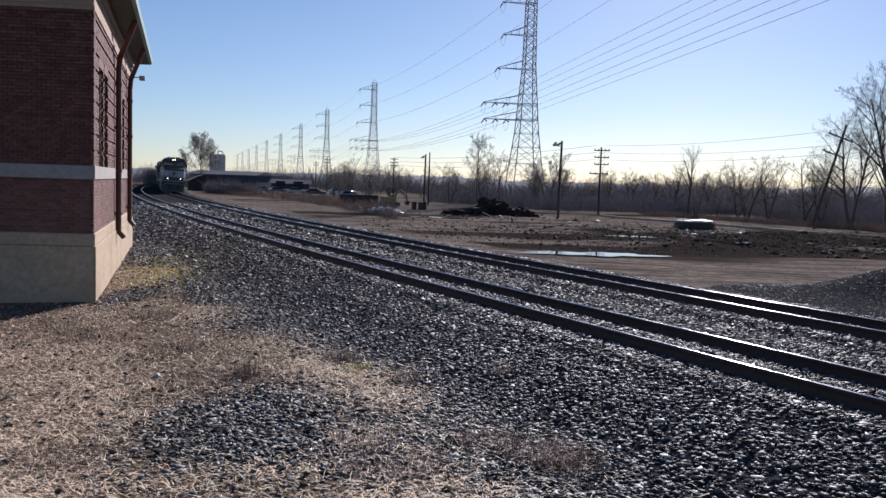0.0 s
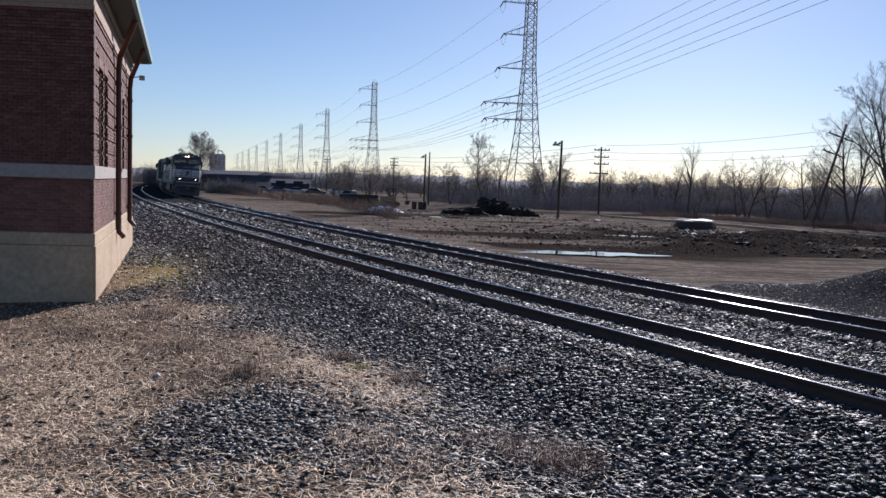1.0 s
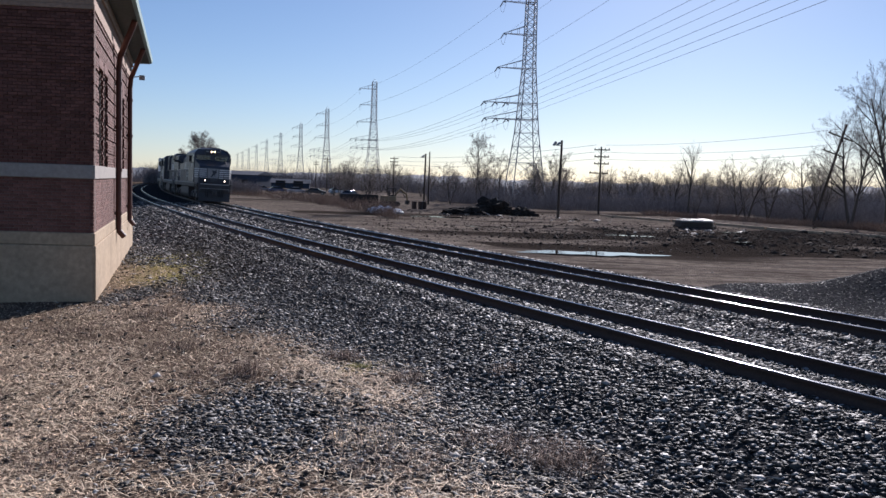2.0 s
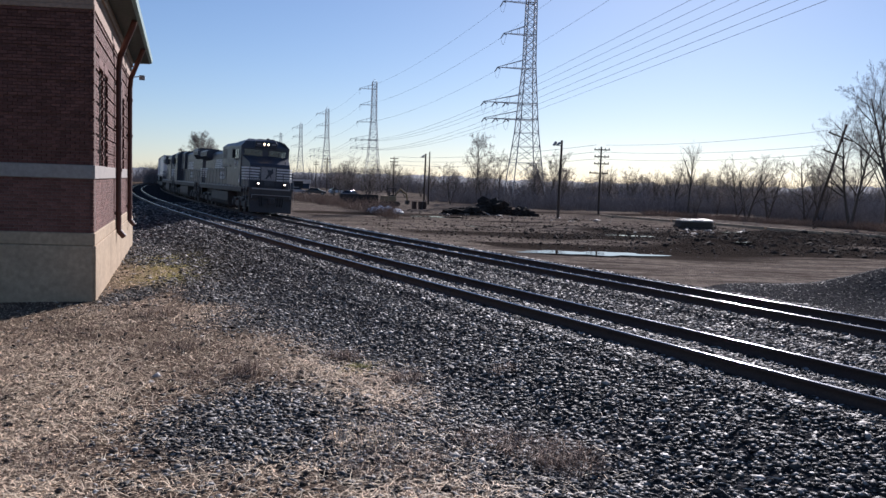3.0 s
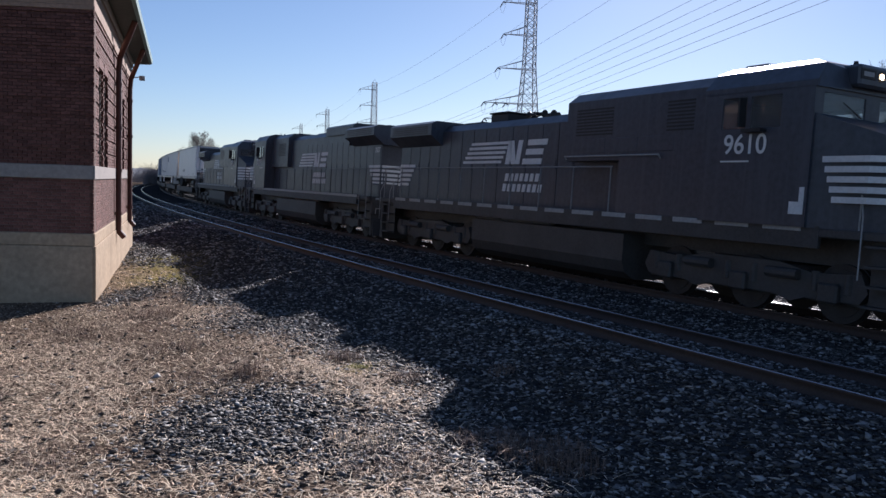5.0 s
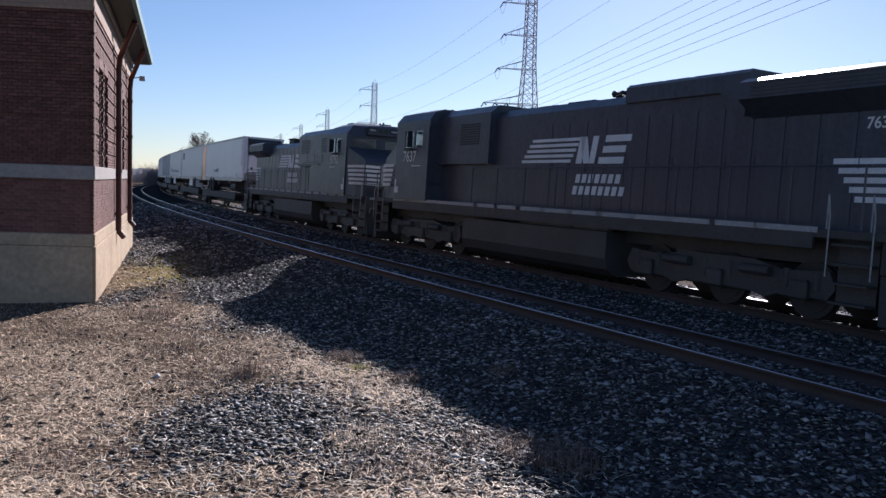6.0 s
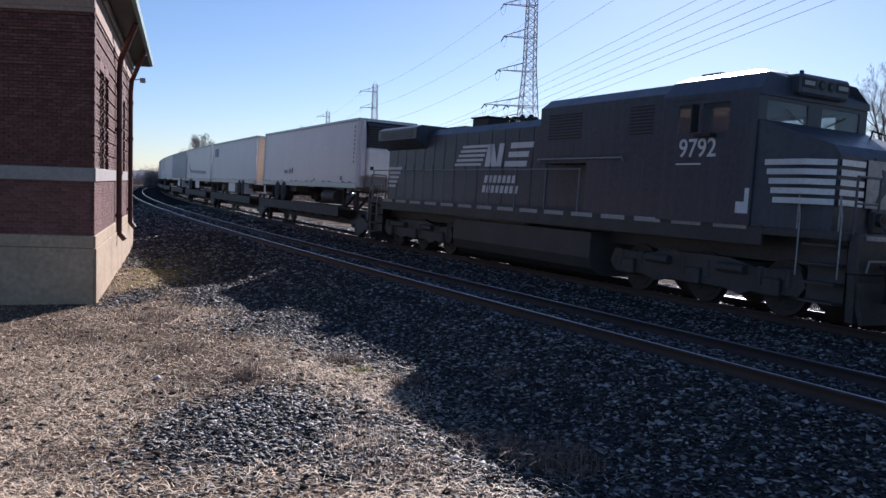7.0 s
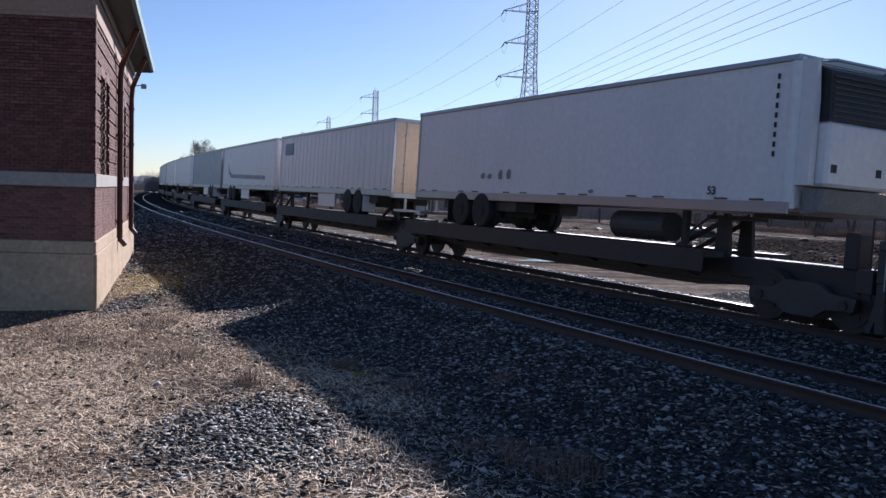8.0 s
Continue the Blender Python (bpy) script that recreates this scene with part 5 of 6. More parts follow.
def build_tower(x, y, turn, fine=1.0):
    t = thing("transmission_tower", "tall galvanised steel lattice transmission tower", "pylon", pose(x, y, -1.0, 0, 0, turn), group="transmission towers")
    k = 0.95 if fine >= 1 else 0.85
    levels = [0, 4.2, 7.8, 10.8, 13.4]
    while levels[-1] < TOWER_TOP - 1.4:
        levels.append(levels[-1] + tower_half(levels[-1]) * 1.5)
    levels.append(TOWER_TOP)
    cs = ((-1, -1), (1, -1), (1, 1), (-1, 1))
    for sx, sy in cs:
        seg = []
        for z0, z1 in zip(levels, levels[1:]):
            h0, h1 = tower_half(z0), tower_half(z1)
            seg.append((sx * h0, sy * h0, z0, sx * h1, sy * h1, z1, 0.11 * k, 0.10 * k))
        tubes("leg", seg, M_GALV, t, 4)
    for i in range(4):
        (ax, ay), (bx, by) = cs[i], cs[(i + 1) % 4]
        seg = []
        for z0, z1 in zip(levels, levels[1:]):
            h0, h1 = tower_half(z0), tower_half(z1)
            r = 0.055 * k
            seg.append((ax * h0, ay * h0, z0, bx * h1, by * h1, z1, r, r))
            seg.append((bx * h0, by * h0, z0, ax * h1, ay * h1, z1, r, r))
            seg.append((ax * h1, ay * h1, z1, bx * h1, by * h1, z1, r, r))
        tagged(tubes("bracing", seg, M_GALV, t, 3), kind="stuff")
    for z, ln, n in ARMS:
        h = tower_half(z)
        seg = []
        for sy in (-1, 1):
            seg.append((h, sy * h, z, -h - ln, 0, z, 0.085 * k, 0.06 * k))
            seg.append((-h, sy * h, z + 1.6, -h - ln, 0, z + 0.05, 0.06 * k, 0.05 * k))
            for q in (0.33, 0.66):
                seg.append((-h - ln * q, sy * h * (1 - q), z, -h - ln * q, sy * h * (1 - q), z + 1.6 * (1 - q), 0.04 * k, 0.04 * k))
        arm = tubes("crossarm", seg, M_GALV, t, 4)
        for j in range(n):
            xi = -h - ln + j * 2.1
            s2 = [(xi, e * 0.1, z - 0.05, xi, e * 1.9, z - 0.55, 0.11 * k, 0.11 * k) for e in (-1, 1)]
            tubes("insulator", s2, M_WIRE, arm, 6)
            pts = [(xi, -1.9 + 3.8 * q / 6, z - 0.55 - 1.5 * (1 - ((q - 3) / 3) ** 2)) for q in range(7)]
            tubes("jumper", [(*a, *b, 0.025, 0.025) for a, b in zip(pts, pts[1:])], M_WIRE, arm, 3)
    seg = [(-0.8, 0, TOWER_TOP, 0, 0, TOWER_TOP + 1.2, 0.06 * k, 0.05 * k), (0.8, 0, TOWER_TOP, 0, 0, TOWER_TOP + 1.2, 0.06 * k, 0.05 * k)]
    tubes("peak", seg, M_GALV, t, 4)
    return t



T1 = (14.9, 157.0)
TOWERS = [T1] + [(-27.0 - 34.4 * i - 2.7 * max(0, i - 2), 308.0 + 121.0 * i) for i in range(9)]
T0 = (T1[0] + 59.6, T1[1] - 301.4)     # the next tower, on higher ground behind the camera
for i, (x, y) in enumerate(TOWERS):
    turn = 15.5 if i else 11.5
    if i == 0:
        build_tower(x, y, turn)
    elif i == 1:
        far_tower = build_tower(x, y, turn, 0.5)
    else:
        copy_thing(far_tower, pose(x, y, -1.0, 0, 0, turn))


def wire_points(a, b, sag, n=14):
    return [(a[0] + (b[0] - a[0]) * q / n, a[1] + (b[1] - a[1]) * q / n, a[2] + (b[2] - a[2]) * q / n - sag * 4 * (q / n) * (1 - q / n)) for q in range(n + 1)]


def arm_points(pos, turn):
    out = []
    c, s = math.cos(radians(turn)), math.sin(radians(turn))
    for z, ln, n in ARMS:
        for j in range(n):
            xi = -tower_half(z) - ln + j * 2.1
            out.append((pos[0] + c * xi, pos[1] + s * xi, z - 1.5))
    return out


def build_wire(name, pts, r, label, category="power line"):
    P = np.array(pts)
    d = np.gradient(P, axis=0)
    u = np.stack([-d[:, 1], d[:, 0], 0 * d[:, 0]], -1)
    u /= np.linalg.norm(u, axis=1, keepdims=True)
    V = np.stack([P + u * r, P + [0, 0, r], P - u * r, P - [0, 0, r]], 1)
    i = np.arange(len(P) * 4).reshape(-1, 4)
    F = np.stack([i[:-1], np.roll(i, -1, 1)[:-1], np.roll(i, -1, 1)[1:], i[1:]], -1).reshape(-1, 4)
    ob = tri_arrays(name, V.reshape(-1, 3), F, M_WIRE)
    return tagged(ob, label, category, group="overhead wires")


for i in range(-1, 4):
    pa, pb = (T0 if i < 0 else TOWERS[i]), TOWERS[i + 1]
    ta, tb = (22.3 if i < 0 else (11.5 if i == 0 else 15.5)), (11.5 if i < 0 else 15.5)
    for a, b in zip(arm_points(pa, ta), arm_points(pb, tb)):
        a = (a[0], a[1], a[2] + (12.0 if i < 0 else 0.0))
        build_wire("power_line", wire_points(a, b, 0.64 if i < 0 else 2.2, 20), 0.020 if i < 0 else 0.024, "thin dark high-voltage conductor between towers")


# ---- poles ----
def build_utility_pole(x, y, height, arms, label, lean=(0, 0), turn=0.0, r=0.15):
    t = thing("utility_pole", label, "utility pole", pose(x, y, ground_at(x, y) - 0.3, lean[0], lean[1], turn), group="utility poles")
    bm = bmesh.new()
    rod(bm, (0, 0, 0), (0, 0, height), r, r * 0.7, seg=10)
    part("pole", bm, M_WOODPOLE, t)
    for z, ln, shift in arms:
        bm = boxes((-ln / 2 + shift, ln / 2 + shift, 0.08, 0.2, z - 0.07, z + 0.07), bevel=0.01)
        rod(bm, (shift - ln * 0.3, 0.14, z), (0, 0.14, z - 0.6), 0.02, seg=5)
        rod(bm, (shift + ln * 0.3, 0.14, z), (0, 0.14, z - 0.6), 0.02, seg=5)
        a = part("crossarm", bm, M_WOODPOLE, t)
        for q in (-0.45, -0.2, 0.2, 0.45):
            bm = bmesh.new()
            rod(bm, (shift + ln * q, 0.14, z + 0.07), (shift + ln * q, 0.14, z + 0.25), 0.06, 0.04, seg=8)
            part("insulator", bm, M_BLACK, a)
    return t


P1, P2 = (20.0, 108.0), (38.9, 88.0)
build_utility_pole(*P1, 9.0, ((8.6, 2.0, 0.1), (7.7, 1.9, 0.1), (6.8, 1.9, 0.1), (5.6, 2.4, -0.2)), "weathered timber utility pole with four crossarms", turn=-12)
build_utility_pole(*P2, 11.6, ((10.2, 3.0, -0.1), (8.3, 2.8, -0.2)), "leaning timber utility pole with two tilted crossarms", lean=(0, 16.5), turn=10, r=0.17)
build_utility_pole(-12.4, 200.0, 9.6, ((9.2, 2.0, 0), (8.4, 2.0, 0), (7.6, 2.0, 0)), "weathered timber utility pole with three crossarms", turn=-10)
build_utility_pole(-2.5, 128.0, 8.4, (), "bare dark timber post beside the lot", r=0.13)
build_utility_pole(-24.6, 212.0, 5.8, (), "slim dark timber post", r=0.12)
build_utility_pole(-35.5, 250.0, 10.5, ((9.8, 2.2, 0), (9.0, 2.2, 0)), "weathered timber utility pole with two crossarms", turn=-10)
build_utility_pole(-46.6, 300.0, 10.5, ((9.8, 2.2, 0), (9.0, 2.2, 0)), "weathered timber utility pole with two crossarms", turn=-10)
for z1, z2 in ((8.0, 9.9), (7.1, 8.3), (6.2, 7.4)):
    build_wire("overhead_wire", wire_points((P1[0] + 0.6, P1[1], z1), (P2[0] + 2.6, P2[1], z2 - 0.4), 0.5), 0.016, "thin dark wire between timber poles")
    build_wire("overhead_wire", wire_points((P2[0] + 2.6, P2[1], z2 - 0.4), (P2[0] + 34, P2[1] - 30, z2 + 1.0), 0.5), 0.016, "thin dark wire between timber poles")
    build_wire("overhead_wire", wire_points((P1[0] - 0.6, P1[1], z1), (-12.4, 200, z1 + 0.5), 0.8), 0.02, "thin dark wire between timber poles")


def build_floodlight_pole(x, y, height, label, heads=2):
    t = thing("floodlight_pole", label, "floodlight", pose(x, y, ground_at(x, y) - 0.2, 0, 0.6, 0))
    bm = bmesh.new()
    rod(bm, (0, 0, 0), (0, 0, height), 0.15, 0.11, seg=12)
    part("pole", bm, M_WOODPOLE, t)
    bm = bmesh.new()
    rod(bm, (0, 0, height - 0.55), (-0.75, 0, height - 0.5), 0.04, seg=8)
    part("bracket", bm, M_GALV, t)
    for k in range(heads):
        bm = bmesh.new()
        m = pose(-0.35 - 0.4 * k, -0.1, height - 0.35, 0, -35 - 20 * k, 0)
        box(bm, -0.24, 0.24, -0.28, 0.28, -0.1, 0.1, 0.04, m)
        h = part("lamp_head", bm, M_GALV, t)
        bm = bmesh.new()
        box(bm, -0.2, 0.2, -0.24, 0.24, -0.13, -0.105, 0, m)
        part("lamp_glass", bm, M_DARKGLASS, h)
    return t


build_floodlight_pole(11.9, 87.0, 8.3, "timber pole with two grey floodlights at its top")
build_floodlight_pole(-3.0, 120.0, 7.6, "timber pole with a grey floodlight at its top", 1)


# ---- trees and scrub ----
def grow_tree(height, spread, seed, kids=(13, 8, 6, 4), trunk=0.015, bare=0.3, lean=0.04, stems=1, wob=0.06):
    """Segments of a bare winter tree: a tapered trunk, limbs that rise from it, branches and fine twigs."""
    rs = np.random.RandomState(seed)
    wood, fine = [], []

    def limb(p, d, length, r, level, first):
        steps = 7 if level == 0 else (4 if level < 3 else 2)
        q, d = np.array(p, float), d / np.linalg.norm(d)
        knots, rr = [(q.copy(), d.copy(), r)], r
        for i in range(steps):
            d2 = d + rs.normal(0, wob * (0.45 if level == 0 else 1 + 0.7 * level), 3) + np.array([0, 0, 0.05 if level else 0.0])
            d = d2 / np.linalg.norm(d2)
            q2 = q + d * length / steps
            r2 = r * (1 - 0.86 * (i + 1) / steps)
            (wood if level < 2 else fine).append((*q, *q2, rr, r2))
            q, rr = q2, r2
            knots.append((q.copy(), d.copy(), rr))
        if level >= len(kids):
            return
        for k in range(kids[level]):
            f = first + (0.97 - first) * (k + rs.uniform(0, 1)) / kids[level]
            i = min(int(f * steps), steps - 1)
            u = f * steps - i
            p0 = knots[i][0] * (1 - u) + knots[i + 1][0] * u
            dd, r0 = knots[i][1], knots[i][2] * (1 - u) + knots[i + 1][2] * u
            side = rs.normal(0, 1, 3)
            side -= dd * side.dot(dd)
            side /= np.linalg.norm(side) + 1e-9
            ang = rs.uniform(0.5, 1.0) * spread
            nd = dd * math.cos(ang) + side * math.sin(ang)
            nd[2] += 0.16
            ln = length * (0.62 if level == 0 else 0.58) * (1.08 - 0.62 * f) * rs.uniform(0.7, 1.15)
            limb(p0, nd, ln, max(min(r0 * 0.62, r * 0.45), 0.006), level + 1, 0.18)

    for k in range(stems):
        sp = 0.0 if stems == 1 else 0.22
        d0 = np.array([rs.normal(0, lean) + sp * (1 if k % 2 else -1), rs.normal(0, lean), 1.0])
        limb((0, 0, -0.2), d0, height * rs.uniform(0.85, 1.0), height * trunk, 0, bare)
    return np.array(wood), np.array(fine)


def build_tree(x, y, height, spread, seed, label, group="bare trees", **kw):
    wood, fine = grow_tree(height, spread, seed, **kw)
    f = height / max(wood[:, 5].max(), fine[:, 5].max())
    wood[:, :6] *= f
    fine[:, :6] *= f
    least = max(math.hypot(x, y), 60) * 0.00005
    fine[:, 6:] = np.maximum(fine[:, 6:] * 0.7, least)
    t = thing("tree", label, "tree", pose(x, y, ground_at(x, y) - 0.05), group=group)
    tubes("trunk", wood, M_BARK, t, 6)
    tubes("crown", fine, M_TWIG, t, 3)
    return t


build_tree(41.9, 77.5, 17.6, 0.95, 5, "tall bare deciduous tree with spreading crown", kids=(15, 10, 8, 5), stems=2, bare=0.3, trunk=0.015, wob=0.08)
build_tree(41.0, 84.0, 12.6, 0.95, 9, "bare deciduous tree with thin drooping branches", stems=2, bare=0.3)
build_tree(44.5, 84.0, 13.0, 0.75, 14, "bare deciduous tree at the edge of scrub")
build_tree(43.0, 95.0, 8.0, 0.8, 15, "small bare tree at the edge of scrub", stems=2)
build_tree(35.6, 121.5, 10.9, 0.6, 21, "thin bare tree with a few short limbs", kids=(13, 7, 4), bare=0.4, trunk=0.019)
build_tree(5.7, 150.0, 13.0, 1.1, 33, "bare spreading tree beside the pylon", kids=(14, 9, 7, 4), bare=0.3, wob=0.09)
build_tree(9.6, 148.0, 10.0, 1.05, 34, "bare spreading tree beside the pylon", wob=0.09)
build_tree(18.5, 150.0, 10.2, 1.05, 35, "bare spreading tree beside the pylon", stems=2, wob=0.09)
build_tree(22.5, 160.0, 7.5, 0.8, 36, "small bare tree in the scrub")
build_tree(-75.5, 258.0, 17.5, 1.0, 43, "large bare round-crowned tree beyond the curve", bare=0.22, kids=(24, 12, 8, 4), wob=0.08, trunk=0.013)
build_tree(-84.0, 270.0, 12.0, 0.85, 42, "bare tree beyond the curve")
rs_t = np.random.RandomState(8)
mid_trees = [build_tree(0, 150, 7.4, 1.05, 60 + i, "bare tree in the winter scrub", group="scrub trees", kids=(11, 7, 5), bare=0.15, stems=2, wob=0.11) for i in range(6)]
for i in range(190):
    px = rs_t.uniform(-0.14, 0.64)
    d = rs_t.uniform(125, 330) if px < 0.3 else rs_t.uniform(98, 230)
    x, y = px * d, d
    m = pose(x, y, ground_at(x, y) - 0.05, 0, 0, rs_t.uniform(0, 360))
    o = mid_trees[i] if i < 6 else copy_thing(mid_trees[i % 6], m)
    f = rs_t.uniform(0.45, 1.2) * (1.0 if d < 200 else 1.3)
    o.matrix_basis = m @ Matrix.Diagonal((f * 1.15, f * 1.15, f * rs_t.uniform(0.8, 1.1), 1))


def build_scrub(name, n, place, h0, h1, seed, mat, label, stems=7, r=0.012):
    """Countless bare stems: each bush is a spray of thin upright twigs."""
    rs = np.random.RandomState(seed)
    x, y = place(rs, n)
    z = ground_z(x, y) - 0.05
    d = np.hypot(x, y)
    segs = []
    for k in range(stems):
        h = rs.uniform(h0, h1, n) * rs.uniform(0.4, 1.0, n) * np.clip(0.75 + 0.6 * bumps(x * 0.25, y * 0.12, seed), 0.35, 1.3)
        bx, by = x + rs.normal(0, 0.35, n), y + rs.normal(0, 0.35, n)
        lx, ly = rs.normal(0, 0.38, n) * h, rs.normal(0, 0.3, n) * h
        mx, my = bx + lx * 0.4 + rs.normal(0, 0.05, n), by + ly * 0.4
        rr = np.maximum(r, d * 0.00008)
        segs.append(np.stack([bx, by, z, mx, my, z + h * 0.55, rr * 1.3, rr], -1))
        segs.append(np.stack([mx, my, z + h * 0.55, bx + lx, by + ly, z + h, rr, rr * 0.5], -1))
        segs.append(np.stack([mx, my, z + h * 0.5, mx + rs.normal(0, 0.3, n), my + rs.normal(0, 0.3, n), z + h * 0.85, rr * 0.8, rr * 0.4], -1))
    ob = tubes(name, np.concatenate(segs), mat, None, 3)
    return tagged(ob, label, "scrub", kind="stuff")


def band(lo, hi, near_f, far_f):
    def place(rs, n):
        px = rs.uniform(lo, hi, n)
        d = near_f(px) + (far_f(px) - near_f(px)) * rs.uniform(0, 1, n) ** 1.5
        return px * d, d
    return place


# thicket, woods and bushes carry their haze in the twig colour
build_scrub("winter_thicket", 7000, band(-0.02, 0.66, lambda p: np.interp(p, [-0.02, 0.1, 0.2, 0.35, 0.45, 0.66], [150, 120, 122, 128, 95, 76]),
                                        lambda p: np.interp(p, [-0.02, 0.2, 0.66], [330, 260, 180])), 0.8, 4.4, 2, M_BRUSH_HAZED, "dense bare winter thicket beyond the lot")
build_scrub("far_woods", 5200, band(-0.42, 0.75, lambda p: np.interp(p, [-0.2, 0.05], [330, 230]), lambda p: np.interp(p, [-0.2, 0.05], [640, 460])), 3.0, 10.5, 3, M_BRUSH_HAZED, "distant leafless woods, greyed for haze", r=0.03)
build_scrub("lineside_weeds", 620, band(-0.26, -0.06, lambda p: np.interp(p, [-0.26, -0.06], [150, 70]), lambda p: np.interp(p, [-0.26, -0.06], [215, 105])), 0.5, 1.5, 4, M_REED,
            "russet dry weeds along the lot")
build_scrub("verge_weeds", 1100, band(0.24, 0.62, lambda p: np.interp(p, [0.24, 0.62], [108, 66]), lambda p: np.interp(p, [0.24, 0.62], [116, 76])), 0.4, 1.2, 6, M_REED,
            "russet dry weeds along the low kerb")
build_scrub("lineside_bushes", 420, band(-0.285, -0.225, lambda p: 158 + 0 * p, lambda p: 186 + 0 * p), 1.2, 3.4, 17, M_BRUSH_HAZED, "dense bare bushes beside the dark shed", stems=10, r=0.02)
build_scrub("curve_bushes", 800, band(-0.36, -0.305, lambda p: 235 + 0 * p, lambda p: 300 + 0 * p), 4.0, 8.5, 7, M_BRUSH_HAZED, "bare bushes beyond the curve", r=0.03)


def build_hills():
    """Low wooded ridge far off; its blue-grey colour stands in for haze."""
    rs = np.random.RandomState(12)
    n = 700
    V, F = [], []
    for ring, (d, base) in enumerate(((700, 0), (1000, 1), (1500, 2))):
        az = np.linspace(-0.75, 0.95, n)
        prof = 5 + ring * 4.5 + 2.0 * np.sin(az * 9 + ring) + 1.5 * np.sin(az * 23 + 2 * ring) + rs.uniform(-0.9, 0.9, n) + 0.8 * np.sin(az * 140)
        prof = prof + 7 * np.exp(-((az - 0.45) / 0.12) ** 2) * (ring == 1)
        o = len(V)
        for i in range(n):
            x, y = math.sin(az[i]) * d, math.cos(az[i]) * d
            V += [(x * 0.9, y * 0.9, -2), (x, y, prof[i]), (x * 1.2, y * 1.2, -3)]
        for i in range(n - 1):
            a, b = o + i * 3, o + i * 3 + 3
            F += [(a, b, b + 1, a + 1), (a + 1, b + 1, b + 2, a + 2)]
    ob = arrays("backdrop_hills", V, F, material("far winter woodland, haze blue", (0.12, 0.135, 0.165), 0.95, scale=0.05, vary=0.3, bump=0.0), None)
    return tagged(ob, "low wooded ridge on the skyline, tinted blue-grey for haze", "hills", kind="structure")


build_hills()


# ---- the lot beyond the tracks ----
def lumpy(bm, x, y, z, rx, ry, rz, seed, rough=0.25, sub=3):
    rs = random.Random(seed)
    off = Vector((rs.uniform(-50, 50), rs.uniform(-50, 50), 0))
    r = bmesh.ops.create_icosphere(bm, subdivisions=sub, radius=1.0)
    for v in r["verts"]:
        n = noise.noise(v.co * 1.7 + off) + 0.5 * noise.noise(v.co * 4.1 + off) + 0.3 * noise.noise(v.co * 9.0 + off)
        p = v.co * (1 + rough * n)
        v.co = Vector((x + p.x * rx, y + p.y * ry, z + max(p.z, -0.25) * rz))
    return r["verts"]


M_SPOIL = material("dark damp spoil", (0.06, 0.05, 0.043), 0.95, scale=3, vary=0.4, stain=0.4, bump=0.6, bump_scale=12, spec=0.08, island=0.6)
M_TARP = material("white plastic sheeting", (0.72, 0.72, 0.72), 0.4, scale=2, vary=0.1, stain=0.3)
M_WATER = glass_material("still muddy water", (0.03, 0.027, 0.024), 0.04)
M_YELLOW = material("faded digger paint", (0.30, 0.23, 0.14), 0.85, scale=2, stain=0.5, spec=0.1)
M_BLUEROOF = material("blue-grey sheet roofing", (0.06, 0.075, 0.105), 0.85, scale=0.5, spec=0.1)
M_SHED = material("dark weathered shed boards", (0.035, 0.033, 0.033), 0.85, scale=1)
M_SILO = material("grey concrete silo", (0.50, 0.46, 0.42), 0.85, scale=0.3)
M_BOARD = material("grey weathered boards", (0.40, 0.37, 0.34), 0.7, scale=2, stretch=(1, 8, 8))


def build_puddle(x, y, rx, ry, z, seed):
    rs = random.Random(seed)
    bm = bmesh.new()
    vs = []
    for k in range(48):
        a = 2 * math.pi * k / 48
        f = 1 + 0.2 * math.sin(2 * a + seed) + 0.17 * math.sin(5 * a + 2 * seed) + 0.1 * math.sin(9 * a + seed) + 0.07 * rs.uniform(-1, 1)
        vs.append(bm.verts.new((x + rx * f * math.cos(a), y + ry * f * math.sin(a), z)))
    bm.faces.new(vs)
    ob = part("puddle", bm, M_WATER)
    return tagged(ob, "shallow muddy puddle reflecting bright sky", "puddle", group="puddles", kind="structure")


build_puddle(7.1, 40.0, 2.9, 1.25, -0.825, 1)
for x, y, rx, ry, sd in ((-0.3, 78.0, 2.2, 1.2, 2), (12.6, 55.5, 1.5, 0.5, 3), (17.5, 49.0, 0.9, 0.35, 5), (3.4, 62.0, 1.6, 0.4, 6), (20.5, 58.0, 1.1, 0.35, 8), (26.0, 63.0, 1.6, 0.4, 9)):
    build_puddle(x, y, rx, ry, ground_at(x, y) + 0.05, sd)


def build_earth_mound(x, y, rx, ry, h, seed, label="dark heap of dug earth and rubble"):
    bm = bmesh.new()
    lumpy(bm, x, y, ground_at(x, y), rx, ry, h, seed, 0.6, 4)
    ob = part("earth_mound", bm, M_SPOIL, smooth=False)
    return tagged(ob, label, "earth heap", group="earth heaps")


build_earth_mound(5.2, 92.0, 2.2, 1.6, 1.45, 3)
build_earth_mound(2.4, 88.0, 2.0, 1.2, 0.7, 4)
build_earth_mound(8.4, 90.0, 1.4, 1.0, 0.8, 5)

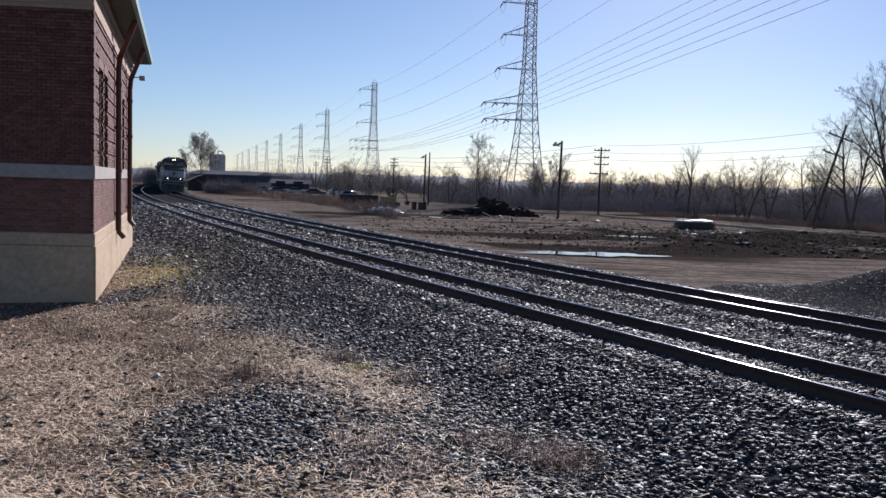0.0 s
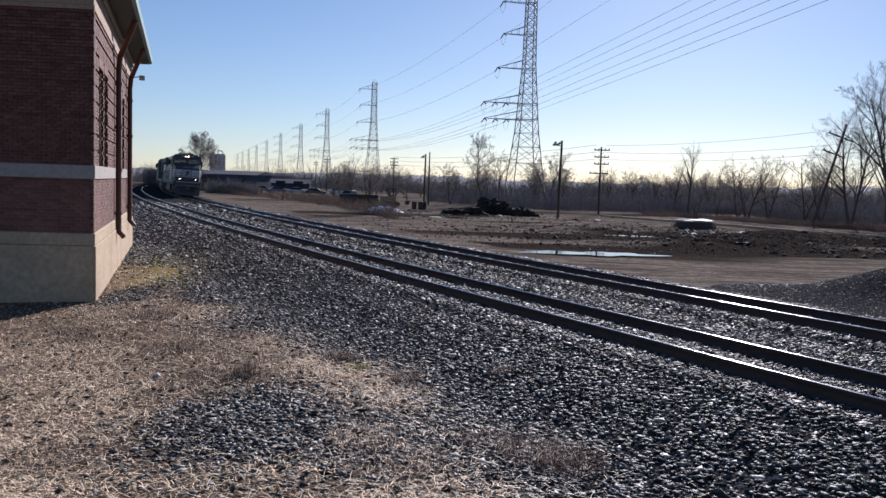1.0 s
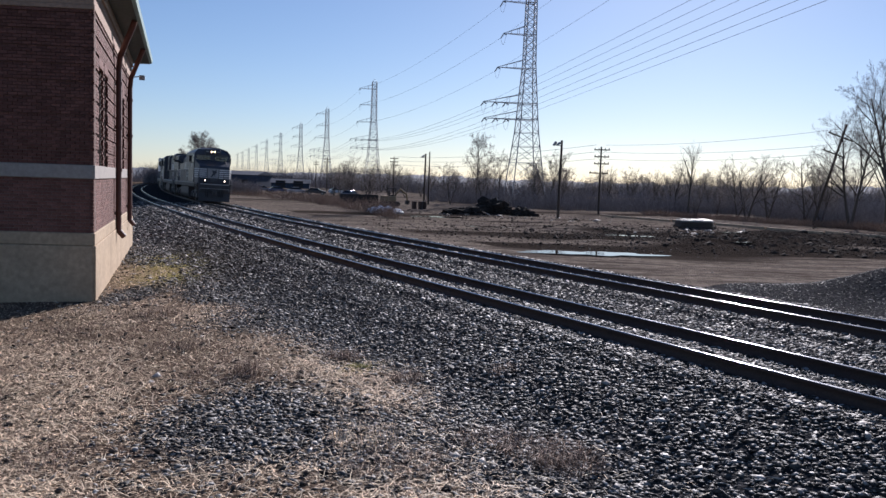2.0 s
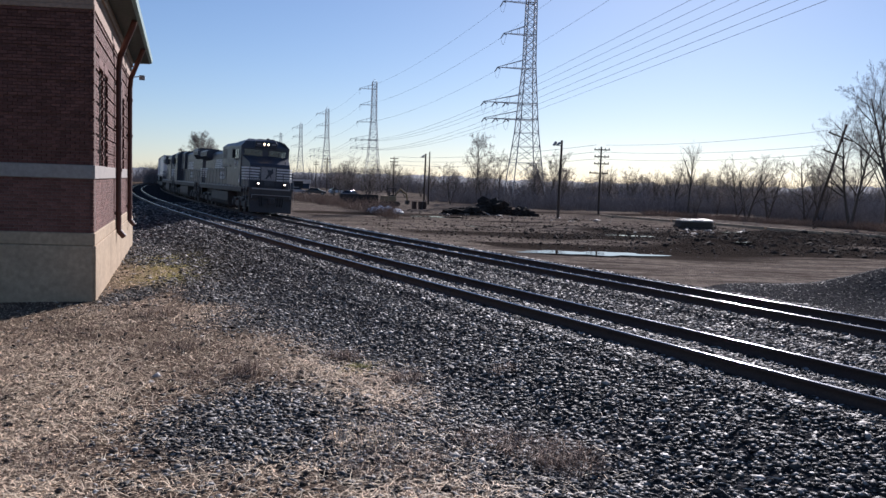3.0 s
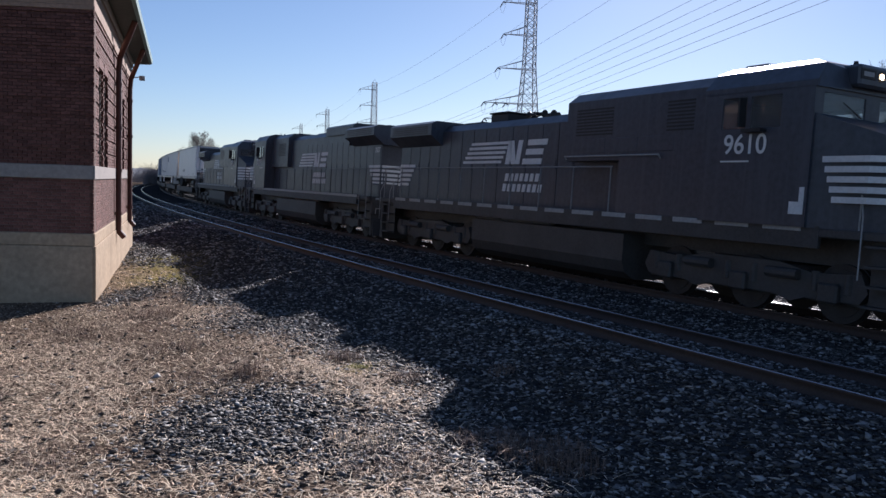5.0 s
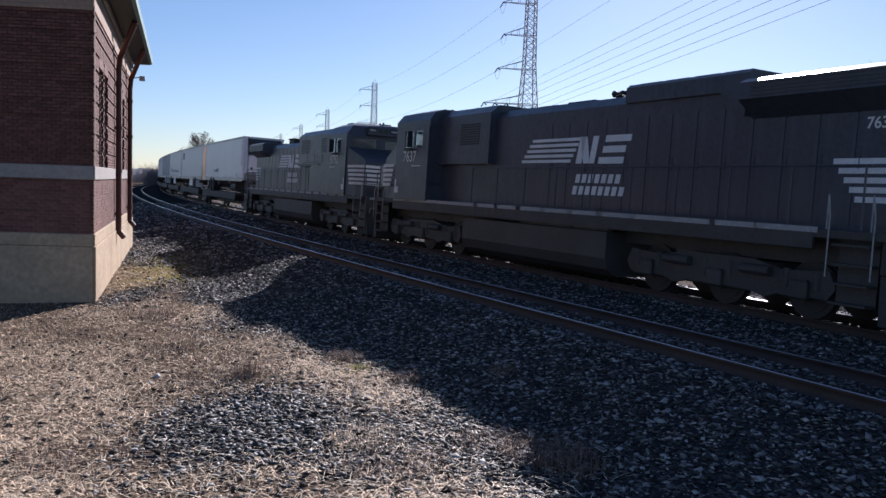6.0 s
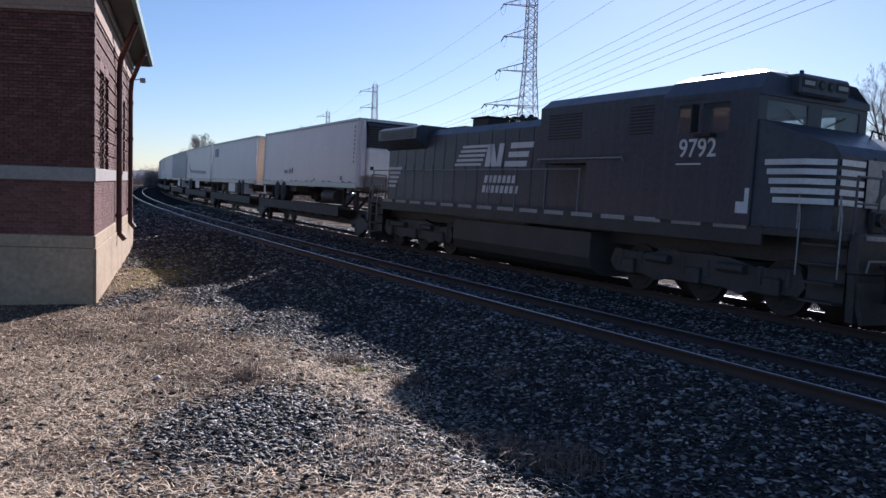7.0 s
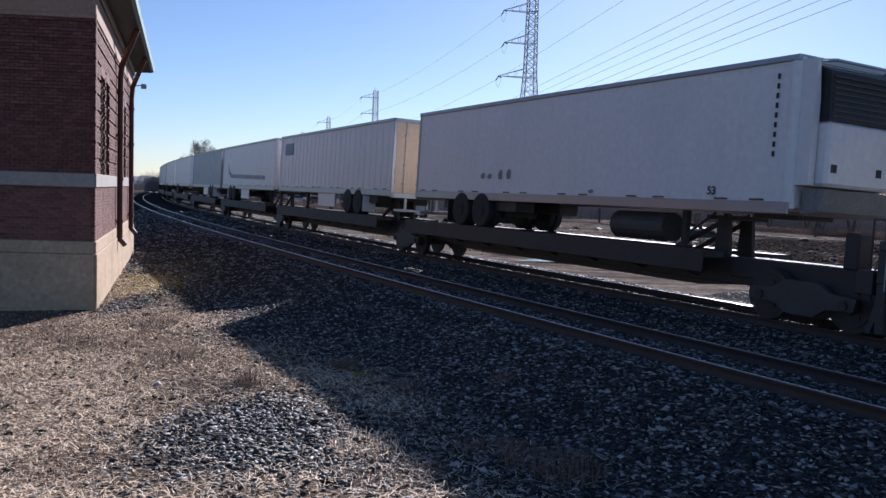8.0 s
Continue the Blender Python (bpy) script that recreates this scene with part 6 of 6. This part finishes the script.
def build_rubble():
    """Small clods and broken stone scattered over the lot."""
    rs = np.random.RandomState(31)
    n = 42000
    px = rs.uniform(-0.1, 0.6, n)
    d = rs.uniform(42, 100, n)
    x, y = px * d, d
    s, lat = line_coords(x, y)
    w = np.exp(-(((x - 20) / 15) ** 2 + ((y - 57) / 13) ** 2)) + 0.6 * np.exp(-(((x - 4) / 6) ** 2 + ((y - 90) / 8) ** 2)) + 0.04
    keep = (rs.uniform(0, 1, n) < w) & (lat > SPACING + 7)
    x, y = x[keep], y[keep]
    z = ground_z(x, y)
    for mx, my, rx, ry, h in ((5.2, 92.0, 2.2, 1.6, 1.45), (2.4, 88.0, 2.0, 1.2, 0.7), (8.4, 90.0, 1.4, 1.0, 0.8)):
        a, q = rs.uniform(0, 6.283, 500), np.sqrt(rs.uniform(0, 1.0, 500))
        hx, hy = mx + rx * q * np.cos(a), my + ry * q * np.sin(a)
        x, y, z = np.append(x, hx), np.append(y, hy), np.append(z, ground_z(hx, hy) + h * np.sqrt(1 - q * q))
    V, F = stone_arrays(x, y, z, (0.03 + 0.09 * rs.uniform(0, 1, len(x)) ** 2) * (1 + 2.4 * rs.uniform(0, 1, len(x)) ** 9), rs)
    ob = tri_arrays("rubble", V, F, M_SPOIL)
    return tagged(ob, "dark clods and broken stone on churned earth", "rubble", kind="stuff")


OCTA_V = np.array([(1, 0, 0), (-1, 0, 0), (0, 1, 0), (0, -1, 0), (0, 0, 1), (0, 0, -1)], float)
OCTA_F = np.array([(0, 2, 4), (2, 1, 4), (1, 3, 4), (3, 0, 4), (2, 0, 5), (1, 2, 5), (3, 1, 5), (0, 3, 5)])


def stone_arrays(x, y, z, size, rs, flat=0.7):
    """Angular stones: jittered, skewed octahedra, each turned at random."""
    n = len(x)
    v = OCTA_V[None] * (1 + rs.uniform(-0.35, 0.35, (n, 6, 1))) + rs.uniform(-0.28, 0.28, (n, 6, 3))
    v[:, :, 0] *= rs.uniform(0.8, 1.75, (n, 1))
    v[:, :, 1] *= rs.uniform(0.55, 1.1, (n, 1))
    v[:, :, 2] *= flat
    a, b = rs.uniform(0, 6.283, n), rs.normal(0, 0.45, n)
    ca, sa, cb, sb = np.cos(a)[:, None], np.sin(a)[:, None], np.cos(b)[:, None], np.sin(b)[:, None]
    y1, z1 = v[:, :, 1] * cb - v[:, :, 2] * sb, v[:, :, 1] * sb + v[:, :, 2] * cb
    x1 = v[:, :, 0]
    x2, y2 = x1 * ca - y1 * sa, x1 * sa + y1 * ca
    P = np.stack([x2, y2, z1], -1) * (size[:, None, None] * 0.62) + np.stack([x, y, z + size * 0.12], -1)[:, None]
    return P.reshape(-1, 3), (np.arange(n)[:, None, None] * 6 + OCTA_F[None]).reshape(-1, 3)


build_rubble()


def build_scraps():
    """Pale plastic, board and slab scraps lying about the heaps."""
    rs = np.random.RandomState(77)
    cx, cy = np.array([1.5, 6.0, 9.5, 13.0, 22.5, 18.0]), np.array([86.0, 89.0, 92.0, 84.0, 66.0, 60.0])
    k = rs.randint(0, 6, 150)
    x, y = cx[k] + rs.normal(0, 2.2, 150), cy[k] + rs.normal(0, 2.4, 150)
    V, F = stone_arrays(x, y, ground_z(x, y) + 0.03, 0.08 + 0.3 * rs.uniform(0, 1, 150) ** 3, rs, 0.3)
    return tagged(tri_arrays("debris_scraps", V, F, M_BOARD), "pale scraps of board and plastic on churned earth", "debris", kind="stuff")


build_scraps()


def build_white_pile():
    t = thing("plastic_sheet_pile", "crumpled white plastic sheeting in a heap", "plastic sheeting", pose(-6.2, 84.5, ground_at(-6.2, 84.5)))
    for k, (x, rx, h) in enumerate(((-0.9, 0.8, 0.55), (0.1, 1.0, 0.75), (1.1, 0.8, 0.4))):
        bm = bmesh.new()
        lumpy(bm, x, 0.2 * k, 0, rx, 0.7, h, 70 + k, 0.45)
        part("sheet", bm, M_TARP, t)


build_white_pile()


def build_board_stack():
    t = thing("board_stack", "stack of pale boards on the churned earth", "board stack", pose(21.4, 71.0, ground_at(21.4, 71.0) - 0.02, 0, 0, 6))
    for k in range(5):
        bm = boxes((-1.55 + 0.06 * k, 1.55 - 0.05 * k, -0.9, 0.9, 0.12 * k, 0.12 * k + 0.10), bevel=0.01)
        part("board", bm, M_WOODPOLE if k < 4 else M_BOARD, t)
    for k in range(3):
        bm = boxes((-1.4 + k, -0.7 + k, -0.85, 0.6, 0.6, 0.66))
        part("sheet", bm, M_BOARD, t, at=pose(0, 0, 0, 2 * k, 3 - 2 * k, 5 * k))


build_board_stack()


def build_digger():
    x, y = -7.4, 112.0
    t = thing("tracked_digger", "small faded tan tracked digger parked on the lot", "digger", pose(x, y, ground_at(x, y), 0, 0, 20))
    for sd in (-1, 1):
        bm = bmesh.new()
        prism(bm, [(-1.2, 0.15), (-0.95, 0), (0.95, 0), (1.2, 0.15), (1.2, 0.45), (0.95, 0.6), (-0.95, 0.6), (-1.2, 0.45)], sd * 0.75 - 0.2, sd * 0.75 + 0.2)
        part("track", bm, M_TYRE, t)
    part("house", boxes((-1.1, 0.7, -0.8, 0.8, 0.65, 1.35), bevel=0.08), M_YELLOW, t)
    bm = bmesh.new()
    for xx in (-0.3, 0.6):
        for yy in (-0.75, 0.1):
            rod(bm, (xx, yy, 1.3), (xx, yy, 2.3), 0.05, seg=6)
    box(bm, -0.4, 0.7, -0.85, 0.2, 2.3, 2.4, 0.03)
    part("cab", bm, M_BLACK, t)
    part("operator_seat", boxes((-0.2, 0.3, -0.6, -0.05, 1.3, 1.5), (-0.25, -0.12, -0.6, -0.05, 1.5, 2.0), bevel=0.03), M_BLACK, t)
    bm = bmesh.new()
    pipe(bm, [(0.6, 0.4, 1.1), (1.6, 0.4, 2.3), (2.5, 0.4, 1.6), (2.6, 0.4, 0.7)], 0.12, 8)
    part("boom", bm, M_YELLOW, t)
    bm = bmesh.new()
    prism(bm, [(2.4, 0.75), (2.85, 0.75), (2.75, 0.2), (2.35, 0.3)], 0.05, 0.75)
    part("bucket", bm, M_BLACK, t)


build_digger()


def build_skip():
    x, y = -11.9, 116.0
    t = thing("skip_container", "dark steel open-top skip container", "skip", pose(x, y, ground_at(x, y), 0, 0, 5))
    bm = bmesh.new()
    box(bm, -2.6, 2.6, -1.1, 1.1, 0.15, 0.25)
    for sd in (-1, 1):
        box(bm, -2.6, 2.6, sd * 1.1 - 0.04, sd * 1.1 + 0.04, 0.15, 1.3)
        box(bm, sd * 2.6 - 0.04, sd * 2.6 + 0.04, -1.06, 1.06, 0.15, 1.3)
    part("body", bm, M_SHED, t)
    for k in range(6):
        part("rib", boxes((-2.3 + 0.92 * k, -2.2 + 0.92 * k, -1.2, -1.14, 0.0, 1.3)), M_SHED, t)


build_skip()
for k, (x, y) in enumerate(((-3.7, 102), (-2.9, 101.5), (-2.5, 102.4))):
    t = thing("steel_drum", "dark rusty steel drum standing on end", "drum", pose(x, y, ground_at(x, y) - 0.02), group="steel drums")
    bm = bmesh.new()
    rod(bm, (0, 0, 0), (0, 0, 0.95), 0.3, seg=20)
    part("shell", bm, M_RAIL, t)
    for z in (0.3, 0.62, 0.93):
        bm = bmesh.new()
        rod(bm, (0, 0, z), (0, 0, z + 0.04), 0.325, seg=20)
        part("hoop", bm, M_RAIL, t)


def build_car(x, y, turn, colour, label):
    t = thing("parked_car", label, "car", pose(x, y, ground_at(x, y), 0, 0, turn), group="parked cars")
    mat = material(label[:20], colour, 0.3, scale=2, vary=0.05, bump=0)
    bm = bmesh.new()
    prism(bm, [(-2.2, 0.35), (2.2, 0.35), (2.25, 0.75), (1.2, 0.95), (-1.9, 1.0), (-2.25, 0.85)], -0.88, 0.88)
    part("body", bm, mat, t)
    bm = bmesh.new()
    vs = prism(bm, [(-1.8, 0.98), (1.15, 0.95), (0.4, 1.42), (-1.2, 1.45)], -0.82, 0.82)
    for v in vs:
        if v.co.z > 1.2:
            v.co.y *= 0.82
    part("glasshouse", bm, M_DARKGLASS, t)
    part("roof", boxes((-1.2, 0.4, -0.66, 0.66, 1.44, 1.48), bevel=0.015), mat, t)
    for xx in (-1.4, 1.4):
        for yy in (-0.8, 0.8):
            bm = bmesh.new()
            rod(bm, (xx, yy - 0.1, 0.33), (xx, yy + 0.1, 0.33), 0.33, seg=18)
            w = part("wheel", bm, M_TYRE, t)
            bm = bmesh.new()
            rod(bm, (xx, yy - 0.11, 0.33), (xx, yy + 0.11, 0.33), 0.19, seg=14)
            part("rim", bm, M_ALU, w)


for x, y, a, c, lb in ((-33, 186, 10, (0.5, 0.5, 0.52), "silver parked saloon car on the far lot"), (-38, 190, 15, (0.08, 0.1, 0.18), "dark blue parked saloon car on the far lot"),
                       (-28, 181, 5, (0.05, 0.05, 0.05), "black parked saloon car on the far lot"), (-25, 195, 12, (0.6, 0.6, 0.6), "white parked saloon car on the far lot"),
                       (-43, 196, 20, (0.2, 0.2, 0.22), "grey parked saloon car on the far lot"), (-17, 150, 70, (0.04, 0.04, 0.05), "black parked saloon car beside the skip")):
    build_car(x, y, a, c, lb)


def build_shed():
    x, y = -53.5, 186.0
    t = thing("shed", "dark low curved-roof shed beside the line", "shed", pose(x, y, ground_at(x, y) - 0.1, 0, 0, 20))
    arc = [(-4.0 + 8.0 * k / 12, 2.2 + 1.5 * math.sin(math.pi * k / 12)) for k in range(13)]
    bm = bmesh.new()
    prism(bm, [(-3.7, 0.0), (3.7, 0.0)] + [(a * 0.93, b - 0.1) for a, b in arc[::-1]], -2.5, 2.5)
    part("wall", bm, M_SHED, t)
    bm = bmesh.new()
    prism(bm, arc + [(a, b - 0.09) for a, b in arc[::-1]], -2.8, 2.8)
    part("roof", bm, M_SHED, t)
    part("door", boxes((-0.9, 0.9, -2.56, -2.505, 0, 2.1)), M_WOODPOLE, t)


build_shed()


def build_silo():
    x, y = -111.0, 406.0
    t = thing("silo_block", "grey concrete silo block with a rooftop hoist", "silo", pose(x, y, -1.0, 0, 0, 12))
    for k in range(3):
        bm = bmesh.new()
        rod(bm, (-2.3 + 2.3 * k, 0, 0), (-2.3 + 2.3 * k, 0, 14.2), 1.5, seg=20)
        part("silo", bm, M_SILO, t)
    part("head_house", boxes((-3.6, 3.4, -1.4, 1.4, 13.6, 14.6), bevel=0.05), M_SILO, t)
    bm = bmesh.new()
    pipe(bm, [(0.2, 0, 14.5), (0.2, 0, 16.2), (2.2, 0, 16.0), (2.6, 0, 14.6)], 0.25, 8)
    part("hoist", bm, M_GALV, t)


build_silo()


def build_warehouse(x, y, turn, w, d, h, label, group="warehouses"):
    t = thing("warehouse", label, "warehouse", pose(x, y, -1.0, 0, 0, turn), group=group)
    part("wall", boxes((-w / 2, w / 2, -d / 2, d / 2, 0, h)), M_BLUEROOF, t)
    bm = bmesh.new()
    prism(bm, [(-d / 2 - 0.4, h), (0, h + 1.4), (d / 2 + 0.4, h)], -w / 2 - 0.4, w / 2 + 0.4, "x")
    part("roof", bm, M_BLUEROOF, t)
    for k in range(int(w / 6)):
        part("loading_door", boxes((-w / 2 + 1.5 + 6 * k, -w / 2 + 4.8 + 6 * k, -d / 2 - 0.06, -d / 2 - 0.004, 0, 2.8)), M_SHED, t)


build_warehouse(-77, 300, -12, 26, 14, 4.4, "long low blue-grey warehouse behind the lot")
build_warehouse(-95, 420, 8, 36, 16, 5.0, "blue-grey sheet-metal warehouse behind the lot")


build_warehouse(-54, 292, 8, 13, 9, 2.0, "low dark sheet-metal warehouse beside the parked cars")


def build_barrier(name, a, b, z, h, w, mat, label):
    a, b = Vector(a), Vector(b)
    n = max(2, int((b - a).length / 6))
    t = thing(name, label, "barrier", kind="structure")
    for k in range(n):
        p, q = a.lerp(b, k / n), a.lerp(b, (k + 0.97) / n)
        d = q - p
        ang = math.degrees(math.atan2(d.y, d.x))
        zz = ground_at((p.x + q.x) / 2, (p.y + q.y) / 2) if z is None else z
        part("rail", boxes((0, d.length, -w / 2, w / 2, 0, h), bevel=0.01), mat, t, at=pose(p.x, p.y, zz, 0, 0, ang))
    return t


build_barrier("low_kerb", (18.6, 99.0), (37.5, 58.0), None, 0.22, 0.25, M_CONCRETE, "low pale kerb along the lot's edge")
build_barrier("road_barrier", (30.0, 175.0), (62.0, 178.0), 0.0, 0.7, 0.4, M_CONCRETE, "long pale road barrier beyond the scrub")


# ---- broken stone and dead grass near the camera ----
def spread(rs, d0, d1, density, falloff):
    """Random ground points beside the line, dense in the foreground and thinning with distance and to the sides."""
    xs, ys = [], []
    d = d0
    while d < d1:
        step = max(0.5, d * 0.06)
        den = density * min(1.0, (falloff / d) ** 2)
        n = int(den * d * step * 2.4)
        a = rs.uniform(-1.2, 1.2, n)
        r = rs.uniform(d, d + step, n)
        keep = rs.uniform(0, 1, n) < 1.12 - np.clip((np.abs(a) - 0.5) / 0.2, 0, 1)
        xs.append((np.sin(a) * r)[keep])
        ys.append((np.cos(a) * r)[keep])
        d += step
    return np.concatenate(xs), np.concatenate(ys)


def build_ballast():
    rs = np.random.RandomState(5)
    x, y = spread(rs, 3.0, 75.0, 640.0, 12.5)
    keep = rs.uniform(0, 1, len(x)) < ballast_mask(x, y) ** 1.3 + 0.02
    x, y = x[keep], y[keep]
    d = np.hypot(x, y)
    s, lat = line_coords(x, y)
    rail_gap = np.minimum(np.abs(np.abs(lat) - GAUGE / 2), np.abs(np.abs(lat - SPACING) - GAUGE / 2))
    keep = (rail_gap > 0.11) & (lat < SPACING + 20)
    x, y, d = x[keep], y[keep], d[keep]
    size = (0.018 + 0.062 * rs.uniform(0, 1, len(x)) ** 1.7) * np.maximum(1.0, d / 18) ** 0.8
    size = np.where(line_coords(x, y)[1] > SPACING + 3.5, size * 0.5, size)
    V, F = stone_arrays(x, y, ground_z(x, y), size, rs, 0.3)
    ob = tri_arrays("ballast_stones", V, F, M_STONES)
    return tagged(ob, "loose angular grey ballast stones", "ballast", kind="stuff")


build_ballast()


def blade_arrays(x, y, z, length, width, rise, rs):
    """Bent blades: two quads each, lying or standing by their rise."""
    n = len(x)
    a = rs.uniform(0, 6.283, n)
    dx, dy = np.cos(a), np.sin(a)
    px, py = -dy, dx
    h1, h2 = length * np.sin(rise) * 0.6, length * np.sin(rise * rs.uniform(0.2, 0.9, n))
    l1, l2 = length * np.cos(rise) * 0.5, length * np.cos(rise * 0.5)
    w = width / 2
    V = np.empty((n, 6, 3))
    for k, (l, h, f) in enumerate(((0 * length, 0 * length, 1.0), (l1, h1, 0.8), (l2, h2, 0.3))):
        for j, sg in enumerate((-1, 1)):
            V[:, 2 * k + j, 0] = x + dx * l + px * w * f * sg
            V[:, 2 * k + j, 1] = y + dy * l + py * w * f * sg
            V[:, 2 * k + j, 2] = z + h + 0.004
    F = np.arange(n)[:, None, None] * 6 + np.array([[0, 2, 3, 1], [2, 4, 5, 3]])[None]
    return V.reshape(-1, 3), F.reshape(-1, 4)


def build_straw():
    rs = np.random.RandomState(6)
    x, y = spread(rs, 3.0, 46.0, 1200.0, 10.0)
    s, lat = line_coords(x, y)
    clump = 0.24 + 1.05 * np.clip(1.8 * bumps(x * 2.6, y * 2.6, 21) + 0.9 * bumps(x * 7.0, y * 7.0, 23) + 0.5, 0, 1)
    keep = (rs.uniform(0, 1, len(x)) < (1 - ballast_mask(x, y)) ** 1.5 * clump + 0.012 + 0.07 * (lat < -4.2)) & (lat < -2.6)
    x, y = x[keep], y[keep]
    d = np.hypot(x, y)
    n = len(x)
    V, F = blade_arrays(x, y, ground_z(x, y), rs.uniform(0.03, 0.13, n), rs.uniform(0.004, 0.009, n) * np.maximum(1, d / 13), np.abs(rs.normal(0.12, 0.22, n)), rs)
    ob = tri_arrays("straw_grass", V, F, M_STRAW)
    return tagged(ob, "matted dead straw-coloured grass", "grass", kind="stuff")


build_straw()


def build_clods():
    """Dark crumbs of soil and leaf litter lying in the dead grass."""
    rs = np.random.RandomState(26)
    x, y = spread(rs, 4.0, 32.0, 9.0, 14.0)
    keep = (rs.uniform(0, 1, len(x)) < 1.1 - ballast_mask(x, y)) & (line_coords(x, y)[1] < -3.2)
    x, y = x[keep], y[keep]
    V, F = stone_arrays(x, y, ground_z(x, y) + 0.01, 0.025 + 0.08 * rs.uniform(0, 1, len(x)) ** 3, rs, 0.5)
    return tagged(tri_arrays("soil_clods", V, F, M_SPOIL), "dark crumbs of soil in dead grass", "soil", kind="stuff")


build_clods()


def build_stems():
    rs = np.random.RandomState(16)
    x, y = spread(rs, 4.0, 30.0, 70.0, 12.0)
    s, lat = line_coords(x, y)
    keep = (rs.uniform(0, 1, len(x)) < (1 - ballast_mask(x, y)) + 0.12 * (lat < -3.6)) & (lat < -3.0)
    x, y = x[keep], y[keep]
    n = len(x)
    V, F = blade_arrays(x, y, ground_z(x, y) + 0.02, rs.uniform(0.06, 0.26, n), rs.uniform(0.005, 0.010, n), np.abs(rs.normal(0.15, 0.2, n)), rs)
    ob = tri_arrays("grass_stems", V, F, M_STEM)
    return tagged(ob, "long bleached grass stems lying loose", "grass", kind="stuff")


build_stems()


def build_tuft(x, y, r, h, n, seed, mat, label, category="weeds", up=1.1):
    rs = np.random.RandomState(seed)
    a, q = rs.uniform(0, 6.283, n), np.sqrt(rs.uniform(0, 1, n)) * r
    px, py = x + np.cos(a) * q, y + np.sin(a) * q
    V, F = blade_arrays(px, py, ground_z(px, py), rs.uniform(0.4, 1.0, n) * h, rs.uniform(0.004, 0.008, n), np.abs(rs.normal(up, 0.3, n)), rs)
    ob = tri_arrays("weed_tuft", V, F, mat)
    return tagged(ob, label, category, kind="stuff")


for i, (x, y, r, h, n) in enumerate(((-1.55, 13.3, 0.32, 0.22, 320), (-2.85, 12.2, 0.22, 0.42, 170), (1.15, 8.7, 0.5, 0.26, 420), (1.35, 8.35, 0.4, 0.22, 300), (-6.0, 17.2, 0.5, 0.35, 260),
                                     (-0.45, 11.9, 0.25, 0.2, 160), (0.9, 11.8, 0.2, 0.2, 120), (-6.8, 15.5, 0.5, 0.22, 200), (-4.6, 14.0, 0.5, 0.2, 240), (-3.3, 12.0, 0.5, 0.14, 320),
                                     (-2.4, 11.9, 0.5, 0.14, 300), (-0.8, 9.2, 0.45, 0.16, 320), (-0.4, 8.4, 0.5, 0.16, 320), (-4.1, 8.6, 0.5, 0.16, 300), (0.55, 9.2, 0.4, 0.2, 240))):
    build_tuft(x, y, r, h, n, 300 + i, M_REED if i != 11 else M_STRAW, "tuft of russet dry weeds among stones" if i < 8 else "flattened tuft of dry grass")
for i, (x, y, r, h, n) in enumerate(((-1.25, 12.65, 0.16, 0.08, 300), (-7.9, 23.6, 0.9, 0.04, 420), (-8.7, 26.2, 0.9, 0.04, 380))):
    build_tuft(x, y, r, h, n, 340 + i, M_MOSS, "low patch of yellow-green grass beside the wall", "grass", 0.8)


# ---- movement ----
def rolling_pose(s, turned):
    x, y, h = on_track(s, SPACING)
    tilt = math.atan2(CANT, GAUGE)
    m = Matrix.Translation((float(x), float(y), float(rail_z(s)))) @ Matrix.Rotation(h - math.pi / 2, 4, "Z") @ Matrix.Rotation(-tilt, 4, "X")
    return m @ Matrix.Rotation(math.pi, 4, "Z") if turned else m


def motions():
    for ob, off, turned in MOVERS:
        walk(ob, [(i * 0.25, rolling_pose(S_FRONT - V_TRAIN * i * 0.25 + off, turned)) for i in range(33)])
    for ob, x, r, way_ in SPINNERS:
        w = way_ * V_TRAIN / r / FPS
        walk(ob, [(i / FPS, Matrix.Translation((x, 0, r)) @ Matrix.Rotation(i * w, 4, "Y")) for i in range(8 * FPS + 1)])


motions()
